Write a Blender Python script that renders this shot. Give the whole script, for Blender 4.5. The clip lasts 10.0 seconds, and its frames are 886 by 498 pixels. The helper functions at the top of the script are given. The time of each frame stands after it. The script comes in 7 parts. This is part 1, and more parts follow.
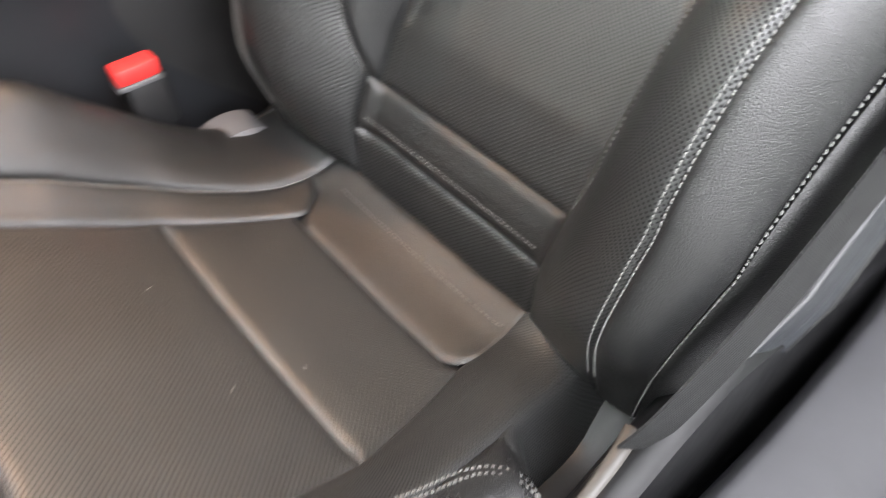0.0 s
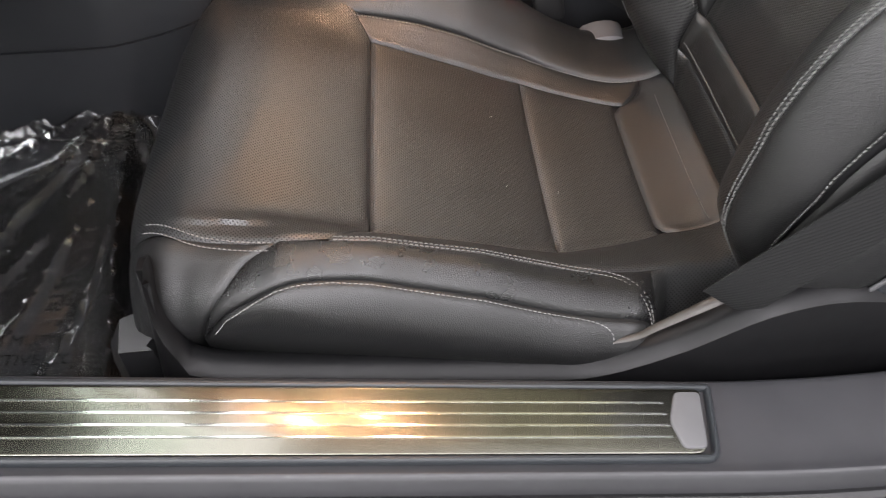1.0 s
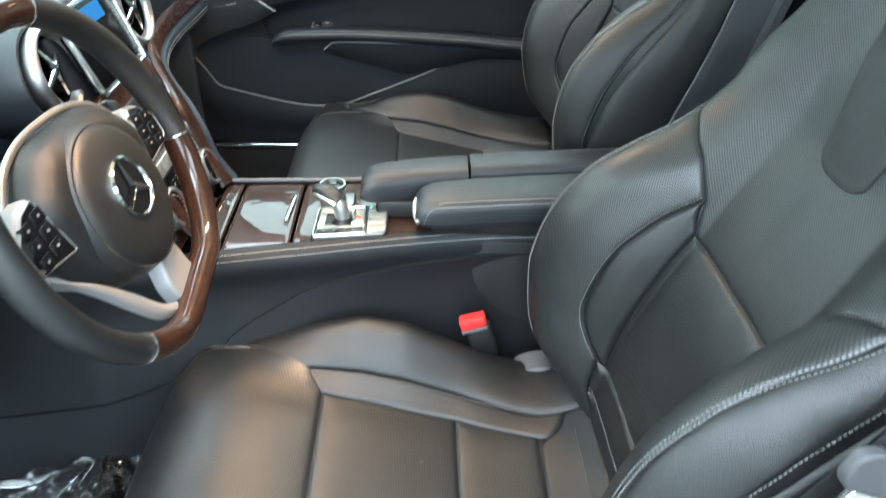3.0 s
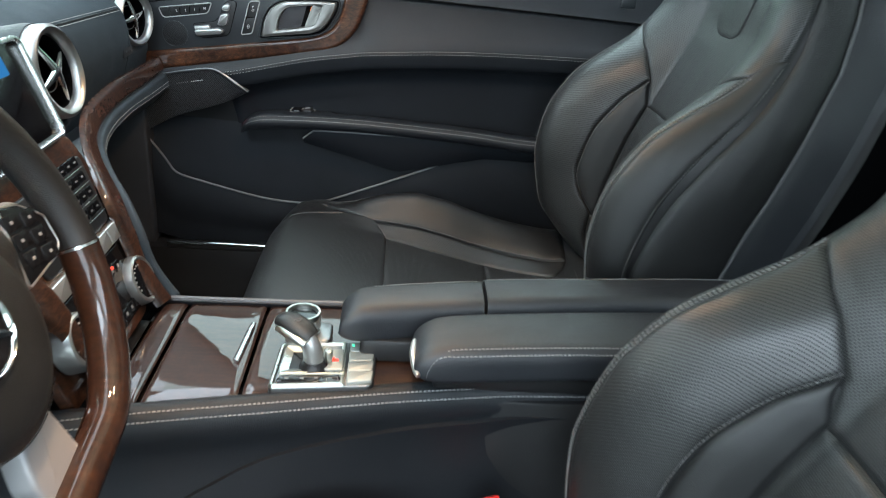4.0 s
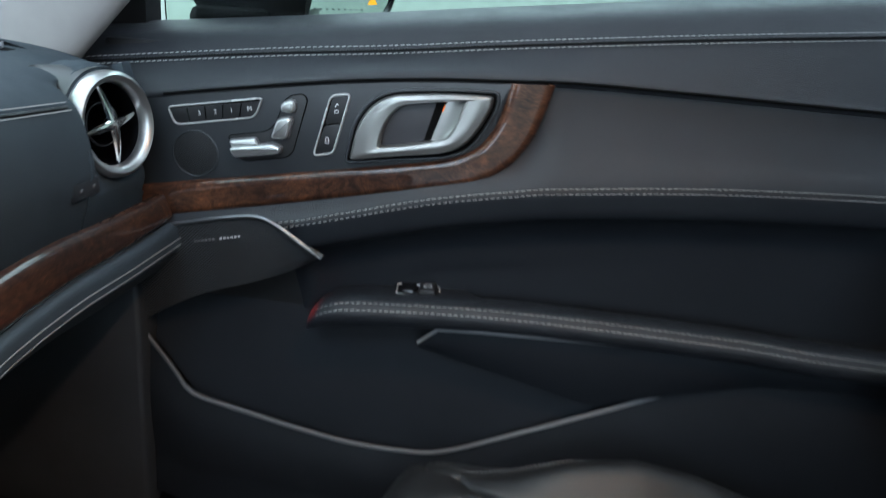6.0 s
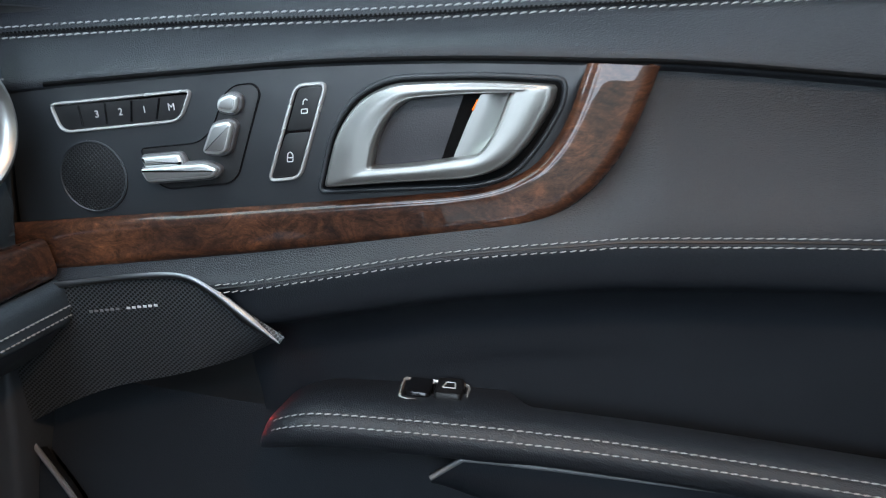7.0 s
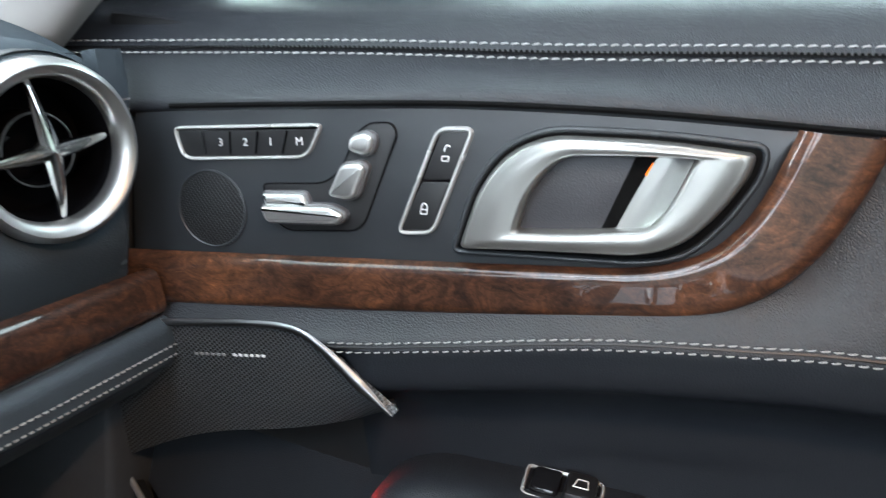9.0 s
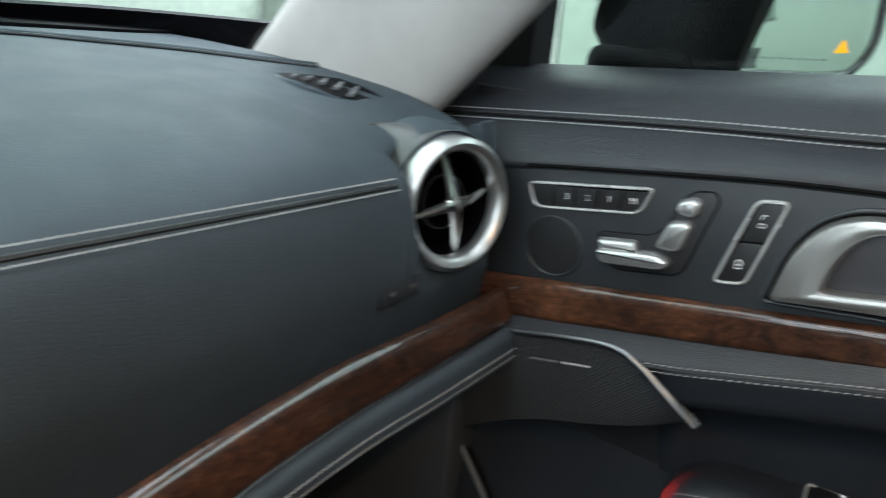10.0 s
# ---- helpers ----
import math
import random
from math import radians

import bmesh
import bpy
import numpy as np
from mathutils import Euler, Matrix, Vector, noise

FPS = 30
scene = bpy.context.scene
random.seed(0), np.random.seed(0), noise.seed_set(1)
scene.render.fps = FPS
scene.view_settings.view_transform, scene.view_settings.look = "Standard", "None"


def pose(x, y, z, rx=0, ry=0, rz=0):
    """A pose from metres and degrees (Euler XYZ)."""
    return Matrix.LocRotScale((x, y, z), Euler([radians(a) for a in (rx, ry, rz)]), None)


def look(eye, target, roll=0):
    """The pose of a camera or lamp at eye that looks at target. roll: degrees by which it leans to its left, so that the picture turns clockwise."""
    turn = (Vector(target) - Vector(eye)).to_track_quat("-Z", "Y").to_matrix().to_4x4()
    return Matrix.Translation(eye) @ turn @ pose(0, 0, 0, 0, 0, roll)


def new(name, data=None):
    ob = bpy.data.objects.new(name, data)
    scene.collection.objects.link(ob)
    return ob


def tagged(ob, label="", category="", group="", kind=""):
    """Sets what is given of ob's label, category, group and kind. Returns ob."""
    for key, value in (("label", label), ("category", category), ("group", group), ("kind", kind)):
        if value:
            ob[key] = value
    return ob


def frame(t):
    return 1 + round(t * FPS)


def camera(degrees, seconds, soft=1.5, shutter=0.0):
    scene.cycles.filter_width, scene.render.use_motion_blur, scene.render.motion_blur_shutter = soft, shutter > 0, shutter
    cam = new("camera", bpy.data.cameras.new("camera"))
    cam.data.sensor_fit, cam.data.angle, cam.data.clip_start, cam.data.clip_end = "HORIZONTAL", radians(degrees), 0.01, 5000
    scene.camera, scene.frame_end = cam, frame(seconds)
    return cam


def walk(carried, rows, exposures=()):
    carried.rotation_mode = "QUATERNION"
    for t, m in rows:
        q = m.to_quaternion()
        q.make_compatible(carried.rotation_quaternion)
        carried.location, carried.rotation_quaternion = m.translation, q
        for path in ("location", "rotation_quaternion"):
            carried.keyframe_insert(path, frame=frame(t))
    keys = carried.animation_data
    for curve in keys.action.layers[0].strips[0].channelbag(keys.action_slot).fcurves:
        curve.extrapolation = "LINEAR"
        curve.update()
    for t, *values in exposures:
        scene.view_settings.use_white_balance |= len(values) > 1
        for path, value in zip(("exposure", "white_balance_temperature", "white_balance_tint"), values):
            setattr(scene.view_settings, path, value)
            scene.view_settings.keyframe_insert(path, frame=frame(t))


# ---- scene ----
cam = camera(60.1, 10.0, soft=1.0, shutter=0.4)

PATH = [
    (0, (-0.131, -0.396, 0.638), (1.1164, 0.6845, -0.491), 14.5),
    (0.5, (-0.1542, -0.5513, 0.687), (0.469, 0.845, -0.603), 14.1),
    (1, (-0.101, -0.6826, 0.778), (0.1376, 0.6842, -0.663), 8.8),
    (1.5, (-0.0637, -0.7306, 0.906), (0.0764, 0.6802, -0.504), 3.6),
    (2, (-0.0195, -0.7392, 0.978), (0.0566, 0.8318, -0.258), 0.4),
    (2.5, (0.0211, -0.7109, 1.012), (0.0894, 0.9027, -0.166), 1.1),
    (3, (0.046, -0.6732, 1.01), (0.1216, 1.0303, -0.035), 1.6),
    (3.2, (0.0498, -0.6343, 0.997), (0.1347, 1.1042, 0.012), 1.8),
    (4.3, (-0.0042, -0.3057, 0.889), (0.1603, 1.519, 0.086), 6.0),
    (4.5, (-0.0111, -0.2572, 0.868), (0.1609, 1.5705, 0.075), 6.0),
    (5, (-0.0523, -0.1196, 0.841), (0.1418, 1.7402, 0.132), 6.1),
    (5.5, (-0.0979, 0.0824, 0.832), (0.0613, 1.9595, 0.16), 5.8),
    (6, (-0.1084, 0.3438, 0.804), (-0.201, 2.2545, 0.221), 3.9),
    (6.2, (-0.1045, 0.4241, 0.795), (-0.2254, 2.3481, 0.264), 4.1),
    (7.3, (-0.1212, 0.6844, 0.734), (-0.4143, 2.5998, 0.236), 3.3),
    (7.5, (-0.1327, 0.7084, 0.731), (-0.4652, 2.6175, 0.237), 3.5),
    (8, (-0.1398, 0.7357, 0.74), (-0.5507, 2.6273, 0.238), 5.4),
    (8.5, (-0.1417, 0.73, 0.748), (-0.5971, 2.6079, 0.233), 6.3),
    (9, (-0.1435, 0.711, 0.769), (-0.6703, 2.5642, 0.235), 6.6),
    (9.5, (-0.1551, 0.6673, 0.808), (-0.8735, 2.4429, 0.232), 5.9),
    (10, (-0.178, 0.5817, 0.833), (-1.1815, 2.1887, 0.191), 5.8),
]
EXPOSURES = [(0, 1.31, 6850, 26), (0.5, 1.24, 6900, 23), (1.0, 0.36, 7000, 29), (1.5, 0.04, 6900, 27), (2.0, 0.99, 6150, 12), (2.5, 1.20, 5850, 11), (3.0, 0.86, 5850, 11),
             (4.5, 0.14, 5950, 14), (5.0, 0.31, 5800, 13), (5.5, 0.30, 6300, 22), (6.0, 0.06, 5600, 14), (6.5, 0.1, 5600, 14), (7.5, 1.01, 5900, 18), (8.5, 1.20, 6000, 20), (9.0, 0.97, 6050, 18), (9.5, 0.74, 6150, 13), (10.0, 0.15, 6200, 14)]
walk(cam, [(t, look(e, g, r)) for t, e, g, r in PATH], EXPOSURES)

# ---- world, lamps, exposure ----
world = bpy.data.worlds.new("showroom_air")
world.use_nodes = True
world.node_tree.nodes["Background"].inputs[0].default_value = (0.80, 0.92, 0.90, 1)
world.node_tree.nodes["Background"].inputs[1].default_value = 0.10
scene.world = world


def area_lamp(name, place, target, sx, sy, watts, colour):
    data = bpy.data.lights.new(name, "AREA")
    data.shape, data.size, data.size_y, data.energy, data.color = "RECTANGLE", sx, sy, watts, colour
    ob = new(name, data)
    ob.matrix_world = look(place, target)
    return ob


# wide ceiling panels in the showroom
COOL = (0.83, 0.94, 0.98)
for lx, ly, sx, sy, watts in ((-0.7, 3.4, 5.5, 3.4, 170), (-0.9, -2.6, 2.6, 1.2, 100), (2.4, -2.3, 2.6, 1.5, 62), (0.6, 0.6, 6.4, 5.2, 210)):
    area_lamp("ceiling_panel", (lx, ly, 2.97 if sx > 6 else 2.94), (lx, ly, 0), sx, sy, watts * 1.2, COOL)
# unseen fill panel on the open door's side, also mirrored in the trim
area_lamp("unseen_fill", (-0.5, -3.95, 1.39), (-0.5, 0, 1.1), 4.2, 2.2, 135, (0.86, 0.95, 0.98))
# added fill before the bonnet that brightens the backrests; the wall is solid
area_lamp("unseen_fill", (-4.9, 0.5, 1.5), (0, 0.4, 1.0), 5.5, 1.7, 425, (0.84, 0.97, 0.95))
# added fill ahead of the far door, for the pale sheen on leather
area_lamp("unseen_fill", (-3.85, 5.14, 1.55), (-3.85, 0, 1.35), 2.0, 2.0, 100, (0.84, 0.98, 0.93))
# warm reading lamps in the roof frame
for lx, ly, watts, wide in ((0.0, 0.09, 0.52, 75), (-0.17, 0.07, 0.70, 70), (0.0, 0.65, 1.8, 135)):
    area_lamp("reading_lamp", (lx, ly, 1.09), (lx - 0.05, ly, 0.3), 0.05, 0.035, watts, (1.0, 0.60, 0.30)).data.spread = radians(wide)


# ---- shaping tools ----
def vec(*a):
    return np.array(a, float)


def unit(v):
    v = np.asarray(v, float)
    return v / (np.linalg.norm(v) + 1e-12)


def spline(points, t):
    """Catmull-Rom through the points; t runs 0 .. len - 1."""
    p = np.asarray(points, float)
    if p.ndim == 1:
        p = p[:, None]
    n = len(p)
    t = np.clip(np.atleast_1d(np.asarray(t, float)), 0, n - 1)
    i = np.minimum(t.astype(int), n - 2)
    f = (t - i)[:, None]
    p0, p1, p2, p3 = p[np.maximum(i - 1, 0)], p[i], p[i + 1], p[np.minimum(i + 2, n - 1)]
    return 0.5 * (2 * p1 + (p2 - p0) * f + (2 * p0 - 5 * p1 + 4 * p2 - p3) * f**2 + (3 * p1 - p0 - 3 * p2 + p3) * f**3)


def curve(points, n=40):
    return spline(points, np.linspace(0, len(points) - 1, n))


def even(points, n=60):
    """n points evenly spaced along a smooth curve through the points."""
    d = spline(points, np.linspace(0, len(points) - 1, 24 * len(points)))
    s = np.r_[0, np.cumsum(np.linalg.norm(np.diff(d, axis=0), axis=1))]
    return np.stack([np.interp(np.linspace(0, s[-1], n), s, d[:, k]) for k in range(d.shape[1])], 1)


def steps(x, table):
    """Straight-line look-up in a short table of (x, value)."""
    return np.interp(x, [a for a, _ in table], [b for _, b in table])


def along(table):
    """A smooth function z(x) through a few (x, z)."""
    xs = np.linspace(table[0][0], table[-1][0], 200)
    d = spline(table, np.linspace(0, len(table) - 1, 400))
    return lambda x: np.interp(x, d[:, 0], d[:, 1])


def thing(name, place, label, category, group="", kind=""):
    ob = new(name)
    ob.empty_display_size = 0.05
    ob.location = place
    return tagged(ob, label, category, group, kind)


def part(name, geo, material, parent=None, label="", smooth=True, uv=None):
    """One mesh object from (vertices, faces), in world places, under a thing or a part."""
    verts, faces = geo[0], geo[1]
    me = bpy.data.meshes.new(name)
    me.from_pydata([tuple(map(float, v)) for v in verts], [], [tuple(map(int, f)) for f in faces])
    bm = bmesh.new()
    bm.from_mesh(me)
    bmesh.ops.recalc_face_normals(bm, faces=bm.faces)
    bm.to_mesh(me)
    bm.free()
    if len(geo) > 2 and geo[2] is not None:
        layer = me.uv_layers.new(name="flat")
        co = np.zeros(len(me.loops), int)
        me.loops.foreach_get("vertex_index", co)
        layer.data.foreach_set("uv", np.asarray(geo[2], np.float32)[co].ravel())
    if smooth:
        me.polygons.foreach_set("use_smooth", [True] * len(me.polygons))
        me.set_sharp_from_angle(angle=radians(42))
    me.materials.append(material)
    ob = new(name, me)
    if parent is not None:
        top = parent
        while top.parent:
            top = top.parent
        ob.parent = parent
        if parent is top and parent.type == "EMPTY":
            ob.matrix_parent_inverse = Matrix.Translation(-parent.location)
    if label:
        ob["label"] = label
    return ob


def merge(*geos):
    v, f, u = [], [], []
    has = all(len(g) > 2 and g[2] is not None for g in geos)
    k = 0
    for g in geos:
        v += [tuple(p) for p in g[0]]
        f += [tuple(i + k for i in q) for q in g[1]]
        if has:
            u += [tuple(q) for q in g[2]]
        k += len(g[0])
    return (v, f, u) if has else (v, f)


def grid_faces(n, m, off=0, wrap=False):
    out = []
    for i in range(n - 1):
        for j in range(m if wrap else m - 1):
            a, b = i * m + j, i * m + (j + 1) % m
            out.append((off + a, off + b, off + b + m, off + a + m))
    return out


def grid_normals(g):
    du, dv = np.gradient(g, axis=0), np.gradient(g, axis=1)
    n = np.cross(du, dv)
    return n / (np.linalg.norm(n, axis=2, keepdims=True) + 1e-12)


def sheet(g, thick=0.006, away=None):
    """A closed shell from a grid of points, thickened to the side away from `away` (a direction that the face looks to)."""
    g = np.asarray(g, float)
    n, m, _ = g.shape
    nor = grid_normals(g)
    if away is not None and (nor.reshape(-1, 3) @ np.asarray(away, float)).mean() < 0:
        nor = -nor
    back = g - nor * thick
    us = np.r_[0, np.cumsum(np.linalg.norm(np.diff(g[:, m // 2], axis=0), axis=1))]
    vs = np.zeros((n, m))
    vs[:, 1:] = np.cumsum(np.linalg.norm(np.diff(g, axis=1), axis=2), axis=1)
    vs -= vs[:, m // 2 : m // 2 + 1]
    uv = np.stack([np.repeat(us[:, None], m, 1), vs], 2).reshape(-1, 2)
    k = n * m
    f = grid_faces(n, m) + [q[::-1] for q in grid_faces(n, m, k)]
    for i in range(n - 1):
        f += [(i * m, (i + 1) * m, k + (i + 1) * m, k + i * m), (i * m + m - 1, k + i * m + m - 1, k + (i + 1) * m + m - 1, (i + 1) * m + m - 1)]
    for j in range(m - 1):
        f += [(j, k + j, k + j + 1, j + 1), ((n - 1) * m + j, (n - 1) * m + j + 1, k + (n - 1) * m + j + 1, k + (n - 1) * m + j)]
    return np.concatenate([g.reshape(-1, 3), back.reshape(-1, 3)]), f, np.concatenate([uv, uv])


def frames_along(p, closed=False, up=(0, 0, 1)):
    p = np.asarray(p, float)
    t = (np.roll(p, -1, 0) - np.roll(p, 1, 0)) if closed else np.gradient(p, axis=0)
    t /= np.linalg.norm(t, axis=1, keepdims=True) + 1e-12
    s = np.cross(t, np.asarray(up, float))
    s /= np.linalg.norm(s, axis=1, keepdims=True) + 1e-9
    return t, s, np.cross(s, t)


def tube(p, r, k=8, closed=False, up=(0, 0, 1), flat=1.0):
    """A round or flattened rod along points; r is one radius or one for each point."""
    p = np.asarray(p, float)
    _, s, u = frames_along(p, closed, up)
    r = np.broadcast_to(np.asarray(r, float), (len(p),))[:, None]
    a = np.linspace(0, 2 * math.pi, k, endpoint=False)
    v = np.concatenate([[q + rr * (math.cos(w) * e + math.sin(w) * flat * d) for w in a] for q, rr, e, d in zip(p, r, s, u)])
    n = len(p)
    f = grid_faces(n, k, wrap=True)
    if closed:
        f += [((n - 1) * k + j, (n - 1) * k + (j + 1) % k, (j + 1) % k, j) for j in range(k)]
    else:
        f += [tuple(range(k))[::-1], tuple((n - 1) * k + j for j in range(k))]
    return v, f


def loft(loops, cap=True, closed=False):
    loops = [np.asarray(l, float) for l in loops]
    m, n = len(loops[0]), len(loops)
    f = grid_faces(n, m, wrap=True)
    if closed:
        f += [((n - 1) * m + j, (n - 1) * m + (j + 1) % m, (j + 1) % m, j) for j in range(m)]
    elif cap:
        f += [tuple(range(m))[::-1], tuple((n - 1) * m + j for j in range(m))]
    return np.concatenate(loops), f


def rpoly(points, r, n=6):
    """A closed outline with rounded corners."""
    p = np.asarray(points, float)
    r = np.broadcast_to(np.asarray(r, float), (len(p),))
    out = []
    for i in range(len(p)):
        a, b, c = p[i - 1], p[i], p[(i + 1) % len(p)]
        ra = min(r[i], 0.49 * np.linalg.norm(a - b), 0.49 * np.linalg.norm(c - b))
        s, e = b + unit(a - b) * ra, b + unit(c - b) * ra
        for k in range(n + 1):
            t = k / n
            out.append((1 - t) ** 2 * s + 2 * t * (1 - t) * b + t * t * e)
    return np.array(out)


def inset(o, d):
    """The outline drawn in by d (out when negative)."""
    o = np.asarray(o, float)
    t = np.roll(o, -1, 0) - np.roll(o, 1, 0)
    n = np.stack([-t[:, 1], t[:, 0]], 1) / (np.linalg.norm(t, axis=1, keepdims=True) + 1e-12)
    area = np.sum(o[:, 0] * np.roll(o[:, 1], -1) - np.roll(o[:, 0], -1) * o[:, 1])
    return o + n * d * np.sign(area)


def plate(o, place, depth=0.004, bevel=0.0012, rows=3):
    """An outline raised by depth with a rounded rim; place(u, v, height) gives the point."""
    loops = [[place(u, v, -0.002) for u, v in o]]
    for k in range(rows + 1):
        a = k / rows * math.pi / 2
        loops.append([place(u, v, depth - bevel * (1 - math.sin(a))) for u, v in inset(o, bevel * (1 - math.cos(a)))])
    return loft(loops)


def rim(o, place, width=0.002, height=0.002, k=5, base=0.0):
    """A rounded frame along an outline, its inner side `width` further in."""
    loops = []
    for j in range(k + 1):
        a = math.pi * j / k
        loops.append([place(u, v, base + height * math.sin(a)) for u, v in inset(o, width * (1 - math.cos(a)) / 2)])
    loops.append([place(u, v, base - 0.003) for u, v in inset(o, width)])
    loops.append([place(u, v, base - 0.003) for u, v in o])
    return loft(loops, cap=False, closed=True)


def lathe(profile, place, axis, k=40, side=(0, 0, 1), turn=2 * math.pi, ring=False):
    """Turns (radius, height) round an axis through a place."""
    ax = unit(axis)
    e = unit(np.cross(ax, side)) if abs(ax @ unit(side)) < 0.99 else unit(np.cross(ax, (1, 0, 0)))
    d = np.cross(ax, e)
    place = np.asarray(place, float)
    loops = [[place + ax * h + max(r, 1e-4) * (math.cos(a) * e + math.sin(a) * d) for a in np.linspace(0, turn, k, endpoint=False)] for r, h in profile]
    return loft(loops, cap=False, closed=True) if ring else loft(loops)


def block(c, size, bevel=0.003, turn=None):
    """A box with rounded edges; turn is a 3 x 3 of axes."""
    sx, sy, sz = np.asarray(size, float) / 2
    b = min(bevel, sx * 0.9, sy * 0.9, sz * 0.9)
    o = rpoly([(-sx, -sy), (sx, -sy), (sx, sy), (-sx, sy)], b * 1.5, 3)
    loops = []
    for z, d in ((-sz, b), (-sz + b * 0.3, b * 0.3), (-sz + b, 0), (sz - b, 0), (sz - b * 0.3, b * 0.3), (sz, b)):
        loops.append([(u, v, z) for u, v in inset(o, d)])
    v, f = loft(loops)
    m = np.eye(3) if turn is None else np.asarray(turn, float)
    return np.asarray(c, float) + v @ m, f


def stitches(p, nor, gap=0.0046, size=(0.0036, 0.0010, 0.0009), lift=0.0004, slant=0.0):
    """Short threads along a line."""
    p = np.asarray(p, float)
    s = np.r_[0, np.cumsum(np.linalg.norm(np.diff(p, axis=0), axis=1))]
    at = np.arange(gap / 2, s[-1], gap)
    q = np.stack([np.interp(at, s, p[:, i]) for i in range(3)], 1)
    tan = np.gradient(p, axis=0)
    t = np.stack([np.interp(at, s, tan[:, i]) for i in range(3)], 1)
    nor = np.broadcast_to(np.asarray(nor, float), p.shape)
    w = np.stack([np.interp(at, s, nor[:, i]) for i in range(3)], 1)
    V, F = [], []
    for c, a, n in zip(q, t, w):
        a, n = unit(a), unit(n)
        b = unit(np.cross(n, a))
        a = unit(a + slant * b)
        b = np.cross(n, a)
        c = c + n * lift
        k = len(V)
        for e, wd, h in ((-1, 0.5, -0.6), (-0.55, 1, 0.6), (0.55, 1, 0.6), (1, 0.5, -0.6)):
            for sd in (-1, 1):
                V.append(c + a * e * size[0] / 2 + b * sd * wd * size[1] / 2 + n * h * size[2])
        F += [(k, k + 1, k + 3, k + 2), (k + 2, k + 3, k + 5, k + 4), (k + 4, k + 5, k + 7, k + 6), (k, k + 2, k + 4, k + 6), (k + 1, k + 7, k + 5, k + 3), (k, k + 6, k + 7, k + 1)]
    return V, F


def warp(n, a=0.65):
    """n steps from 0 to 1, closer at both ends."""
    t = np.linspace(0, 1, n)
    return (1 - a) * t + a * (1 - np.cos(math.pi * t)) / 2


def cushion_panel(surf, s_at, v_at, ns, nv, puff, groove=0.006, width=0.014, thick=0.012, out=None):
    """A padded leather piece on a surface, its edges drawn down into the seams."""
    p, q = np.meshgrid(warp(ns), warp(nv), indexing="ij")
    S, V = s_at(p, q), v_at(p, q)
    g = surf(S.ravel(), V.ravel()).reshape(ns, nv, 3)
    nor = grid_normals(g)
    if out is not None and (nor.reshape(-1, 3) @ np.asarray(out, float)).mean() < 0:
        nor = -nor
    lu = np.zeros((ns, nv))
    lu[1:] = np.cumsum(np.linalg.norm(np.diff(g, axis=0), axis=2), axis=0)
    lv = np.zeros((ns, nv))
    lv[:, 1:] = np.cumsum(np.linalg.norm(np.diff(g, axis=1), axis=2), axis=1)
    d = np.minimum(np.minimum(lu, lu[-1:] - lu), np.minimum(lv, lv[:, -1:] - lv))
    f = 1 - (1 - np.clip(d / width, 0, 1)) ** 2.2
    big = 1 - (1 - np.clip(d / (width * 4.5), 0, 1)) ** 2
    g = g + nor * (-groove + groove * f + puff * big)[..., None]
    return sheet(g, thick, nor.reshape(-1, 3).mean(0)), g, nor


# ---- materials ----
def material(name, colour, rough=0.5, metal=0.0, spec=0.5, coat=0.0):
    m = bpy.data.materials.new(name)
    m.use_nodes = True
    b = m.node_tree.nodes["Principled BSDF"]
    b.inputs["Base Color"].default_value = (*colour, 1)
    b.inputs["Roughness"].default_value = rough
    b.inputs["Metallic"].default_value = metal
    b.inputs["Specular IOR Level"].default_value = spec
    b.inputs["Coat Weight"].default_value = coat
    b.inputs["Coat Roughness"].default_value = 0.04
    return m, m.node_tree, b


def node(tree, kind, **inputs):
    n = tree.nodes.new(kind)
    for k, v in inputs.items():
        n.inputs[k.replace("_", " ")].default_value = v
    return n


def coords(tree, which="Object"):
    return tree.nodes.new("ShaderNodeTexCoord").outputs[which]


def noise_tex(tree, scale, detail=4.0, rough=0.55, src=None):
    n = node(tree, "ShaderNodeTexNoise", Scale=scale, Detail=detail, Roughness=rough)
    tree.links.new(src if src is not None else coords(tree), n.inputs["Vector"])
    return n.outputs["Fac"]


def ramp(tree, fac, stops):
    r = tree.nodes.new("ShaderNodeValToRGB")
    e = r.color_ramp.elements
    while len(e) < len(stops):
        e.new(0.5)
    for k, (pos, col) in enumerate(stops):
        e[k].position, e[k].color = pos, (*col, 1) if len(col) == 3 else col
    tree.links.new(fac, r.inputs["Fac"])
    return r.outputs["Color"]


def bump(tree, shader, height, strength, distance, after=None):
    b = node(tree, "ShaderNodeBump", Strength=strength, Distance=distance)
    tree.links.new(height, b.inputs["Height"])
    if after is not None:
        tree.links.new(after, b.inputs["Normal"])
    tree.links.new(b.outputs["Normal"], shader.inputs["Normal"])
    return b.outputs["Normal"]


def maths(tree, op, a, b=None):
    n = tree.nodes.new("ShaderNodeMath")
    n.operation = op
    for i, v in enumerate((a, b)):
        if v is None:
            continue
        if isinstance(v, (int, float)):
            n.inputs[i].default_value = v
        else:
            tree.links.new(v, n.inputs[i])
    return n.outputs[0]


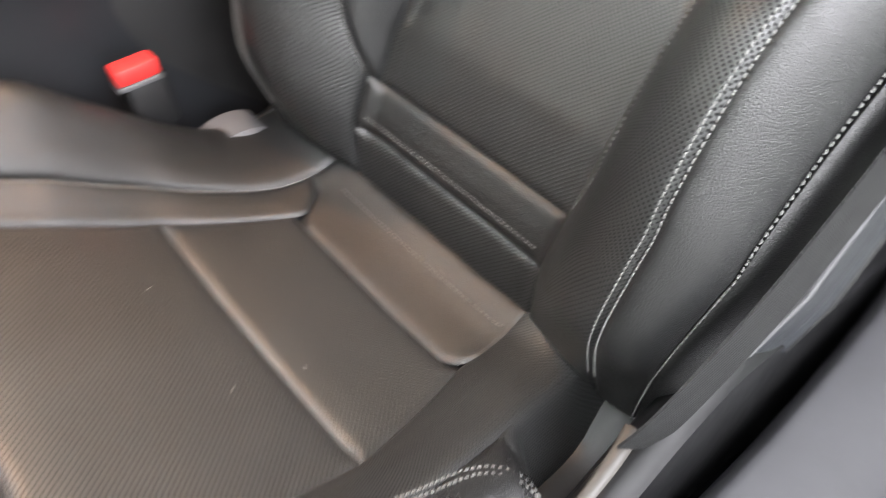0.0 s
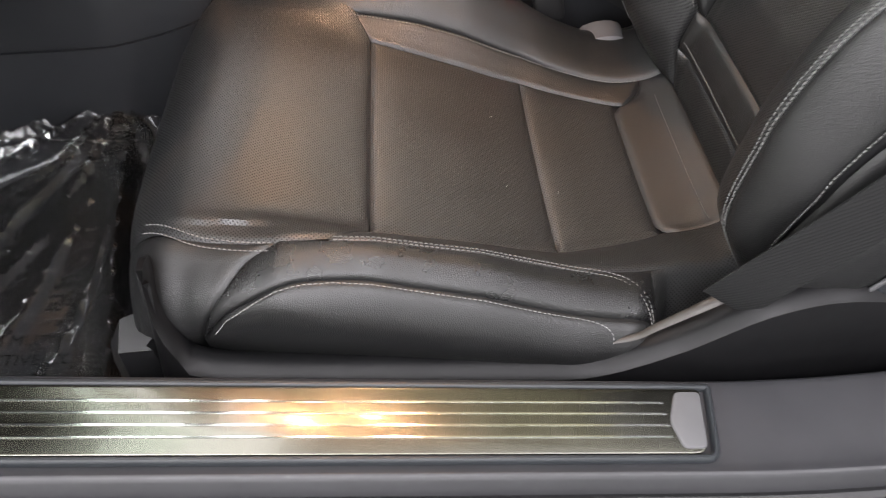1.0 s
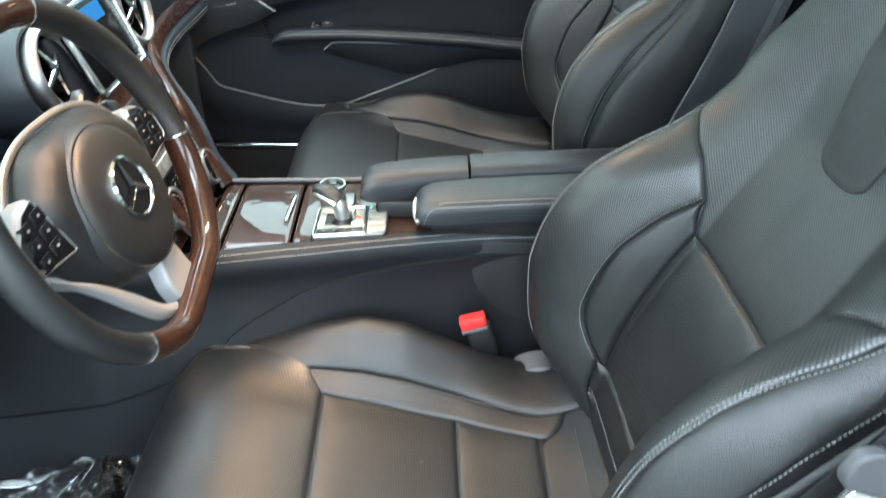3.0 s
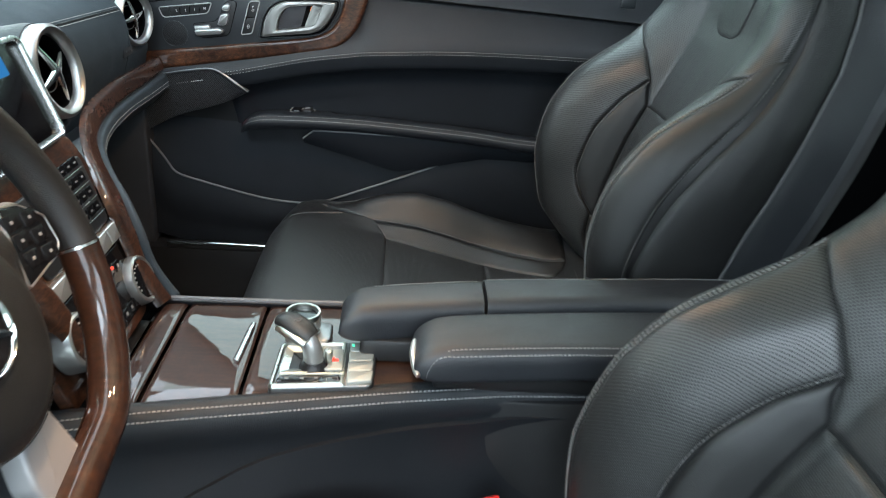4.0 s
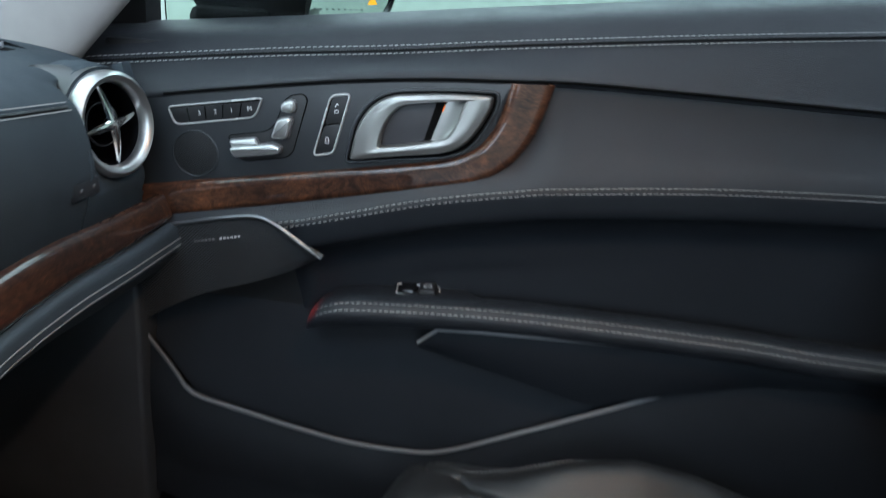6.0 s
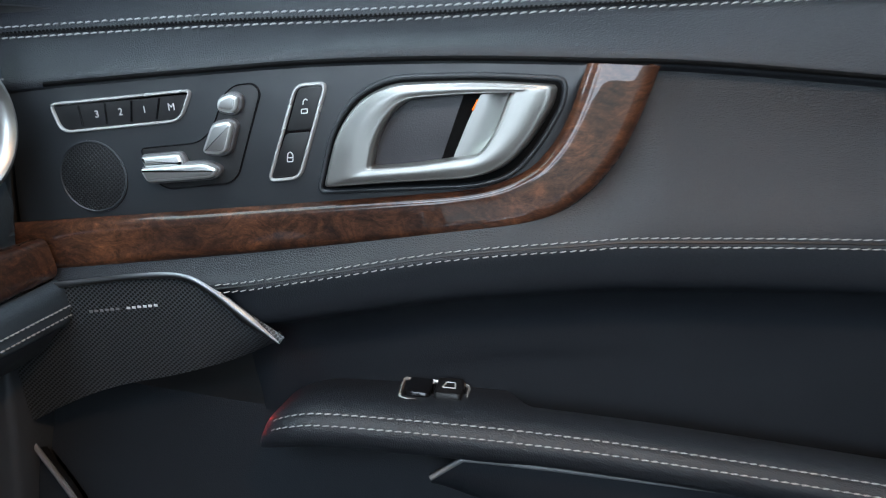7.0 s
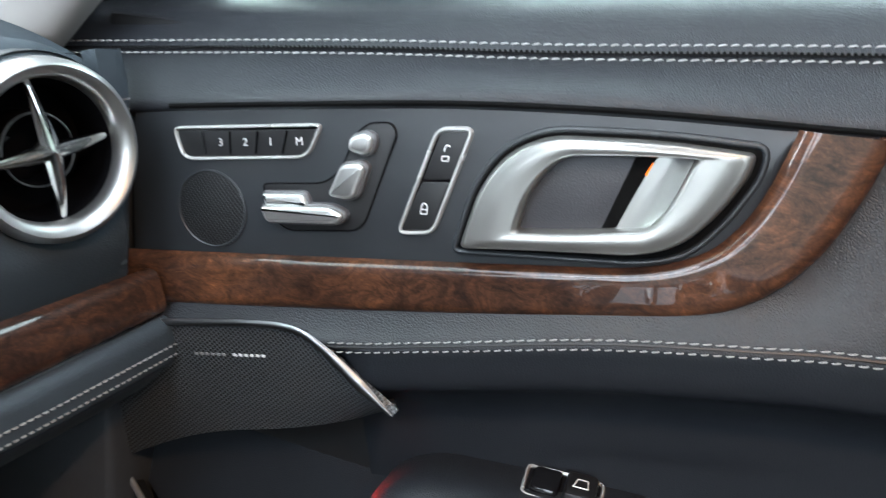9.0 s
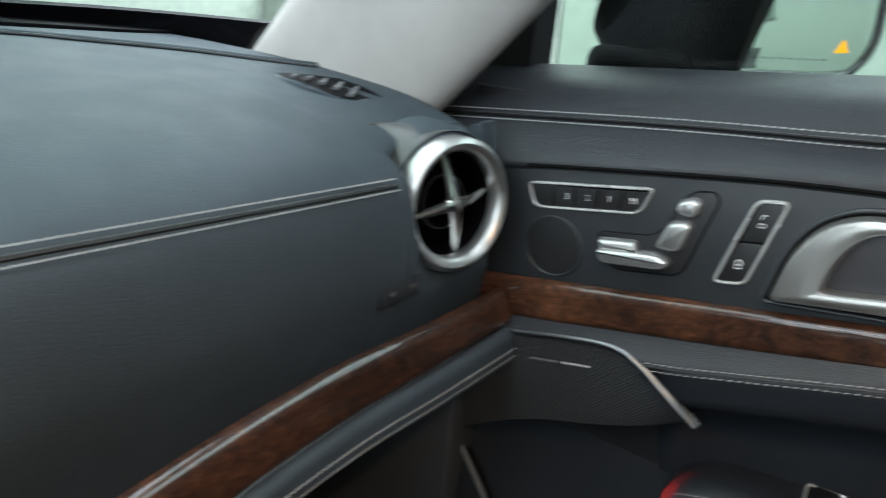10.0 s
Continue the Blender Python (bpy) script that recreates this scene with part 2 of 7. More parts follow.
def leather(name, colour, rough, grain=520.0, strength=0.25, wear=0.35, spec=0.6):
    m, t, b = material(name, colour, rough, spec=spec)
    n1 = noise_tex(t, 9.0, 5.0)
    c = ramp(t, n1, [(0.3, tuple(x * (1 - 0.25 * wear) for x in colour)), (0.7, tuple(x * (1 + 0.35 * wear) for x in colour))])
    t.links.new(c, b.inputs["Base Color"])
    r = ramp(t, noise_tex(t, 24.0, 4.0), [(0.3, (rough - 0.05,) * 3), (0.7, (rough + 0.07,) * 3)])
    t.links.new(r, b.inputs["Roughness"])
    v = node(t, "ShaderNodeTexVoronoi", Scale=grain)
    v.feature = "DISTANCE_TO_EDGE"
    t.links.new(coords(t), v.inputs["Vector"])
    h = ramp(t, v.outputs["Distance"], [(0.0, (0, 0, 0)), (0.13, (0.52, 0.52, 0.52)), (0.30, (0.88, 0.88, 0.88)), (0.48, (1, 1, 1))])
    first = bump(t, b, h, strength, 0.0006)
    bump(t, b, noise_tex(t, 70.0, 3.0), 0.04, 0.002, first)
    return m


def perforated(name, colour, rough, pitch):
    m, t, b = material(name, colour, rough, spec=0.5)
    mp = node(t, "ShaderNodeMapping")
    mp.inputs["Scale"].default_value = (1 / pitch, 1 / pitch, 1)
    mp.inputs["Rotation"].default_value = (0, 0, radians(45))
    t.links.new(coords(t, "UV"), mp.inputs["Vector"])
    v = node(t, "ShaderNodeTexVoronoi", Scale=1.0, Randomness=0.0)
    v.voronoi_dimensions = "2D"
    t.links.new(mp.outputs[0], v.inputs["Vector"])
    hole = ramp(t, v.outputs["Distance"], [(0.20, (0, 0, 0)), (0.34, (1, 1, 1))])
    mix = node(t, "ShaderNodeMix")
    mix.data_type = "RGBA"
    t.links.new(hole, mix.inputs[0])
    mix.inputs[6].default_value = (*(x * 0.60 for x in colour), 1)
    c = ramp(t, noise_tex(t, 9.0, 5.0), [(0.3, tuple(x * 0.88 for x in colour)), (0.7, tuple(x * 1.15 for x in colour))])
    t.links.new(c, mix.inputs[7])
    t.links.new(mix.outputs[2], b.inputs["Base Color"])
    gloss = ramp(t, v.outputs["Distance"], [(0.20, (0.22, 0.22, 0.22)), (0.36, (0.85, 0.85, 0.85))])
    t.links.new(gloss, b.inputs["Specular IOR Level"])
    first = bump(t, b, hole, 0.40, 0.0010)
    bump(t, b, noise_tex(t, 60.0, 3.0), 0.12, 0.002, first)
    return m


def wood(name, calm=False):
    """Walnut under clear lacquer: burl with clouds, curls and light flecks, or calm straight grain."""
    m, t, b = material(name, (0.09, 0.035, 0.016), 0.5, spec=0.15, coat=1.0)
    b.inputs["Coat Roughness"].default_value = 0.015
    mp = node(t, "ShaderNodeMapping")
    mp.inputs["Scale"].default_value = (1.0, 1.0, 1.6)
    t.links.new(coords(t), mp.inputs["Vector"])
    big = node(t, "ShaderNodeTexNoise", Scale=34.0, Detail=8.0, Roughness=0.70, Distortion=2.6)
    t.links.new(mp.outputs[0], big.inputs["Vector"])
    fine = node(t, "ShaderNodeTexNoise", Scale=190.0, Detail=5.0, Roughness=0.7, Distortion=1.4)
    t.links.new(mp.outputs[0], fine.inputs["Vector"])
    f = maths(t, "ADD", maths(t, "MULTIPLY", big.outputs["Fac"], 0.66), maths(t, "MULTIPLY", fine.outputs["Fac"], 0.34))
    wide = node(t, "ShaderNodeMapping")
    wide.inputs["Scale"].default_value = (26.0, 3.0, 7.0)
    t.links.new(coords(t), wide.inputs["Vector"])
    band = maths(t, "MULTIPLY", maths(t, "SUBTRACT", noise_tex(t, 1.0, 3.0, 0.5, wide.outputs[0]), 0.5), 0.42)
    f = maths(t, "ADD", f, band)
    if calm:
        grain = node(t, "ShaderNodeMapping")
        grain.inputs["Scale"].default_value = (14.0, 90.0, 60.0)
        t.links.new(coords(t), grain.inputs["Vector"])
        f = maths(t, "ADD", maths(t, "MULTIPLY", f, 0.35), maths(t, "ADD", maths(t, "MULTIPLY", noise_tex(t, 2.0, 5.0, 0.6, grain.outputs[0]), 0.35), 0.165))
    deep = 0.55 if calm else 1.25
    tones = [(0.34, (0.009, 0.004, 0.0025)), (0.45, (0.026, 0.0105, 0.0055)), (0.55, (0.055, 0.0215, 0.010)), (0.65, (0.098, 0.038, 0.016)), (0.76, (0.19, 0.075, 0.028))]
    c = ramp(t, f, [(at, tuple(x * deep for x in tone)) for at, tone in tones])
    t.links.new(c, b.inputs["Base Color"])
    # the lacquer is not quite flat
    wave = node(t, "ShaderNodeBump", Strength=0.05, Distance=0.004)
    t.links.new(noise_tex(t, 22.0, 2.0), wave.inputs["Height"])
    t.links.new(wave.outputs["Normal"], b.inputs["Coat Normal"])
    return m


def metal(name, colour, rough, brushed=0.0):
    m, t, b = material(name, colour, rough, 1.0)
    r = ramp(t, noise_tex(t, 30.0, 3.0), [(0.3, (max(rough - 0.03, 0.02),) * 3), (0.7, (rough + 0.03,) * 3)])
    t.links.new(r, b.inputs["Roughness"])
    if brushed:
        bump(t, b, noise_tex(t, 2500.0, 2.0), brushed, 0.00002)
    return m


def plastic(name, colour, rough, grain=0.0, scale=900.0):
    m, t, b = material(name, colour, rough)
    c = ramp(t, noise_tex(t, 14.0, 4.0), [(0.3, tuple(x * 0.9 for x in colour)), (0.7, tuple(x * 1.12 for x in colour))])
    t.links.new(c, b.inputs["Base Color"])
    r = ramp(t, noise_tex(t, 40.0, 4.0), [(0.3, (max(rough - 0.05, 0.02),) * 3), (0.7, (rough + 0.06,) * 3)])
    t.links.new(r, b.inputs["Roughness"])
    if grain:
        bump(t, b, noise_tex(t, scale, 2.0), grain, 0.0004)
    return m


def glow(name, colour, strength):
    m = bpy.data.materials.new(name)
    m.use_nodes = True
    t = m.node_tree
    t.nodes.remove(t.nodes["Principled BSDF"])
    e = node(t, "ShaderNodeEmission", Strength=strength)
    e.inputs["Color"].default_value = (*colour, 1)
    t.links.new(e.outputs[0], t.nodes["Material Output"].inputs["Surface"])
    return m


def grille(name, colour, pitch, rough=0.4):
    """Plastic with a fine grid of holes."""
    m, t, b = material(name, colour, rough)
    mp = node(t, "ShaderNodeMapping")
    mp.inputs["Scale"].default_value = (1 / pitch, 1 / pitch, 1 / pitch)
    mp.inputs["Rotation"].default_value = (0, radians(45), 0)
    t.links.new(coords(t), mp.inputs["Vector"])
    flat = node(t, "ShaderNodeVectorMath")
    flat.operation = "MULTIPLY"
    flat.inputs[1].default_value = (1, 0, 1)
    t.links.new(mp.outputs[0], flat.inputs[0])
    v = node(t, "ShaderNodeTexVoronoi", Scale=1.0, Randomness=0.0)
    t.links.new(flat.outputs[0], v.inputs["Vector"])
    hole = ramp(t, v.outputs["Distance"], [(0.36, (0, 0, 0)), (0.46, (1, 1, 1))])
    mix = node(t, "ShaderNodeMix")
    mix.data_type = "RGBA"
    t.links.new(hole, mix.inputs[0])
    mix.inputs[6].default_value = (0.001, 0.001, 0.001, 1)
    mix.inputs[7].default_value = (*colour, 1)
    t.links.new(mix.outputs[2], b.inputs["Base Color"])
    bump(t, b, hole, 0.8, 0.0008)
    return m


def film(name):
    """Clear crinkled plastic film."""
    m = bpy.data.materials.new(name)
    m.use_nodes = True
    t = m.node_tree
    t.nodes.remove(t.nodes["Principled BSDF"])
    gl = node(t, "ShaderNodeBsdfGlossy", Roughness=0.05)
    gl.inputs["Color"].default_value = (0.95, 0.95, 0.95, 1)
    tr = node(t, "ShaderNodeBsdfTransparent")
    tr.inputs["Color"].default_value = (0.86, 0.87, 0.88, 1)
    mix = node(t, "ShaderNodeMixShader")
    fr = node(t, "ShaderNodeFresnel", IOR=1.55)
    t.links.new(fr.outputs[0], mix.inputs[0])
    t.links.new(tr.outputs[0], mix.inputs[1])
    t.links.new(gl.outputs[0], mix.inputs[2])
    haze, milk = node(t, "ShaderNodeMixShader", Fac=0.010), node(t, "ShaderNodeBsdfDiffuse")
    milk.inputs["Color"].default_value = (0.6, 0.6, 0.6, 1)
    t.links.new(mix.outputs[0], haze.inputs[1])
    t.links.new(milk.outputs[0], haze.inputs[2])
    t.links.new(haze.outputs[0], t.nodes["Material Output"].inputs["Surface"])
    b = node(t, "ShaderNodeBump", Strength=0.35, Distance=0.006)
    t.links.new(noise_tex(t, 14.0, 3.0), b.inputs["Height"])
    for s in (gl, fr):
        t.links.new(b.outputs[0], s.inputs["Normal"])
    return m


LEATHER = leather("black_leather", (0.0115, 0.0118, 0.012), 0.37, 560.0, 0.34)
WORN = leather("creased_leather", (0.0105, 0.0107, 0.011), 0.29, 560.0, 0.34)
wt_ = WORN.node_tree
wv = node(wt_, "ShaderNodeTexVoronoi", Scale=75.0)
wv.feature = "DISTANCE_TO_EDGE"
ww = node(wt_, "ShaderNodeTexNoise", Scale=14.0, Detail=3.0)
wa = node(wt_, "ShaderNodeVectorMath")
wa.operation = "MULTIPLY_ADD"
wa.inputs[1].default_value = (0.03, 0.03, 0.03)
wt_.links.new(coords(wt_), ww.inputs["Vector"])
wt_.links.new(ww.outputs["Color"], wa.inputs[0])
wt_.links.new(coords(wt_), wa.inputs[2])
wt_.links.new(wa.outputs[0], wv.inputs["Vector"])
crease = ramp(wt_, wv.outputs["Distance"], [(0.0, (0, 0, 0)), (0.02, (1, 1, 1))])
wb = wt_.nodes["Principled BSDF"]
bump(wt_, wb, crease, 0.16, 0.0012, wb.inputs["Normal"].links[0].from_socket)
PERF = perforated("perforated_leather", (0.0165, 0.0172, 0.0174), 0.39, 0.0030)
SOFT = leather("dash_leather", (0.0125, 0.0145, 0.018), 0.43, 520.0, 0.30)
FLANK = leather("flank_leather", (0.0085, 0.0098, 0.0120), 0.48, 520.0, 0.25, spec=0.35)
SMOOTH = leather("smooth_door_leather", (0.0135, 0.0160, 0.0200), 0.52, 560.0, 0.15, spec=0.20)
DOORHIDE = leather("door_leather", (0.0125, 0.0147, 0.0185), 0.44, 600.0, 0.42, spec=0.48)
SEATTHREAD = plastic("mid_grey_thread", (0.175, 0.175, 0.17), 0.7)
THREAD = plastic("grey_thread", (0.29, 0.29, 0.285), 0.7)
PANEL = plastic("dark_satin_plastic", (0.020, 0.0232, 0.0265), 0.38)
BLACK = plastic("black_plastic", (0.009, 0.0093, 0.010), 0.45, 0.12, 700.0)
GLOSS = plastic("gloss_black", (0.006, 0.006, 0.007), 0.10)
WOOD = wood("burl_walnut")
PLAINWOOD = wood("straight_walnut", True)
CHROME = metal("chrome", (0.82, 0.82, 0.80), 0.10)
SATIN = metal("satin_silver", (0.78, 0.79, 0.78), 0.26, 0.1)
CARPET = plastic("black_carpet", (0.0075, 0.008, 0.009), 0.95, 0.8, 500.0)
MAT = plastic("dark_grey_mat", (0.034, 0.036, 0.038), 0.95, 0.8, 500.0)
for m in (CARPET, MAT):
    m.node_tree.nodes["Principled BSDF"].inputs["Specular IOR Level"].default_value = 0.05
DASH = leather("smooth_dash_leather", (0.0390, 0.0500, 0.0590), 0.58, 480.0, 0.20, spec=0.14)
GREYFAB = plastic("grey_pillar_cloth", (0.29, 0.272, 0.258), 0.85, 0.3, 800.0)
SILVER = metal("satin_silver_paint", (0.40, 0.40, 0.39), 0.34)
SILVER.node_tree.nodes["Principled BSDF"].inputs["Metallic"].default_value = 0.82
SMOKE = metal("smoked_silver", (0.23, 0.235, 0.24), 0.33)
SILLGREY = plastic("dark_sill_paint", (0.030, 0.030, 0.033), 0.42)
RED = plastic("red_plastic", (0.75, 0.035, 0.03), 0.40)
BELT = plastic("belt_webbing", (0.013, 0.0133, 0.0137), 0.7, 0.5, 600.0)
bt_ = BELT.node_tree
bb = bt_.nodes["Principled BSDF"]
bb.inputs["Specular IOR Level"].default_value = 0.32
ribs = []
for turn in (38, -52):
    bm_ = node(bt_, "ShaderNodeMapping")
    bm_.inputs["Rotation"].default_value = (0, radians(turn), 0)
    bt_.links.new(coords(bt_), bm_.inputs["Vector"])
    bw = node(bt_, "ShaderNodeTexWave", Scale=170.0 if turn > 0 else 75.0, Distortion=0.6)
    bw.bands_direction = "X"
    bt_.links.new(bm_.outputs[0], bw.inputs["Vector"])
    ribs.append(bw.outputs["Fac"])
bump(bt_, bb, maths(bt_, "MULTIPLY", ribs[0], ribs[1]), 0.5, 0.0010)
weave = ramp(bt_, ribs[0], [(0.2, (0.006, 0.0062, 0.0064)), (0.7, (0.0145, 0.0148, 0.0152))])
bt_.links.new(weave, bb.inputs["Base Color"])
GREYTRIM = plastic("grey_plastic", (0.10, 0.10, 0.105), 0.5)
SWITCH = metal("switch_silver", (0.66, 0.67, 0.66), 0.34)
SWITCH.node_tree.nodes["Principled BSDF"].inputs["Metallic"].default_value = 0.8
PRINT = plastic("grey_print", (0.20, 0.20, 0.20), 0.6)
WHITE = plastic("white_print", (0.62, 0.62, 0.62), 0.6)
MIRROR = metal("mirror_glass", (0.9, 0.95, 0.92), 0.02)
FILM = film("clear_film")
WALLPAINT = plastic("pale_green_wall", (0.27, 0.31, 0.27), 0.8)
CEILPAINT = plastic("ceiling_paint", (0.72, 0.74, 0.70), 0.8)
CONCRETE = plastic("garage_floor_coat", (0.22, 0.22, 0.21), 0.35)
GRILLE = grille("speaker_mesh", (0.075, 0.081, 0.087), 0.0024)
FOOTWELL = plastic("footwell_trim", (0.040, 0.045, 0.052), 0.6, 0.3, 500.0)
EDGE = plastic("grey_edge_strip", (0.17, 0.175, 0.18), 0.45)
KEYFRAME = metal("key_frame_silver", (0.66, 0.67, 0.66), 0.26)
KEYFRAME.node_tree.nodes["Principled BSDF"].inputs["Metallic"].default_value = 0.55
# near-black for the shade in gaps; also on seam cord and mirror arm
VEIL = plastic("gap_black", (0.002, 0.002, 0.002), 0.8)
VEIL.node_tree.nodes["Principled BSDF"].inputs["Specular IOR Level"].default_value = 0.1
GRILLE_S = grille("speaker_mesh_small", (0.022, 0.024, 0.026), 0.0021)
AMBER = glow("amber_light", (1.0, 0.20, 0.015), 1.2)
REDGLOW = glow("red_light", (1.0, 0.06, 0.03), 2.0)


# ---- the room round the car ----
GROUND = -0.22


def quad_box(x0, x1, y0, y1, z0, z1):
    return block(((x0 + x1) / 2, (y0 + y1) / 2, (z0 + z1) / 2), (x1 - x0, y1 - y0, z1 - z0), 0.004)


tagged(part("ground", quad_box(-5, 5, -4, 5.2, GROUND - 0.1, GROUND), CONCRETE), "grey coated showroom floor under the car", "floor", kind="structure")
tagged(part("ceiling", quad_box(-5, 5, -4, 5.2, 3.0, 3.1), CEILPAINT), "pale showroom ceiling with light tubes", "ceiling", kind="structure")
tagged(part("wall_east", quad_box(-5, 5, 5.2, 5.3, GROUND, 3.0), WALLPAINT), "pale green painted showroom wall beyond the car", "wall", kind="structure")
tagged(part("wall_west", quad_box(-5, 5, -4.1, -4, GROUND, 3.0), WALLPAINT), "pale green painted showroom wall behind the open door", "wall", kind="structure")
tagged(part("wall_front", quad_box(-5.1, -5, -4.1, 5.3, GROUND, 3.0), WALLPAINT), "pale green painted showroom wall before the bonnet", "wall", kind="structure")
tagged(part("wall_rear", quad_box(5, 5.1, -4.1, 5.3, GROUND, 3.0), WALLPAINT), "pale green painted showroom wall behind the boot", "wall", kind="structure")

# ---- car floor, sills and shell ----
FLOOR = 0.07
tagged(part("floor", quad_box(-1.0, 0.75, -0.31, 1.10, FLOOR - 0.12, FLOOR), CARPET), "black carpeted car floor", "floor", kind="structure")
tagged(part("wall_firewall", quad_box(-1.06, -0.98, -0.42, 1.2, GROUND + 0.1, 0.60), FOOTWELL), "black carpet on the bulkhead of the footwell", "bulkhead", kind="structure")
tagged(part("wall_cabin_rear", quad_box(0.75, 0.82, -0.42, 1.2, GROUND + 0.1, 0.72), CARPET), "black trimmed bulkhead behind the seats", "bulkhead", kind="structure")

SILL = 0.25
sill = thing("door_sill", (0, -0.40, 0.0), "dark painted car sill with polished scuff plate, door open", "door sill", kind="structure")
prof = [(-0.312, 0.07), (-0.314, 0.18), (-0.318, 0.225), (-0.326, 0.243), (-0.338, SILL - 0.004), (-0.400, SILL - 0.006), (-0.412, SILL - 0.004), (-0.418, SILL - 0.014), (-0.424, SILL - 0.034), (-0.436, SILL - 0.040), (-0.452, SILL - 0.044), (-0.468, SILL - 0.070), (-0.474, SILL - 0.13), (-0.462, GROUND + 0.14), (-0.40, GROUND + 0.10)]
xs = np.r_[np.linspace(-1.0, 0.22, 40), np.linspace(0.24, 0.8, 24)]


def sill_row(x):
    up = max(x - 0.20, 0)
    return [(x, y + (0.0 if y < -0.41 else 0.02 * up) + 0.10 * up * up, z + 0.30 * up * up * (1 if y > -0.43 else 0.7)) for y, z in curve(prof, 48)]


part("sill_panel", sheet(np.array([sill_row(x) for x in xs]), 0.02, (0, -0.3, 1)), SILLGREY, sill)
part("rubber_seal", tube([(x, -0.424 + 0.10 * max(x - 0.2, 0) ** 2, SILL - 0.028 + 0.3 * max(x - 0.2, 0) ** 2) for x in np.linspace(-1, 0.8, 50)], 0.007), BLACK, sill, "black rubber door seal")
STEEL = metal("scuff_steel", (0.195, 0.192, 0.162), 0.24)
sb = STEEL.node_tree.nodes["Principled BSDF"]
sb.inputs["Coat Weight"].default_value = 0.5
sb.inputs["Coat Roughness"].default_value = 0.03
tread = part("scuff_plate", plate(rpoly([(-0.90, -0.398), (0.186, -0.398), (0.196, -0.338), (-0.90, -0.338)], [0.004, 0.012, 0.006, 0.004]), lambda u, v, h: (u, v, SILL - 0.003 + h), 0.004, 0.001), STEEL, sill, "polished steel scuff plate with fine ribs")
for k in range(4):
    y = -0.352 - 0.0105 * k
    part("rib", tube([(x, y, SILL + 0.0014) for x in np.linspace(-0.90, 0.160, 3)], 0.0011, 6), CHROME, tread)
part("end_cap", plate(rpoly([(0.166, -0.394), (0.186, -0.394), (0.194, -0.342), (0.172, -0.342), (0.161, -0.37)], 0.005), lambda u, v, h: (u, v, SILL + 0.001 + h), 0.002, 0.001), GREYTRIM, tread)
part("plate_frame", rim(rpoly([(-0.905, -0.404), (0.196, -0.404), (0.208, -0.332), (-0.905, -0.332)], [0.004, 0.012, 0.006, 0.004]), lambda u, v, h: (u, v, SILL - 0.002 + h), 0.006, 0.004), PANEL, sill)

# inner trim beside the seat, climbing behind it
trim = thing("side_trim", (0.2, -0.30, 0.07), "black grained plastic trim between seat and sill", "car trim", kind="structure")
line = even([(-0.266, -0.268, 0.300), (-0.258, -0.286, 0.266), (-0.238, -0.299, 0.236), (-0.20, -0.304, 0.219), (0.05, -0.303, 0.222), (0.12, -0.303, 0.228), (0.19, -0.300, 0.262), (0.26, -0.296, 0.312), (0.34, -0.29, 0.325), (0.50, -0.28, 0.30), (0.72, -0.27, 0.30)], 60)
rows = []
for p in line:
    rows.append([p + vec(0, d, e) for d, e in ((0.036, -0.10), (0.034, -0.03), (0.028, -0.006), (0.018, 0.001), (0.006, 0.0), (-0.003, -0.008), (-0.006, -0.04), (-0.008, -0.16))])
SILLBLACK = plastic("sill_black", (0.006, 0.006, 0.0065), 0.42, 0.12, 700.0)
SILLBLACK.node_tree.nodes["Principled BSDF"].inputs["Specular IOR Level"].default_value = 0.25
part("cover", sheet(np.array(rows), 0.006, (0, -0.2, 1)), SILLBLACK, trim)

# passenger's sill, seen under the far door
far_sill = thing("far_door_sill", (-0.3, 1.09, 0.07), "black sill with a bright steel scuff plate by the closed door", "door sill", kind="structure")
part("sill_panel", quad_box(-0.95, 0.75, 1.075, 1.16, 0.0, 0.222), BLACK, far_sill)
part("scuff_plate", block((-0.31, 1.088, 0.226), (0.26, 0.026, 0.008), 0.002), BLACK, far_sill)
part("scuff_edge", tube([(x, 1.078, 0.234) for x in np.linspace(-0.44, -0.18, 6)], 0.0042, 14), CHROME, far_sill, "bright steel scuff edge")


# ---- seats ----
PROFILE = [(0.315, 0.285), (0.268, 0.242), (0.20, 0.228), (0.106, 0.229), (0.01, 0.246), (-0.083, 0.266), (-0.16, 0.286), (-0.225, 0.296), (-0.272, 0.290), (-0.301, 0.258), (-0.304, 0.20), (-0.285, 0.14)]
CROSS = [(0, 0), (0.05, 0.0), (0.10, 0.002), (0.145, 0.006), (0.175, 0.028), (0.205, 0.046), (0.235, 0.048), (0.263, 0.030), (0.273, -0.008), (0.250, -0.060)]
CROSS_IN = [(0, 0), (0.05, 0.0), (0.10, 0.001), (0.145, 0.003), (0.175, 0.014), (0.207, 0.034), (0.240, 0.052), (0.268, 0.044), (0.286, 0.0), (0.288, -0.065)]


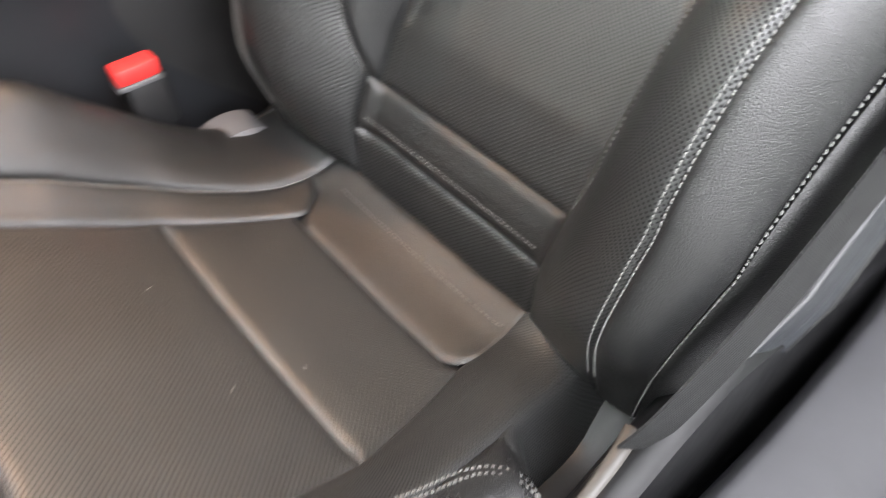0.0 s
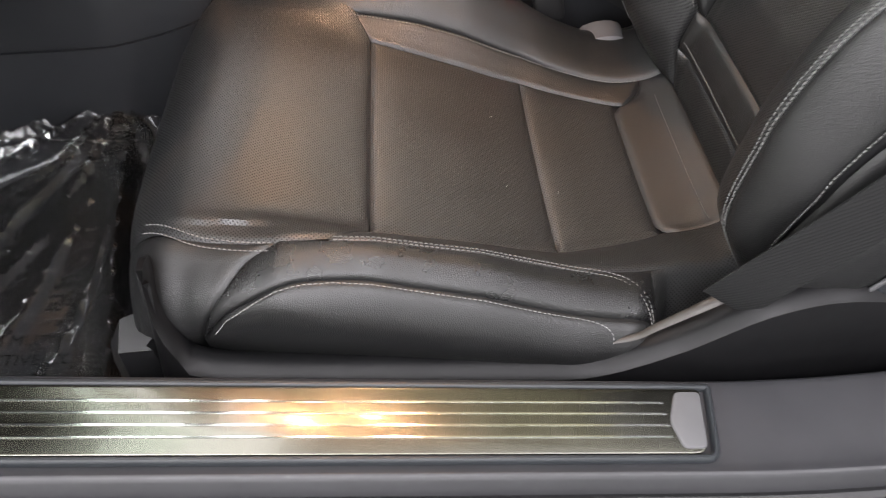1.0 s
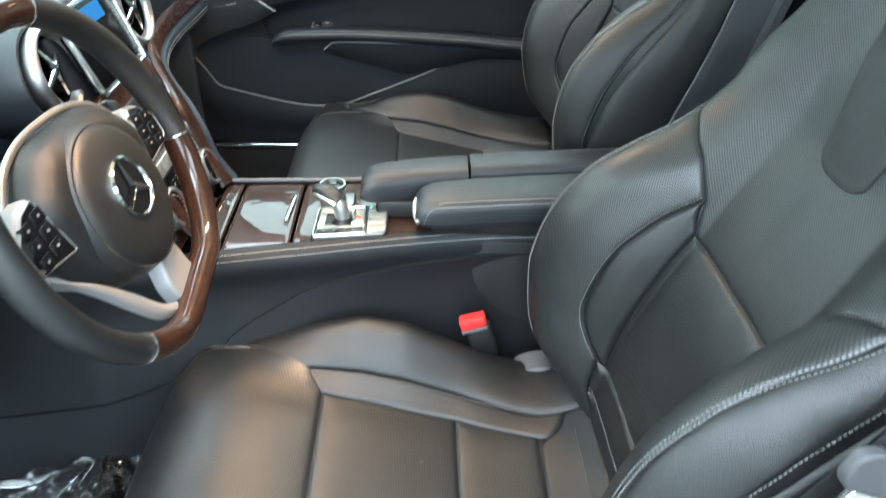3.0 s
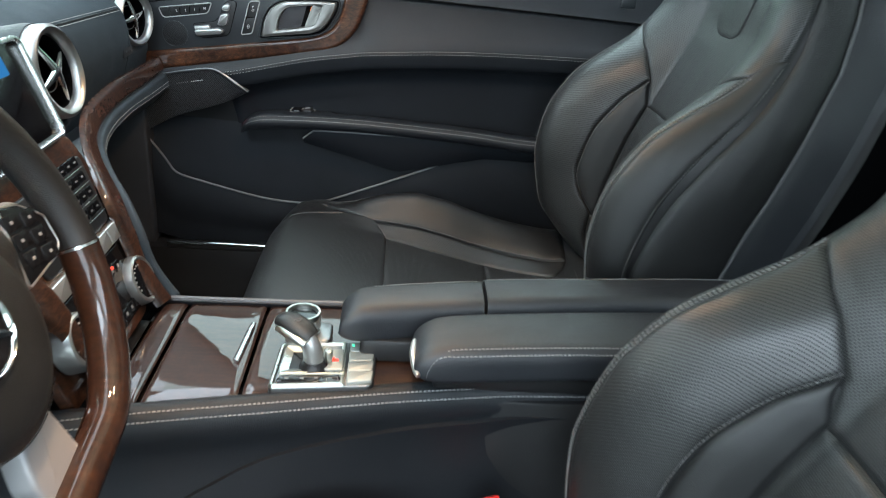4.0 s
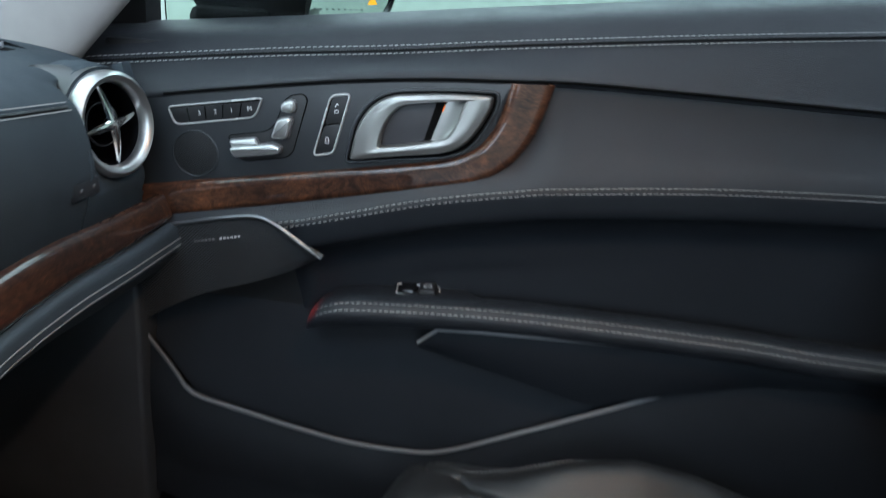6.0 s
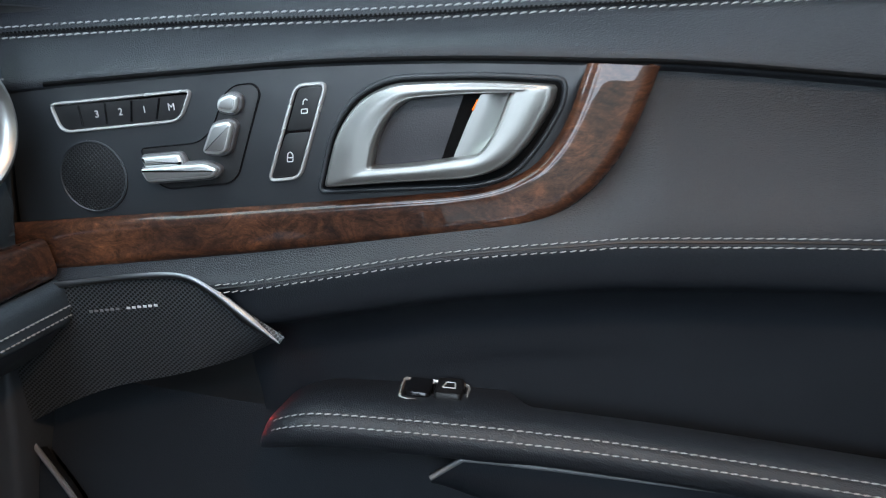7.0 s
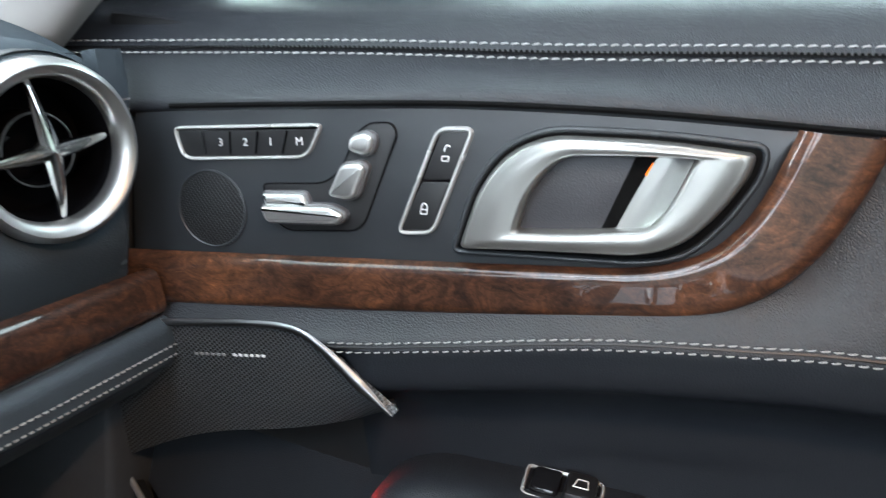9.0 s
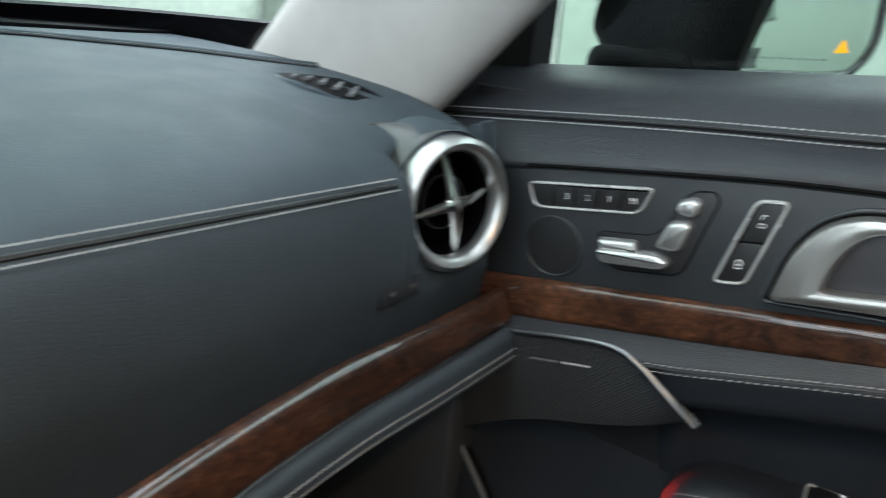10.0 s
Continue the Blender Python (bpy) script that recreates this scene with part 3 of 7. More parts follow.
def cushion_surface(s, v, plump=1.0):
    s, v = np.asarray(s, float), np.asarray(v, float)
    c, p = spline(CROSS, np.abs(v)), spline(PROFILE, s)
    c_in = spline(CROSS_IN, np.abs(v))
    tall = steps(s, [(0, 0.3), (1, 0.35), (2, 0.45), (2.5, 0.75), (3, 1.15), (3.75, 1.6), (4.4, 1.6), (5.15, 1.05), (5.85, 0.40), (6.4, 0.1), (7, 0), (11, 0)])
    if plump != 1.0:
        tall = steps(s, [(0, 0.4), (1, 0.6), (2, 0.92), (3, 1.24), (3.75, 1.5), (4.4, 1.5), (5.15, 1.05), (5.85, 0.40), (6.4, 0.1), (7, 0), (11, 0)])
    bol = steps(s, [(0, 0.5), (1, 0.62), (2, 0.8), (3, 1.0), (4, 1.12), (5, 1.0), (6, 0.5), (7, 0.15), (8, 0), (11, 0)])
    tight = steps(s, [(0, 0.72), (1.7, 0.76), (3, 0.99), (5, 1.10), (7, 1.10), (11, 1.0)])
    wide = steps(s, [(0, 0.94), (3, 1.0), (6, 0.98), (7, 0.95), (8, 0.92), (9, 0.88), (11, 0.86)])
    mixin = np.clip((np.abs(v) - 3.15) / 3.0, 0, 1)
    a = c[:, 0] * (tight * (1 - mixin) + wide * mixin)
    inner = (v > 0) | (plump != 1.0)
    c = np.where(inner[:, None], c_in, c)
    a = np.where(inner, c[:, 0] * (tight * (1 - mixin) + wide * mixin), a)
    dz = np.where(c[:, 1] > 0, c[:, 1] * np.where(inner, tall * plump, bol), c[:, 1] * np.clip((p[:, 1] - 0.165) / 0.062, 1, 2.1))
    if plump == 1.0:
        # the outer bolster stops short of the backrest hinge
        gone = (1 - np.clip((s - 2.0) / 0.5, 0, 1)) ** 2 * (v < 0)
        wing = np.clip((np.abs(v) - 5.1) / 1.8, 0, 1)
        dz = dz * (1 - gone * wing) - 0.045 * gone * wing
        # and rolls off softly at its front corner
        roll = np.clip((s - 6.0) / 1.3, 0, 1) * (v < 0)
        drop = -0.060 * np.clip((p[:, 1] - 0.165) / 0.062, 1, 2.1) * np.clip((np.abs(v) - 4.0) / 5.0, 0, 1) ** 3
        dz = dz * (1 - roll) + np.where(np.abs(v) > 4.0, drop, dz) * roll
        a = a - 0.03 * gone * wing
    nose = steps(s, [(0, 0), (7, 0), (9, 1), (11, 1)])
    x = p[:, 0] + nose * 0.9 * (a / 0.25) ** 4 * 0.028
    return np.stack([x, a * np.sign(v), p[:, 1] + dz], 1)


BACK_AT, BACK_UP, BACK_OUT = vec(0.290, 0, 0.315), unit((0.385, 0, 0.93)), unit((-0.93, 0, 0.385))
BCROSS = [(0, 0), (0.05, 0.0), (0.095, 0.01), (0.118, 0.06), (0.140, 0.38), (0.172, 0.78), (0.205, 0.98), (0.236, 0.98), (0.262, 0.60), (0.274, -0.045), (0.264, -0.115)]


def back_surface(h, v):
    h, v = np.asarray(h, float), np.asarray(v, float)
    c = spline(BCROSS, np.abs(v))
    bol = along([(-0.08, 0.015), (-0.05, 0.030), (-0.01, 0.070), (0.03, 0.096), (0.11, 0.122), (0.18, 0.130), (0.25, 0.118), (0.295, 0.095), (0.345, 0.062), (0.40, 0.042), (0.47, 0.03), (0.53, 0.015), (0.62, 0.0), (0.80, 0.0)])(h)
    wide = steps(h, [(-0.06, 0.90), (0, 0.95), (0.08, 1.0), (0.25, 1.0), (0.33, 0.97), (0.40, 0.92), (0.48, 0.86), (0.56, 0.74), (0.62, 0.60), (0.68, 0.52), (0.78, 0.48)])
    belly = steps(h, [(-0.06, -0.03), (0, 0.0), (0.1, 0.012), (0.2, 0.010), (0.3, 0.0), (0.42, -0.01), (0.55, 0.005), (0.66, 0.03), (0.78, 0.01)])
    d = np.where(c[:, 1] > 0, c[:, 1] * bol, c[:, 1]) + belly
    return BACK_AT + h[:, None] * BACK_UP + d[:, None] * BACK_OUT + (c[:, 0] * wide * np.sign(v))[:, None] * vec(0, 1, 0)


def seat(name, place, flip, label, plump, lean=0.0):
    top = thing(name, (place[0], place[1], FLOOR), label, "car seat", "front seats")
    cushion = lambda s, v: cushion_surface(s, v, plump)
    at = np.asarray(place, float)
    cl, sl = math.cos(radians(lean)), math.sin(radians(lean))
    tilt = np.array([(cl, 0, sl), (0, 1, 0), (-sl, 0, cl)])

    def back(h, v):
        return (back_surface(h, v) - BACK_AT) @ tilt + BACK_AT


    def put(p):
        return np.asarray(p, float) * vec(1, flip, 1) + at

    def pad(pname, surf, s_at, v_at, ns, nv, mat, out, puff=0.006, parent=top, plabel="", **kw):
        puff = min(puff, 0.0026)
        kw = {"groove": 0.0032, "width": 0.008, **kw}
        geo, g, nor = cushion_panel(lambda s, v: put(surf(s, v)), s_at, v_at, ns, nv, puff, out=np.asarray(out) * vec(1, flip, 1), **kw)
        return part(pname, geo, mat, parent, plabel), g, nor

    def seam(surf, pts, out, sides=(0.0035,), parent=top, lift=0.0012, n=140):
        """Rows of thread along a seam given as a few (s, v)."""
        q = even(pts, n)
        g = put(surf(q[:, 0], q[:, 1]))
        s2, v2 = surf(q[:, 0] + 1e-3, q[:, 1]), surf(q[:, 0], q[:, 1] + 1e-2)
        base = surf(q[:, 0], q[:, 1])
        nor = np.cross(put(s2) - put(base), put(v2) - put(base))
        nor /= np.linalg.norm(nor, axis=1, keepdims=True) + 1e-12
        o = np.asarray(out) * vec(1, flip, 1)
        if (nor @ o).mean() < 0:
            nor = -nor
        tan = np.gradient(g, axis=0)
        tan /= np.linalg.norm(tan, axis=1, keepdims=True)
        sd = np.cross(nor, tan)
        geos = [stitches(g + sd * w + nor * lift, nor, 0.0046, (0.0036, 0.0009, 0.0009)) for w in sides]
        part("stitching", merge(*geos), SEATTHREAD, parent, "pale grey contrast stitching")

    up, fwd = (0, 0, 1), tuple(BACK_OUT)
    # base and core
    base = put(np.array([[(x, y * w, z) for x in np.linspace(-0.27, 0.29, 12)] for y, w, z in ((-0.280, 1, 0.205), (-0.293, 1, 0.200), (-0.290, 1, 0.16), (-0.25, 1, 0.10))]))
    part("side_cover", sheet(base, 0.008, (0, -flip, 0)), BLACK, top, "black plastic seat side cover")
    base = put(np.array([[(x, -y, z) for x in np.linspace(-0.27, 0.29, 12)] for y, z in ((-0.272, 0.228), (-0.275, 0.215), (-0.272, 0.17), (-0.25, 0.10))]))
    part("side_cover", sheet(base, 0.008, (0, flip, 0)), BLACK, top, "black plastic seat side cover")
    for sx in (-0.2, 0.2):
        for sy in (-0.2, 0.2):
            part("rail_foot", block(put((sx, sy, 0.5 * (FLOOR - at[2]) + 0.06)), (0.08, 0.03, 0.12 - (FLOOR - at[2])), 0.004), BLACK, top)
    s, v = np.meshgrid(np.linspace(0, 11, 45), np.linspace(-9, 9, 55), indexing="ij")
    core = put(cushion(s.ravel(), v.ravel()).reshape(45, 55, 3))
    nor = grid_normals(core)
    nor *= np.sign(nor[20, 27, 2])
    part("cushion_core", sheet(core - nor * 0.007, 0.02, (0, 0, 1)), BLACK, top)
    # cushion pieces
    lin = lambda a, b, t: a + (b - a) * t
    vmax = lambda s: steps(s, [(5, 3.15), (5.12, 3.9), (5.35, 4.7), (6.0, 5.15), (6.6, 5.1), (7.2, 4.95), (8, 4.5), (9, 4.3), (11, 4.3)])
    vin = lambda s: steps(s, [(5, 3.15), (5.12, 3.9), (5.35, 4.9), (6.2, 5.8), (7, 6.2), (8, 6.4), (11, 6.7)])
    pad("front_panel", cushion, lambda p, q: lin(5, 11, p), lambda p, q: lin(-vmax(lin(5, 11, p)), vin(lin(5, 11, p)), q), 60, 60, PERF, up, 0.004)
    pad("middle_panel", cushion, lambda p, q: lin(3, 5, p), lambda p, q: lin(-3.15, 3.15, q), 36, 44, PERF, up, 0.005)
    pad("rear_panel", cushion, lambda p, q: lin(1.75, 3, p), lambda p, q: lin(-3.15, 3.15, q), 30, 44, PERF, up, 0.005)
    va, vb = (-3.3, 4.3) if plump == 1.0 else (-7.0, 7.0)
    edge = lambda v: steps(np.abs(v), [(0, 1.75), (2.6, 1.75), (3.0, 1.66), (3.3, 1.45), (3.7, 1.25), (4.4, 1.12), (7.0, 1.0)])
    pad("rear_band", cushion, lambda p, q: lin(0.55, edge(lin(va, vb, q)), p), lambda p, q: lin(va, vb, q), 24, 70, LEATHER, up, 0.006)
    pad("rear_band", cushion, lambda p, q: lin(0.0, 0.55, p), lambda p, q: lin(-4.2, min(vb, 6.4), q), 20, 40, PERF, up, 0.003)
    for sd in (-1, 1):
        ve = 4.3 if sd > 0 or plump != 1.0 else 5.1
        nose = lambda q: steps(q, [(0, 5.0), (0.25, 5.12), (0.6, 5.3), (1, 5.5)])
        rear = lambda q: np.full_like(q, 0.05) if sd < 0 and plump == 1.0 else edge(lin(3.15, ve, q))
        pad("bolster_slope", cushion, lambda p, q: lin(rear(q), nose(q), p), lambda p, q: sd * lin(3.15, ve, q), 60, 20, PERF if sd < 0 else LEATHER, up, 0.0012, groove=0.003)
        tip = lambda q: steps(q, [(0, 5.4), (0.5, 6.3), (1, 6.75)])
        worn = sd < 0 and plump == 1.0
        s0 = 2.2 if worn else 0.08 if plump == 1.0 else 1.12
        fall = lambda s: steps(s, [(2.2, 6.65), (5.2, 6.65), (5.5, 6.7), (5.8, 6.82), (6.14, 7.16), (6.48, 7.6), (6.86, 8.08), (7.2, 8.5)]) if worn else 7.0 - 0.6 * (np.maximum(s - 0.05, 0) / 7.35) ** 3
        pad("bolster_top", cushion, lambda p, q: lin(s0, 6.0 + q if worn else tip(q), p), lambda p, q: sd * lin(ve, fall(lin(s0, 6.0 + q, p)) if worn else 7.0, q), 60, 26, WORN if worn else LEATHER, up, 0.0025 if worn else 0.005, groove=0.0035)
        pad("bolster_side", cushion, lambda p, q: lin(s0 + 0.1 * worn, 7.0 if worn else 7.4, p), lambda p, q: sd * lin(fall(lin(s0, 7.0, p)) if worn else 7.0 - 0.6 * p**3, 9.0, q), 60, 20, LEATHER, (0, sd, 0.6), 0.0025)
        cut = lambda v: steps(v, [(4.2, 6.0), (5.1, 6.0), (6.36, 6.5), (8.25, 7.0), (9.0, 7.0)]) if worn else steps(v, [(4.2, 5.6), (5.6, 6.3), (7.0, 6.8), (7.5, 7.4), (9.0, 7.4)])
        cv = lambda p, q: lin(5.9 + 0.6 * p if sd > 0 else 5.15 - 0.85 * np.minimum(1.6 * p, 1), 9.0, q)
        pad("front_corner", cushion, lambda p, q: lin(cut(cv(p, q)), 11, p), lambda p, q: sd * cv(p, q), 40, 30, LEATHER, (-0.3, sd, 0.3), 0.0015, groove=0.003)
        if worn:
            pad("rear_gusset", cushion, lambda p, q: lin(0.05, 2.28, p), lambda p, q: -lin(5.1, 6.7, q), 30, 16, PERF, up, 0.001, groove=0.003)
            seam(cushion, [(2.32, -6.7), (2.40, -6.1), (2.6, -5.5), (2.95, -5.2), (3.5, -5.1), (4.4, -5.1), (5.4, -5.1)], up, (0.0028, -0.0028))
        else:
            seam(cushion, [(1.2, ve * sd), (2.2, ve * sd), (4, ve * sd), (5.4, ve * sd)], up, (0.0035 * sd,))
        if sd > 0:
            seam(cushion, [(6.3, 5.95), (7.0, 6.3), (7.9, 6.5)], up, (0.002,), n=60)
        if sd < 0:
            if worn:
                seam(cushion, [(2.7, -7.6), (2.72, -7.0), (2.95, -6.68), (3.5, -6.65), (5.2, -6.65), (5.5, -6.7), (5.8, -6.82), (6.14, -7.16), (6.48, -7.6), (6.86, -8.08)], (0, -1, 0.8), (0.0035,))
            else:
                seam(cushion, [(0.5, -7.0), (2, -7.0), (4, -7.0), (5.6, -7.0), (6.6, -7.3), (7.3, -8.6)], (0, -1, 0.8), (0.0035,))
            if worn:
                seam(cushion, [(6.1, -5.6), (6.6, -5.35), (7.2, -5.0), (7.9, -4.45), (8.3, -4.2)], up, (0.003, -0.006), n=60)
        seam(cushion, [(0.93, -3.2), (0.93, 3.2)], up, (0.0,), lift=0.006)
    # backrest
    hh, vv = np.meshgrid(np.linspace(-0.06, 0.78, 50), np.linspace(-10, 10, 61), indexing="ij")
    core = put(back(hh.ravel(), vv.ravel()).reshape(50, 61, 3))
    nor = grid_normals(core)
    if nor[25, 30] @ BACK_OUT < 0:
        nor = -nor
    part("backrest_core", sheet(core - nor * 0.007, 0.02, fwd), BLACK, top)
    pad("back_lower_band", back, lambda p, q: lin(-0.055, -0.008, p), lambda p, q: lin(-3.5, 3.5, q), 18, 40, PERF, fwd, 0.004)
    pad("back_band", back, lambda p, q: lin(-0.008, 0.04, p), lambda p, q: lin(-3.36, 3.36, q), 20, 40, LEATHER, fwd, 0.006)
    pad("lumbar_panel", back, lambda p, q: lin(0.04, 0.255, p), lambda p, q: lin(-3.0, 3.0, q), 40, 44, PERF, fwd, 0.006)
    wmax = lambda h: steps(h, [(0.255, 3.0), (0.30, 3.6), (0.336, 4.6), (0.362, 6.0), (0.378, 7.4), (0.40, 8.0), (0.46, 8.4), (0.8, 8.4)])
    pad("shoulder_panel", back, lambda p, q: lin(0.255, 0.60, p), lambda p, q: (2 * q - 1) * wmax(lin(0.255, 0.60, p)), 60, 64, PERF, fwd, 0.005)
    pad("head_panel", back, lambda p, q: lin(0.60, 0.775, p), lambda p, q: lin(-8.4, 8.4, q), 30, 50, LEATHER, fwd, 0.006)
    ridge = lambda v: steps(v, [(3.0, 0.257), (3.6, 0.300), (4.6, 0.336), (6.0, 0.362), (7.4, 0.378), (8, 0.40)])
    # inset pad of the head restraint
    wid = lambda h: steps(h, [(0.40, 1.0), (0.43, 1.2), (0.51, 1.75), (0.66, 2.7)])
    pad("head_pad", lambda h, v: back(h, v) + 0.004 * BACK_OUT, lambda p, q: lin(0.40, 0.66, p) + 0.018 * (2 * q - 1) ** 4 * (1 - p), lambda p, q: (2 * q - 1) * wid(lin(0.40, 0.66, p)), 40, 30, LEATHER, fwd, 0.008, groove=0.020)
    ein = lambda h: steps(h, [(-0.06, 3.5), (0.03, 3.38), (0.045, 3.34), (0.060, 3.80), (0.080, 4.12), (0.11, 4.25), (0.19, 4.22), (0.25, 4.0), (0.30, 3.6), (0.4, 3.6)])
    for sd in (-1, 1):
        pad("wing_inner", back, lambda p, q: lin(0.042, ridge(3.05 + 0.55 * q), p), lambda p, q: sd * lin(3.05, ein(lin(0.042, ridge(3.05 + 0.55 * q), p)), q), 44, 20, LEATHER, fwd, 0.004)
        pad("wing_front", back, lambda p, q: lin(-0.05, ridge(3.6 + 3.6 * q), p), lambda p, q: sd * lin(ein(lin(-0.05, ridge(3.6 + 3.6 * q), p)), 6.6 + 0.6 * np.clip((p - 0.8) / 0.2, 0, 1), q), 54, 28, PERF, fwd, 0.004)
        pad("wing_edge", back, lambda p, q: lin(-0.055, 0.41, p), lambda p, q: sd * lin(6.6 + 0.8 * np.clip((p - 0.8) / 0.2, 0, 1), 7.9 + 0.3 * p, q), 54, 16, LEATHER, (-0.6, sd, 0.2), 0.003)
        pad("wing_side", back, lambda p, q: lin(-0.055, 0.66, p), lambda p, q: sd * lin(7.9 + 0.6 * np.clip(p / 0.7, 0, 1), 9.0, q), 60, 14, LEATHER, (-0.5, sd, 0), 0.003)
        pad("wing_side", back, lambda p, q: lin(-0.055, 0.72, p), lambda p, q: sd * lin(9.0, 10, q), 60, 16, SOFT, (0, sd, 0), 0.003)
        seam(back, [(0.046, 3.4 * sd), (0.060, 3.80 * sd), (0.080, 4.12 * sd), (0.11, 4.25 * sd), (0.18, 4.24 * sd), (0.25, 4.0 * sd), (0.298, 3.62 * sd)], fwd, (0.0035 * sd,))
        seam(back, [(-0.03, 6.6 * sd), (0.1, 6.6 * sd), (0.25, 6.6 * sd), (0.32, 6.8 * sd), (0.378, 7.3 * sd)], (-0.8, sd, 0.2), (0.0028, -0.0028))
        seam(back, [(-0.05, 7.9 * sd), (0.1, 7.98 * sd), (0.25, 8.1 * sd), (0.40, 8.25 * sd)], (-0.5, sd, 0), (0.003,))
        q = even([(-0.05, 9.0 * sd), (0.2, 9.0 * sd), (0.4, 9.0 * sd), (0.66, 9.0 * sd)], 60)
        part("piping", tube(put(back(q[:, 0], q[:, 1])), 0.0022, 6), GREYTRIM, top)
    seam(back, [(0.008, -3.1), (0.008, 3.1)], fwd, (0.0,), lift=0.009)
    # rear shell
    hh, vv = np.meshgrid(np.linspace(-0.06, 0.78, 30), np.linspace(-1, 1, 30), indexing="ij")
    edge = back(hh.ravel(), np.full(hh.size, 10.0)).reshape(30, 30, 3)
    half = edge[:, :, 1]
    shell = edge.copy()
    shell[:, :, 1] = half * vv
    shell -= (0.035 * (1 - vv**4))[..., None] * BACK_OUT
    part("back_shell", sheet(put(shell), 0.01, -BACK_OUT), SOFT, top, "black leather seat back cover")
    return top


seat("driver_seat", (0, -0.02, 0), 1, "black perforated leather car seat with grey stitching, worn outer bolster", 1.0)
seat("passenger_seat", (0.094, 0.765, 0.065), -1, "black perforated leather car seat beside the closed door", 0.98, 7.0)


# ---- centre console ----
TOPZ = 0.437
near_y = along([(-0.40, 0.205), (-0.26, 0.243), (-0.13, 0.271), (0.08, 0.312), (0.25, 0.328), (0.70, 0.335)])
far_y = along([(-0.40, 0.474), (-0.26, 0.470), (-0.13, 0.474), (0.08, 0.482), (0.25, 0.486), (0.70, 0.486)])
console = thing("centre_console", (0.1, 0.37, FLOOR), "centre console in glossy burl walnut with black leather flanks", "centre console")


def flank(sd):
    rows = []
    for x in np.linspace(-0.98, 0.70, 76):
        e = near_y(max(x, -0.40)) if sd < 0 else far_y(max(x, -0.40))
        deep = 0.03 * steps(x, [(-0.62, 1.4), (-0.2, 1.2), (0.1, 0.6), (0.7, 0.4)])
        pts = [(0.004, 0.001), (-0.004, 0.0025), (-0.014, -0.001), (-0.020, -0.010), (-0.022, -0.022), (-0.020, -0.035), (-0.014, -0.06), (-0.012 - 0.3 * deep, -0.12), (-0.014 - 0.6 * deep, -0.20), (-0.016 - deep, TOPZ * 0 - 0.365)]
        q = curve(pts, 34)
        rows.append([(x, e + sd * (-a) if sd > 0 else e + a, TOPZ + b) for a, b in q])
    return np.array(rows)


crease_z = along([(-0.99, 0.15), (-0.62, 0.20), (-0.36, 0.235), (-0.26, 0.272), (-0.215, 0.312), (-0.155, 0.346), (-0.094, 0.372), (0.029, 0.394), (0.125, 0.402), (0.22, 0.408), (0.70, 0.41)])
for sd in (-1, 1):
    g = flank(sd)
    upper, lower = [], []
    for row in g:
        z, c = row[:, 2], float(crease_z(row[0, 0]))
        at = lambda q: np.stack([np.interp(q, z[::-1], row[::-1, i]) for i in range(3)], 1)
        k = int(np.argmax(row[:, 1] * sd))
        upper.append(np.vstack([row[: k + 1 : 2], at(np.linspace(z[k], c, 14))[1:]]) if len(row[: k + 1 : 2]) else at(np.linspace(z[0], c, 18)))
        q = at(np.linspace(c + 0.002, 0.072, 22))
        dip = 0.010 * np.clip((c + 0.002 - q[:, 2]) / 0.012, 0, 1) ** 0.6 * np.clip((q[:, 2] - 0.07) / 0.20, 0, 1)
        q[:, 1] -= sd * (0.002 + dip)
        lower.append(q)
    n = min(len(r) for r in upper)
    upper = [r[len(r) - n :] for r in upper]
    part("flank", sheet(np.array(upper), 0.006, (0, sd, 0.3)), FLANK, console, "black leather console flank")
    part("flank_panel", sheet(np.array(lower), 0.008, (0, sd, 0.3)), FLANK, console, "black leather panel below the flank seam")
xs = np.linspace(-0.30, 0.42, 160)
for d, z in ((-0.0135, 0.0002), (-0.0195, -0.0075)):
    part("stitching", stitches([(x, near_y(x) + d, TOPZ + z) for x in xs], (0, -0.6, 0.8)), THREAD, console, "pale grey contrast stitching")
part("far_edge", tube([(x, far_y(x) + 0.002, TOPZ + 0.001) for x in np.linspace(-0.26, 0.2, 40)], 0.004, 8), GREYTRIM, console)


def top_piece(x0, x1, y0f=near_y, y1f=far_y, h=0.0):
    g = np.array([[(x, y0f(x) + (y1f(x) - y0f(x)) * t, TOPZ + h + 0.0035 * (1 - (2 * t - 1) ** 8) - 0.0035) for t in warp(26, 0.8)] for x in x0 + (x1 - x0) * warp(24, 0.8)])
    lx = np.minimum(g[:, :, 0] - x0, x1 - g[:, :, 0])
    g[:, :, 2] -= 0.003 * (1 - np.clip(lx / 0.006, 0, 1)) ** 2
    return sheet(g, 0.006, (0, 0, 1))


part("front_veneer", top_piece(-0.262, -0.2325), PLAINWOOD, console, "glossy burl walnut veneer")
lid = part("ashtray_lid", top_piece(-0.2285, -0.1345), PLAINWOOD, console, "glossy burl walnut sliding lid")
part("selector_veneer", top_piece(-0.1305, 0.22), PLAINWOOD, console, "glossy burl walnut veneer")
part("body", quad_box(-0.60, 0.70, 0.30, 0.44, FLOOR, 0.425), BLACK, console)
part("under_top", sheet(np.array([[(x, near_y(x) + (far_y(x) - near_y(x)) * t, TOPZ - 0.012) for t in (0, 0.5, 1)] for x in np.linspace(-0.27, 0.6, 10)]), 0.01, (0, 0, 1)), GLOSS, console)
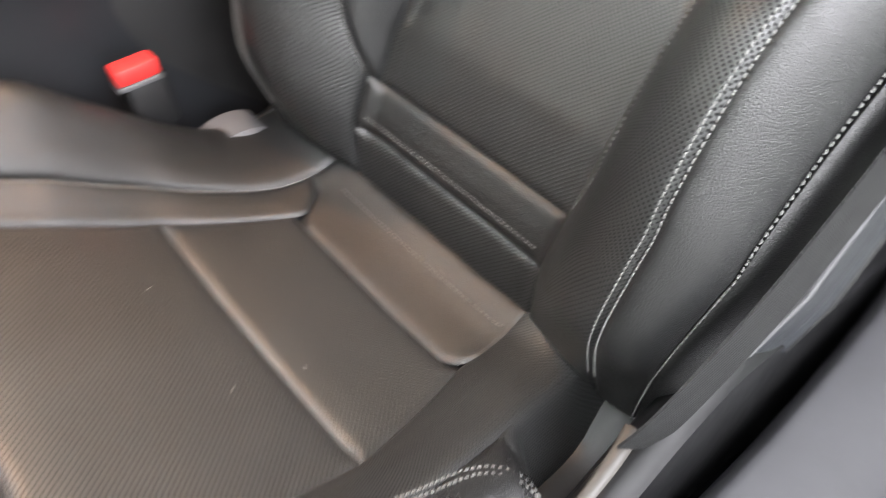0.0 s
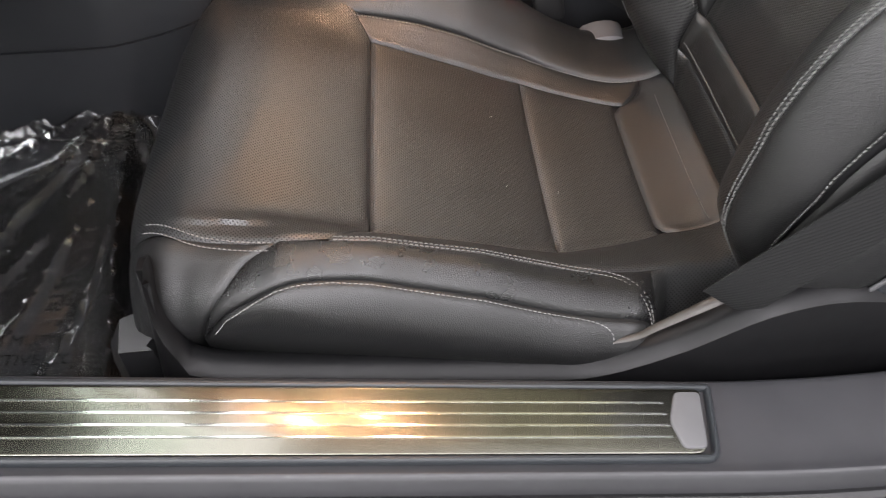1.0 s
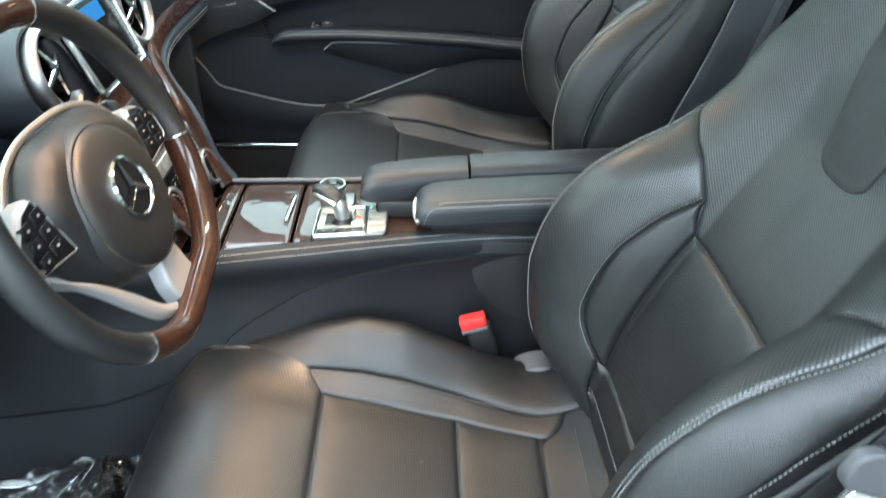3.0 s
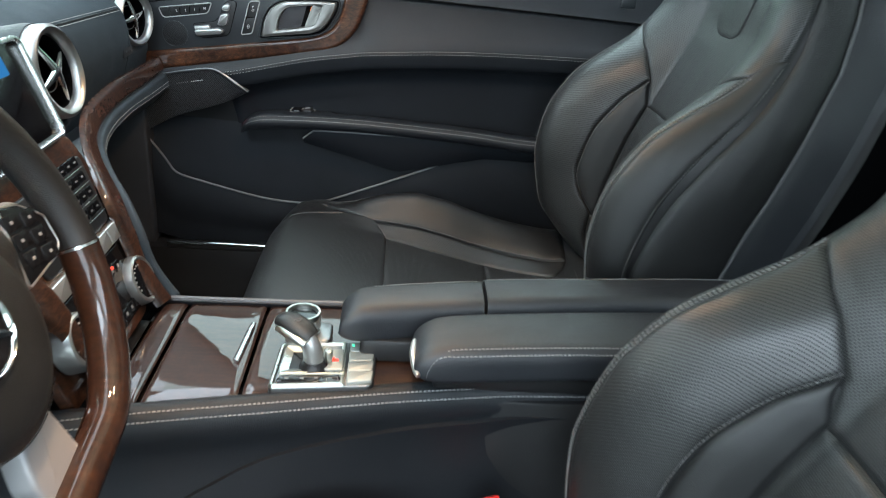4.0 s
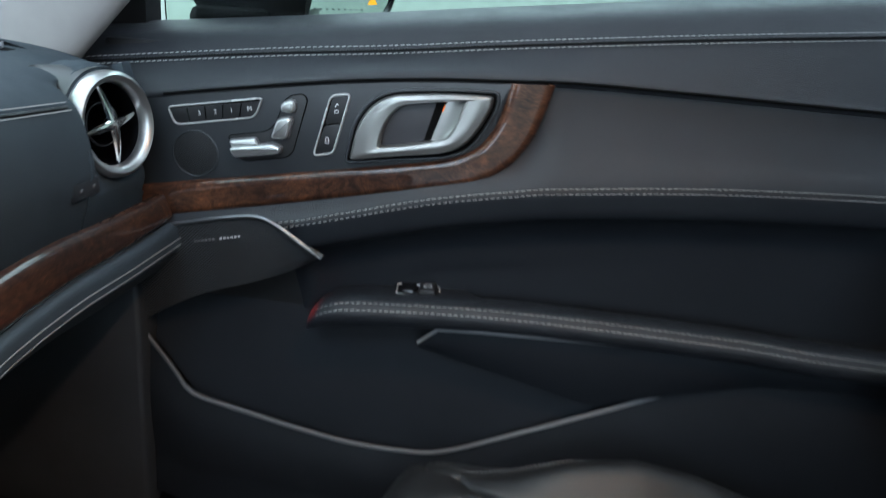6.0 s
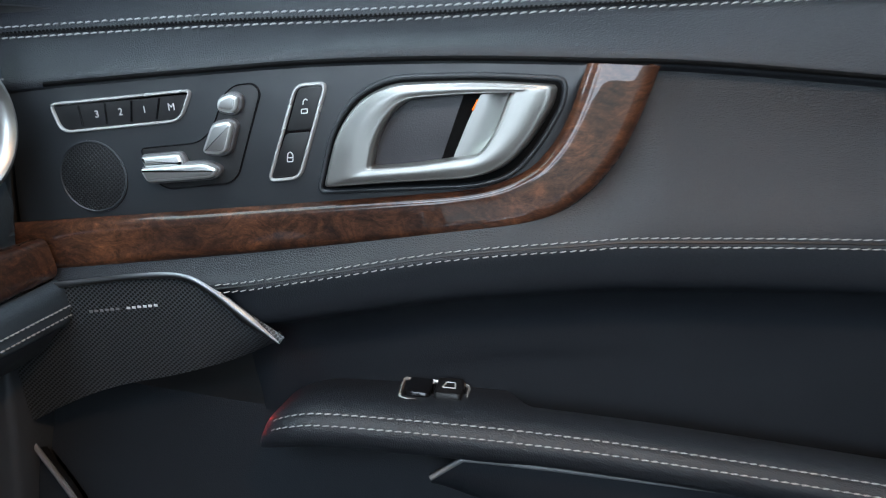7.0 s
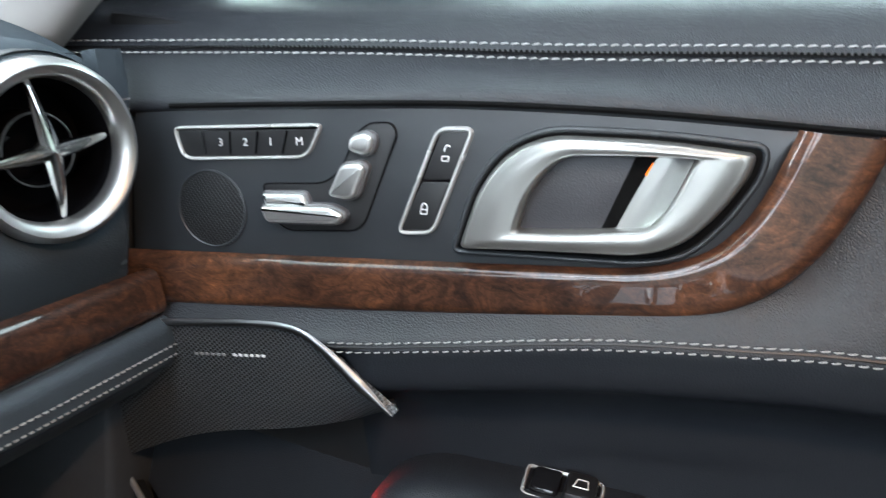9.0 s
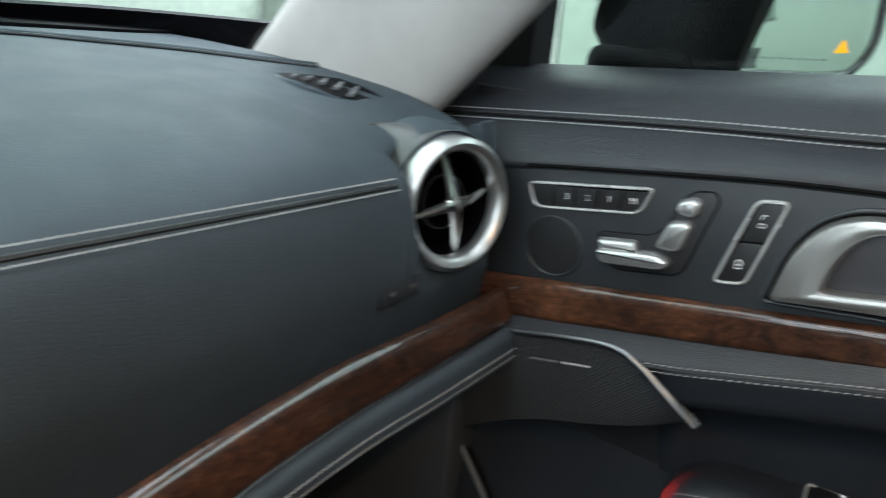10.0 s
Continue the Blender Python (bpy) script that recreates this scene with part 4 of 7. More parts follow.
part("lid_grip", tube([(-0.147, 0.334, TOPZ + 0.003), (-0.143, 0.40, TOPZ + 0.004), (-0.142, 0.416, TOPZ + 0.003)], 0.0035, 8, flat=0.6), SATIN, lid, "satin silver grip bar")

# padded lids of the armrest
def arm_lid(x0, x1, yn, yf, z0, z1, round_front, name, label):
    top = thing(name, ((x0 + x1) / 2, float(yn(x0 + 0.1) + yf(x0 + 0.1)) / 2, z0), label, "armrest", "armrest lids")
    loops = []
    for x in x0 + (x1 - x0) * np.r_[0, 0.004, 0.012, 0.025, 0.045, 0.07, 0.1, np.linspace(0.14, 1, 24)]:
        f = min((x - x0) / round_front, 1)
        f = math.sqrt(max(1 - (1 - f) ** 2, 0.0)) if round_front > 0 else 1
        a, b = float(yn(x)), float(yf(x))
        c, w = (a + b) / 2, (b - a) / 2 * (0.80 + 0.20 * f)
        zt, zb = z0 + (z1 - z0) * (0.30 + 0.70 * f), z0 + (z1 - z0) * 0.30 * (1 - f)
        o = rpoly([(-w, zb), (w, zb), (w * 0.97, zt), (-w * 0.97, zt)], [0.008, 0.008, 0.016, 0.016], 6)
        loops.append([(x, c + u, v + 0.0035 * (1 - (u / w) ** 2) * (v > zb + 0.5 * (zt - zb))) for u, v in o])
    part("padding", loft(loops), SOFT, top)
    return top


far_n = along([(-0.04, 0.338), (0.128, 0.374), (0.376, 0.402), (0.7, 0.41)])
far_f = along([(-0.04, 0.408), (0.132, 0.447), (0.477, 0.486), (0.7, 0.49)])
a1 = arm_lid(-0.036, 0.1285, far_n, far_f, 0.463, 0.502, 0.03, "armrest_lid", "short black leather armrest lid, stitched, closed")
a2 = arm_lid(0.1325, 0.62, far_n, far_f, 0.463, 0.504, 0.0, "armrest_lid", "long black leather armrest lid on the far side")
nn = along([(0.03, 0.268), (0.083, 0.272), (0.28, 0.291), (0.7, 0.304)])
nf = along([(0.03, 0.345), (0.128, 0.370), (0.376, 0.398), (0.7, 0.405)])
a3 = arm_lid(0.046, 0.62, nn, nf, 0.462, 0.500, 0.035, "armrest_lid", "long black leather armrest lid beside the driver seat")
for d, z, fx in ((0.0095, 0.5000, 0.080), (0.0025, 0.4955, 0.072)):
    # the seam turns down over the front corner
    bend = [(fx - 0.012, nn(0.07) + d - 0.001, z - 0.026), (fx - 0.008, nn(0.07) + d - 0.0015, z - 0.012), (fx, nn(0.08) + d - 0.001, z - 0.002), (fx + 0.014, nn(0.094) + d, z)]
    line = np.vstack([curve(bend, 14)[:-1], [(x, nn(x) + d, z) for x in np.linspace(fx + 0.014, 0.6, 120)]])
    part("stitching", stitches(line, (0, -0.6, 0.8)), THREAD, a3, "pale grey contrast stitching")
part("stitching", stitches([(x, far_f(x) - 0.006, 0.5005) for x in np.linspace(0.0, 0.125, 40)], (0, 0, 1)), THREAD, a1)
part("stitching", stitches([(x, far_f(x) - 0.006, 0.5025) for x in np.linspace(0.137, 0.6, 120)], (0, 0, 1)), THREAD, a2)
part("release_button", tube(even([(0.048, 0.322, 0.485), (0.0465, 0.302, 0.482), (0.0485, 0.282, 0.477), (0.052, 0.271, 0.473)], 14), 0.0042 * np.sin(np.linspace(0.35, math.pi - 0.35, 14)) ** 0.4, 10), SILVER, a3, "satin silver lid release")
part("hinge_base", quad_box(-0.012, 0.12, 0.348, 0.42, TOPZ + 0.001, 0.466), BLACK, a1)
part("hinge_base", quad_box(0.07, 0.55, 0.300, 0.38, TOPZ + 0.001, 0.466), BLACK, a3)

# gear selector
BRIGHT = metal("bright_satin", (0.52, 0.535, 0.50), 0.30)
KEYSATIN = metal("key_satin", (0.34, 0.36, 0.335), 0.42)
KEYSATIN.node_tree.nodes["Principled BSDF"].inputs["Metallic"].default_value = 0.5
sel = thing("gear_selector", (-0.05, 0.325, TOPZ), "silver gear selector plate with short leather and chrome lever", "gear lever")
ap = lambda u, v, h: (u, v, TOPZ + 0.001 + h)
ap_at = lambda k: (lambda u, v, h: ap(u, v, h + k))
outline = rpoly([(-0.104, 0.279), (0.006, 0.292), (0.008, 0.372), (-0.028, 0.376), (-0.102, 0.366)], [0.008, 0.008, 0.006, 0.02, 0.01], 6)
plate_ob = part("base_plate", plate(outline, ap, 0.007, 0.002), SMOKE, sel, "satin silver selector plate")
part("plate_frame", rim(rpoly([(-0.104, 0.279), (-0.0245, 0.2885), (-0.0265, 0.3745), (-0.102, 0.366)], [0.008, 0.002, 0.002, 0.01], 6), ap_at(0.005), 0.0065, 0.0045), BRIGHT, plate_ob, "bright silver frame")
# sloping walls down to the well of the lever
wo = rpoly([(-0.0955, 0.3045), (-0.052, 0.3095), (-0.054, 0.3615), (-0.094, 0.3575)], 0.006, 5)
part("well_wall", loft([[ap(u, v, 0.0088) for u, v in inset(wo, -0.0012)], [ap(u, v, 0.0096) for u, v in wo], [ap(u, v, 0.0074) for u, v in inset(wo, 0.009)]], cap=False), BRIGHT, plate_ob, "sloping silver wall of the lever well")
part("well", plate(inset(wo, 0.008), ap_at(0.0060), 0.0012, 0.0003), BLACK, plate_ob, "black boot of the lever")
part("crossbar", block((-0.060, 0.3045, TOPZ + 0.0105), (0.070, 0.0028, 0.0025), 0.0008, np.array([unit((1, 0.115, 0)), unit((-0.115, 1, 0)), (0, 0, 1)])), BRIGHT, plate_ob)
part("display", plate(rpoly([(-0.097, 0.287), (-0.027, 0.295), (-0.029, 0.3035), (-0.095, 0.2975)], 0.002, 4), ap_at(0.0065), 0.0022, 0.0006), GLOSS, plate_ob, "black gear display window")
for du in (-0.086, -0.070, -0.055):
    part("display_mark", block(ap(du, 0.2965 + 0.115 * (du + 0.075), 0.0089), (0.0045, 0.0030, 0.0004), 0.0002), PRINT, plate_ob)
dm = rpoly([(-0.044, 0.2942), (-0.031, 0.2957), (-0.032, 0.3015), (-0.0445, 0.3000)], 0.0008, 2)
part("display_mark", rim(dm, ap_at(0.0085), 0.0008, 0.0004), PRINT, plate_ob, "small framed mark in the display")
park = rpoly([(-0.0485, 0.3125), (-0.0280, 0.3150), (-0.0295, 0.3560), (-0.0490, 0.3540)], 0.002, 4)
part("park_button", plate(park, ap_at(0.0065), 0.0042, 0.0012), KEYSATIN, plate_ob, "satin silver park button")
part("park_groove", tube([ap(-0.0455, 0.318, 0.0107), ap(-0.0462, 0.351, 0.0107)], 0.0005, 5), GLOSS, plate_ob)
part("park_lamp", plate(rpoly([(-0.0425, 0.3290), (-0.0335, 0.3300), (-0.0338, 0.3335), (-0.0380, 0.3335), (-0.0382, 0.3365), (-0.0428, 0.3360)], 0.0006, 2), ap_at(0.0105), 0.0008, 0.0002), REDGLOW, plate_ob, "small red lit mark")
for k in range(4):
    y0 = 0.2925 + 0.0200 * k
    part("button", plate(rpoly([(-0.0225, y0 + (0 if k else -0.003)), (0.004, y0 + 0.003), (0.0055, y0 + 0.0215), (-0.0235, y0 + 0.0185)], 0.002, 3), ap_at(0.005), 0.0062 - 0.0004 * k, 0.0014), KEYSATIN, plate_ob, "satin silver key")
part("key_print", rim(rpoly([(-0.0125, 0.3425), (-0.0055, 0.3432), (-0.0058, 0.3485), (-0.0128, 0.3478)], 0.0006, 2), ap_at(0.0100), 0.0008, 0.0004), GREYTRIM, plate_ob)
part("ready_lamp", plate(rpoly([(-0.0205, 0.3625), (-0.0180, 0.3628), (-0.0182, 0.3672), (-0.0207, 0.3670)], 0.0005, 2), ap_at(0.0095), 0.0009, 0.0002), glow("green_light", (0.1, 1.0, 0.5), 1.5), plate_ob, "small green lit mark")
stem = even([(-0.060, 0.322, 0.444), (-0.0605, 0.322, 0.458), (-0.063, 0.323, 0.470), (-0.069, 0.326, 0.480)], 16)
lever = part("lever", tube(stem, np.linspace(0.0112, 0.0105, 16), 18, up=(0, 1, 0), flat=0.85), SILVER, sel, "satin silver lever stem")
part("stem_foot", lathe([(0.0165, 0.0), (0.0160, 0.004), (0.0130, 0.007), (0.0118, 0.011)], (-0.060, 0.322, 0.443), (0, 0, 1), 24), BLACK, lever)
part("side_catch", block((-0.0445, 0.3265, 0.4575), (0.009, 0.011, 0.016), 0.003), BRIGHT, lever, "bright catch beside the stem")
head = even([(-0.0625, 0.3225, 0.4815), (-0.069, 0.3265, 0.4855), (-0.080, 0.334, 0.489), (-0.091, 0.341, 0.4905), (-0.099, 0.346, 0.488)], 18)
part("knob", tube(head, 0.0148 * np.sin(np.linspace(0.55, math.pi - 0.5, 18)) ** 0.5, 20, flat=0.70), LEATHER, lever, "black leather lever knob")
part("knob_band", tube(head[1:17] - vec(0.001, 0.004, 0.0052), 0.0146 * np.sin(np.linspace(0.6, math.pi - 0.5, 16)) ** 0.5, 20, flat=0.52), BRIGHT, lever, "chrome band under the knob")
part("knob_print", rim(rpoly([(-0.083, 0.329), (-0.077, 0.3265), (-0.074, 0.332), (-0.080, 0.3345)], 0.001, 2), lambda u, v, h: (u, v, 0.4985 + h), 0.001, 0.0006), GREYTRIM, lever)
part("lever_lamp", tube([(-0.0530, 0.3205, 0.463), (-0.0560, 0.3225, 0.473)], [0.0012, 0.0006], 6), REDGLOW, lever, "red lit line on the lever")

# rotary controller
ctl = thing("rotary_controller", (-0.080, 0.392, TOPZ), "round rotary controller with chrome ring and black cap", "control knob")
cring = part("ring", lathe([(0.0207, 0.0), (0.0207, 0.012), (0.0190, 0.016), (0.0196, 0.030), (0.0207, 0.0345), (0.0201, 0.0375), (0.0176, 0.0375), (0.0167, 0.034), (0.0165, 0.001)], (-0.080, 0.392, TOPZ), (0, 0, 1), ring=True), BRIGHT, ctl, "chrome knurled ring")
for a in np.linspace(0, 2 * math.pi, 36, endpoint=False):
    c, s = math.cos(a), math.sin(a)
    part("knurl", tube([(-0.080 + 0.0196 * c, 0.392 + 0.0196 * s, TOPZ + 0.018), (-0.080 + 0.0203 * c, 0.392 + 0.0203 * s, TOPZ + 0.031)], 0.0008, 5), SILVER, cring)
part("cap", lathe([(0.0168, 0.026), (0.0168, 0.0325), (0.011, 0.0338), (0.0, 0.034)], (-0.080, 0.392, TOPZ), (0, 0, 1)), GLOSS, ctl, "gloss black cap")
part("base", plate(rpoly([(-0.072, 0.365), (-0.045, 0.368), (-0.046, 0.412), (-0.072, 0.414)], 0.008, 5), lambda u, v, h: (u, v, TOPZ + h), 0.013, 0.004), SMOKE, ctl)


# ---- dashboard ----
dash = thing("dashboard", (-0.6, 0.37, 0.45), "black leather dashboard with walnut strip and grey stitching", "dashboard")
FACE = [(-1.02, 0.760), (-0.86, 0.763), (-0.76, 0.762), (-0.66, 0.758), (-0.56, 0.749), (-0.50, 0.734), (-0.468, 0.715), (-0.455, 0.690), (-0.450, 0.655), (-0.455, 0.625), (-0.462, 0.600), (-0.47, 0.56)]


def dash_row(y):
    hood = steps(y, [(-0.4, 0.0), (-0.22, 0.02), (-0.12, 0.05), (0.10, 0.05), (0.2, 0.02), (0.26, 0.0), (1.2, 0)])
    end = 2.0 * min(max(y - 0.988, 0) / 0.02, 1.0)
    q = curve(FACE, 60)
    x = q[:, 0] - 0.03 * end * np.clip((q[:, 1] - 0.61) / 0.04, 0, 1) * np.clip((0.728 - q[:, 1]) / 0.016, 0, 1) * (q[:, 0] > -0.6)
    z = q[:, 1] + hood * np.clip((q[:, 1] - 0.70) / 0.06, 0, 1) * np.clip((q[:, 0] + 0.9) / 0.2, 0, 1)
    return np.stack([x, np.full(60, y), z], 1)


part("pad", sheet(np.array([dash_row(y) for y in np.linspace(-0.36, 1.10, 90)]), 0.012, (1, 0, 1)), DASH, dash, "black leather dash pad")
ys = np.linspace(0.56, 0.972, 100)
fq = curve(FACE, 300)
fq = fq[fq[:, 0] > -0.58][::-1]
face_x = lambda z: float(np.interp(z, fq[:, 1], fq[:, 0]))
seam_z = lambda y: 0.7085 + 0.030 * (1.0 - y)
for z in (0.0032, -0.0032):
    part("stitching", stitches([(face_x(seam_z(y) + z) + 0.0012, y, seam_z(y) + z + 0.0008) for y in ys], (0.8, 0, 0.55)), THREAD, dash, "pale grey contrast stitching")
part("seam", tube([(face_x(seam_z(y)) + 0.0002, y, seam_z(y)) for y in ys], 0.0016, 6), BLACK, dash)

# walnut strip along the dash, sweeping down beside the stack
LOW = [(-0.256, 0.471, 0.438), (-0.284, 0.476, 0.48), (-0.300, 0.488, 0.52), (-0.328, 0.528, 0.547), (-0.372, 0.60, 0.562), (-0.412, 0.69, 0.567), (-0.434, 0.79, 0.570), (-0.441, 0.90, 0.573), (-0.438, 1.0, 0.575), (-0.434, 1.098, 0.579)]
HIGH = [(-0.263, 0.440, 0.441), (-0.293, 0.446, 0.50), (-0.318, 0.458, 0.562), (-0.348, 0.50, 0.592), (-0.392, 0.59, 0.603), (-0.430, 0.70, 0.606), (-0.444, 0.80, 0.608), (-0.448, 0.90, 0.610), (-0.446, 1.0, 0.608), (-0.447, 1.102, 0.607)]
lo, hi = even(LOW, 90), even(HIGH, 90)


def ribbon(a, b, swell, n=16):
    rows = []
    for p, q, t in zip(a, b, np.gradient(a, axis=0)):
        w = q - p
        out = unit(np.cross(w, t))
        if out[0] < 0:
            out = -out
        rows.append([p + w * s + out * swell * (1 - (2 * s - 1) ** 6) for s in warp(n, 0.7)])
    return sheet(np.array(rows), 0.008, (1, 0, 0.3))


part("walnut_strip", ribbon(lo, hi, 0.008), WOOD, dash, "glossy burl walnut strip")
lip_a = lo + vec(0.0025, 0, 0.001)
lip_b = lo + np.stack([np.full(90, 0.005), np.linspace(0.014, 0, 90), np.linspace(-0.006, -0.034, 90)], 1)
part("lower_roll", ribbon(lip_b, lip_a, 0.008), DASH, dash, "black leather roll under the strip")
mid = (lip_a[24:] + lip_b[24:]) / 2 + vec(0.0083, 0, 0)
for d in (-0.007, 0.000):
    part("stitching", stitches(mid + vec(0, 0, d), (1, 0, 0.1)), THREAD, dash)
mir = lambda p: p * vec(1, -1, 1) + vec(0, 0.735, 0)
part("walnut_strip", ribbon(mir(lo[:60]), mir(hi[:60]), 0.008), WOOD, dash, "glossy burl walnut strip")
under = [[p + vec(0.0, 0, 0), p + vec(-0.03, 0.0, -0.03), p + vec(-0.10, 0.005, -0.07), p + vec(-0.22, 0.01, -0.16), p + vec(-0.42, 0.02, -0.30)] for p in lip_b[36:]]
part("glove_box", sheet(np.array([curve(r, 20) for r in under]), 0.012, (1, 0, -0.5)), FOOTWELL, dash, "black glove box front in shade")
part("knee_panel", sheet(np.array([[(-0.47 - 0.10 * t, y, 0.60 - 0.32 * t) for t in np.linspace(0, 1, 8)] for y in np.linspace(-0.36, 0.27, 12)]), 0.012, (1, 0, 0)), BLACK, dash)
part("column_shroud", loft([[(-0.29 - 0.2 * s, 0.035 + (0.045 + 0.02 * s) * math.cos(a), 0.625 - 0.06 * s + (0.05 + 0.02 * s) * math.sin(a)) for a in np.linspace(0, 2 * math.pi, 24, endpoint=False)] for s in (0, 0.3, 0.7, 1)]), BLACK, dash)

# centre stack: a sloping face with its own two directions
FO, FU = vec(-0.310, 0.3675, 0.530), unit((-0.4, 0, 1.0))
FN = unit((1, 0, 0.4))


def on_face(u, v, h=0.0):
    """u across to the far side, v up the face, both from its middle."""
    return FO + u * vec(0, 1, 0) + v * FU + h * FN


stack = thing("centre_stack", (-0.31, 0.3675, 0.437), "centre stack with black keypad, silver switches and climate controls", "control panel")
part("face", plate(rpoly([(-0.080, -0.100), (0.080, -0.100), (0.092, 0.03), (0.115, 0.085), (0.10, 0.13), (-0.10, 0.13), (-0.115, 0.085), (-0.092, 0.03)], 0.02, 6), lambda u, v, h: on_face(u, v, h - 0.012), 0.012, 0.003), WOOD, stack, "glossy walnut surround")
part("face_wing", plate(rpoly([(-0.125, -0.102), (0.104, -0.102), (0.112, 0.02), (-0.135, 0.02)], 0.012, 5), lambda u, v, h: on_face(u, v, h - 0.022), 0.010, 0.002), WOOD, stack, "glossy walnut surround")
part("core", block(on_face(0, 0.02, -0.075), (0.11, 0.19, 0.24), 0.01, np.array([FN, (0, 1, 0), FU])), BLACK, stack)
keypad = part("keypad", plate(rpoly([(-0.075, 0.020), (0.085, 0.020), (0.094, 0.100), (-0.094, 0.100)], 0.008), on_face, 0.005, 0.002), PANEL, stack, "black keypad panel")
for r in range(4):
    part("divider", tube([on_face(0.030, 0.034 + 0.018 * r, 0.0065), on_face(0.082, 0.034 + 0.018 * r, 0.0065)], 0.0007, 5), SATIN, keypad)
    for c in range(3):
        part("key", plate(rpoly([(0.033 + 0.0165 * c, 0.037 + 0.018 * r), (0.0475 + 0.0165 * c, 0.037 + 0.018 * r), (0.0475 + 0.0165 * c, 0.0485 + 0.018 * r), (0.033 + 0.0165 * c, 0.0485 + 0.018 * r)], 0.002, 3), lambda u, v, h: on_face(u, v, h + 0.004), 0.0022, 0.0006), GLOSS, keypad)
        part("key_mark", plate(rpoly([(0.0378 + 0.0165 * c, 0.0415 + 0.018 * r), (0.0425 + 0.0165 * c, 0.0415 + 0.018 * r), (0.0425 + 0.0165 * c, 0.0435 + 0.018 * r), (0.0378 + 0.0165 * c, 0.0435 + 0.018 * r)], 0.0004, 2), lambda u, v, h: on_face(u, v, h + 0.0060), 0.0006, 0.0002), PRINT, keypad)
for k in range(5):
    u0 = -0.09 + 0.038 * k
    part("switch_bar", plate(rpoly([(u0, -0.004), (u0 + 0.0365, -0.004), (u0 + 0.0365, 0.016), (u0, 0.016)], 0.002, 3), on_face, 0.008, 0.002), SWITCH, stack, "satin silver rocker switch")
part("lower_field", plate(rpoly([(-0.085, -0.085), (0.076, -0.085), (0.086, -0.008), (-0.095, -0.008)], 0.006), on_face, 0.003, 0.001), GLOSS, stack, "gloss black climate panel")
part("climate_display", plate(rpoly([(-0.04, -0.065), (0.04, -0.065), (0.042, -0.042), (-0.042, -0.042)], 0.003), lambda u, v, h: on_face(u, v, h + 0.002), 0.0025, 0.0006), GLOSS, stack)
for k in range(7):
    u0 = -0.055 + 0.0165 * k
    for v0 in (-0.032, -0.08):
        part("button", plate(rpoly([(u0, v0), (u0 + 0.0145, v0), (u0 + 0.0145, v0 + 0.012), (u0, v0 + 0.012)], 0.0015, 3), lambda u, v, h: on_face(u, v, h + 0.002), 0.003, 0.0006), GLOSS, stack)
        part("button_mark", plate(rpoly([(u0 + 0.005, v0 + 0.004), (u0 + 0.0095, v0 + 0.004), (u0 + 0.0095, v0 + 0.008), (u0 + 0.005, v0 + 0.008)], 0.0006, 2), lambda u, v, h: on_face(u, v, h + 0.0046), 0.0006, 0.0002), PRINT, stack)
for u0 in (0.002, 0.013):
    part("warning_lamp", plate(rpoly([(u0, -0.0170), (u0 + 0.006, -0.0160), (u0 + 0.006, -0.0115), (u0, -0.0125)], 0.002, 3), lambda u, v, h: on_face(u, v, h + 0.003), 0.0015, 0.0004), AMBER, stack, "small amber lit sign")
for u0 in (0.012, 0.034):
    part("heater_lamp", plate(rpoly([(u0, -0.024), (u0 + 0.0035, -0.024), (u0 + 0.0035, -0.0205), (u0, -0.0205)], 0.001, 3), lambda u, v, h: on_face(u, v, h + 0.0055), 0.001, 0.0003), REDGLOW, stack, "small red lit mark")


def dial(u, v):
    k = thing("climate_dial", tuple(on_face(u, v)), "round climate dial with ribbed chrome ring and black face", "control knob", "climate dials")
    prof = [(0.0300, -0.01), (0.0305, 0.002), (0.0300, 0.009), (0.0290, 0.0130), (0.0265, 0.0145), (0.0240, 0.013), (0.0235, 0.009)]
    part("ring", lathe(prof, on_face(u, v), FN, 48), SILVER, k, "satin silver ring")
    part("dial_face", lathe([(0.0240, 0.004), (0.0238, 0.0105), (0.0, 0.011)], on_face(u, v), FN, 36), GLOSS, k, "black dial face")
    for a in np.linspace(-0.4, 3.6, 13):
        c, s = math.cos(a), math.sin(a)
        part("dial_mark", block(on_face(u + 0.018 * c, v + 0.018 * s, 0.0112), (0.002, 0.002, 0.001), 0.0003, np.array([(0, 1, 0), FU, FN])), WHITE if a > 0.4 else RED, k)


dial(0.0765, -0.060)
dial(-0.0875, -0.045)


# round vents
RINGSILVER = metal("ring_silver", (0.52, 0.52, 0.51), 0.36)
VOID = plastic("vent_black", (0.0015, 0.0015, 0.002), 0.6)
VOID.node_tree.nodes["Principled BSDF"].inputs["Specular IOR Level"].default_value = 0.06


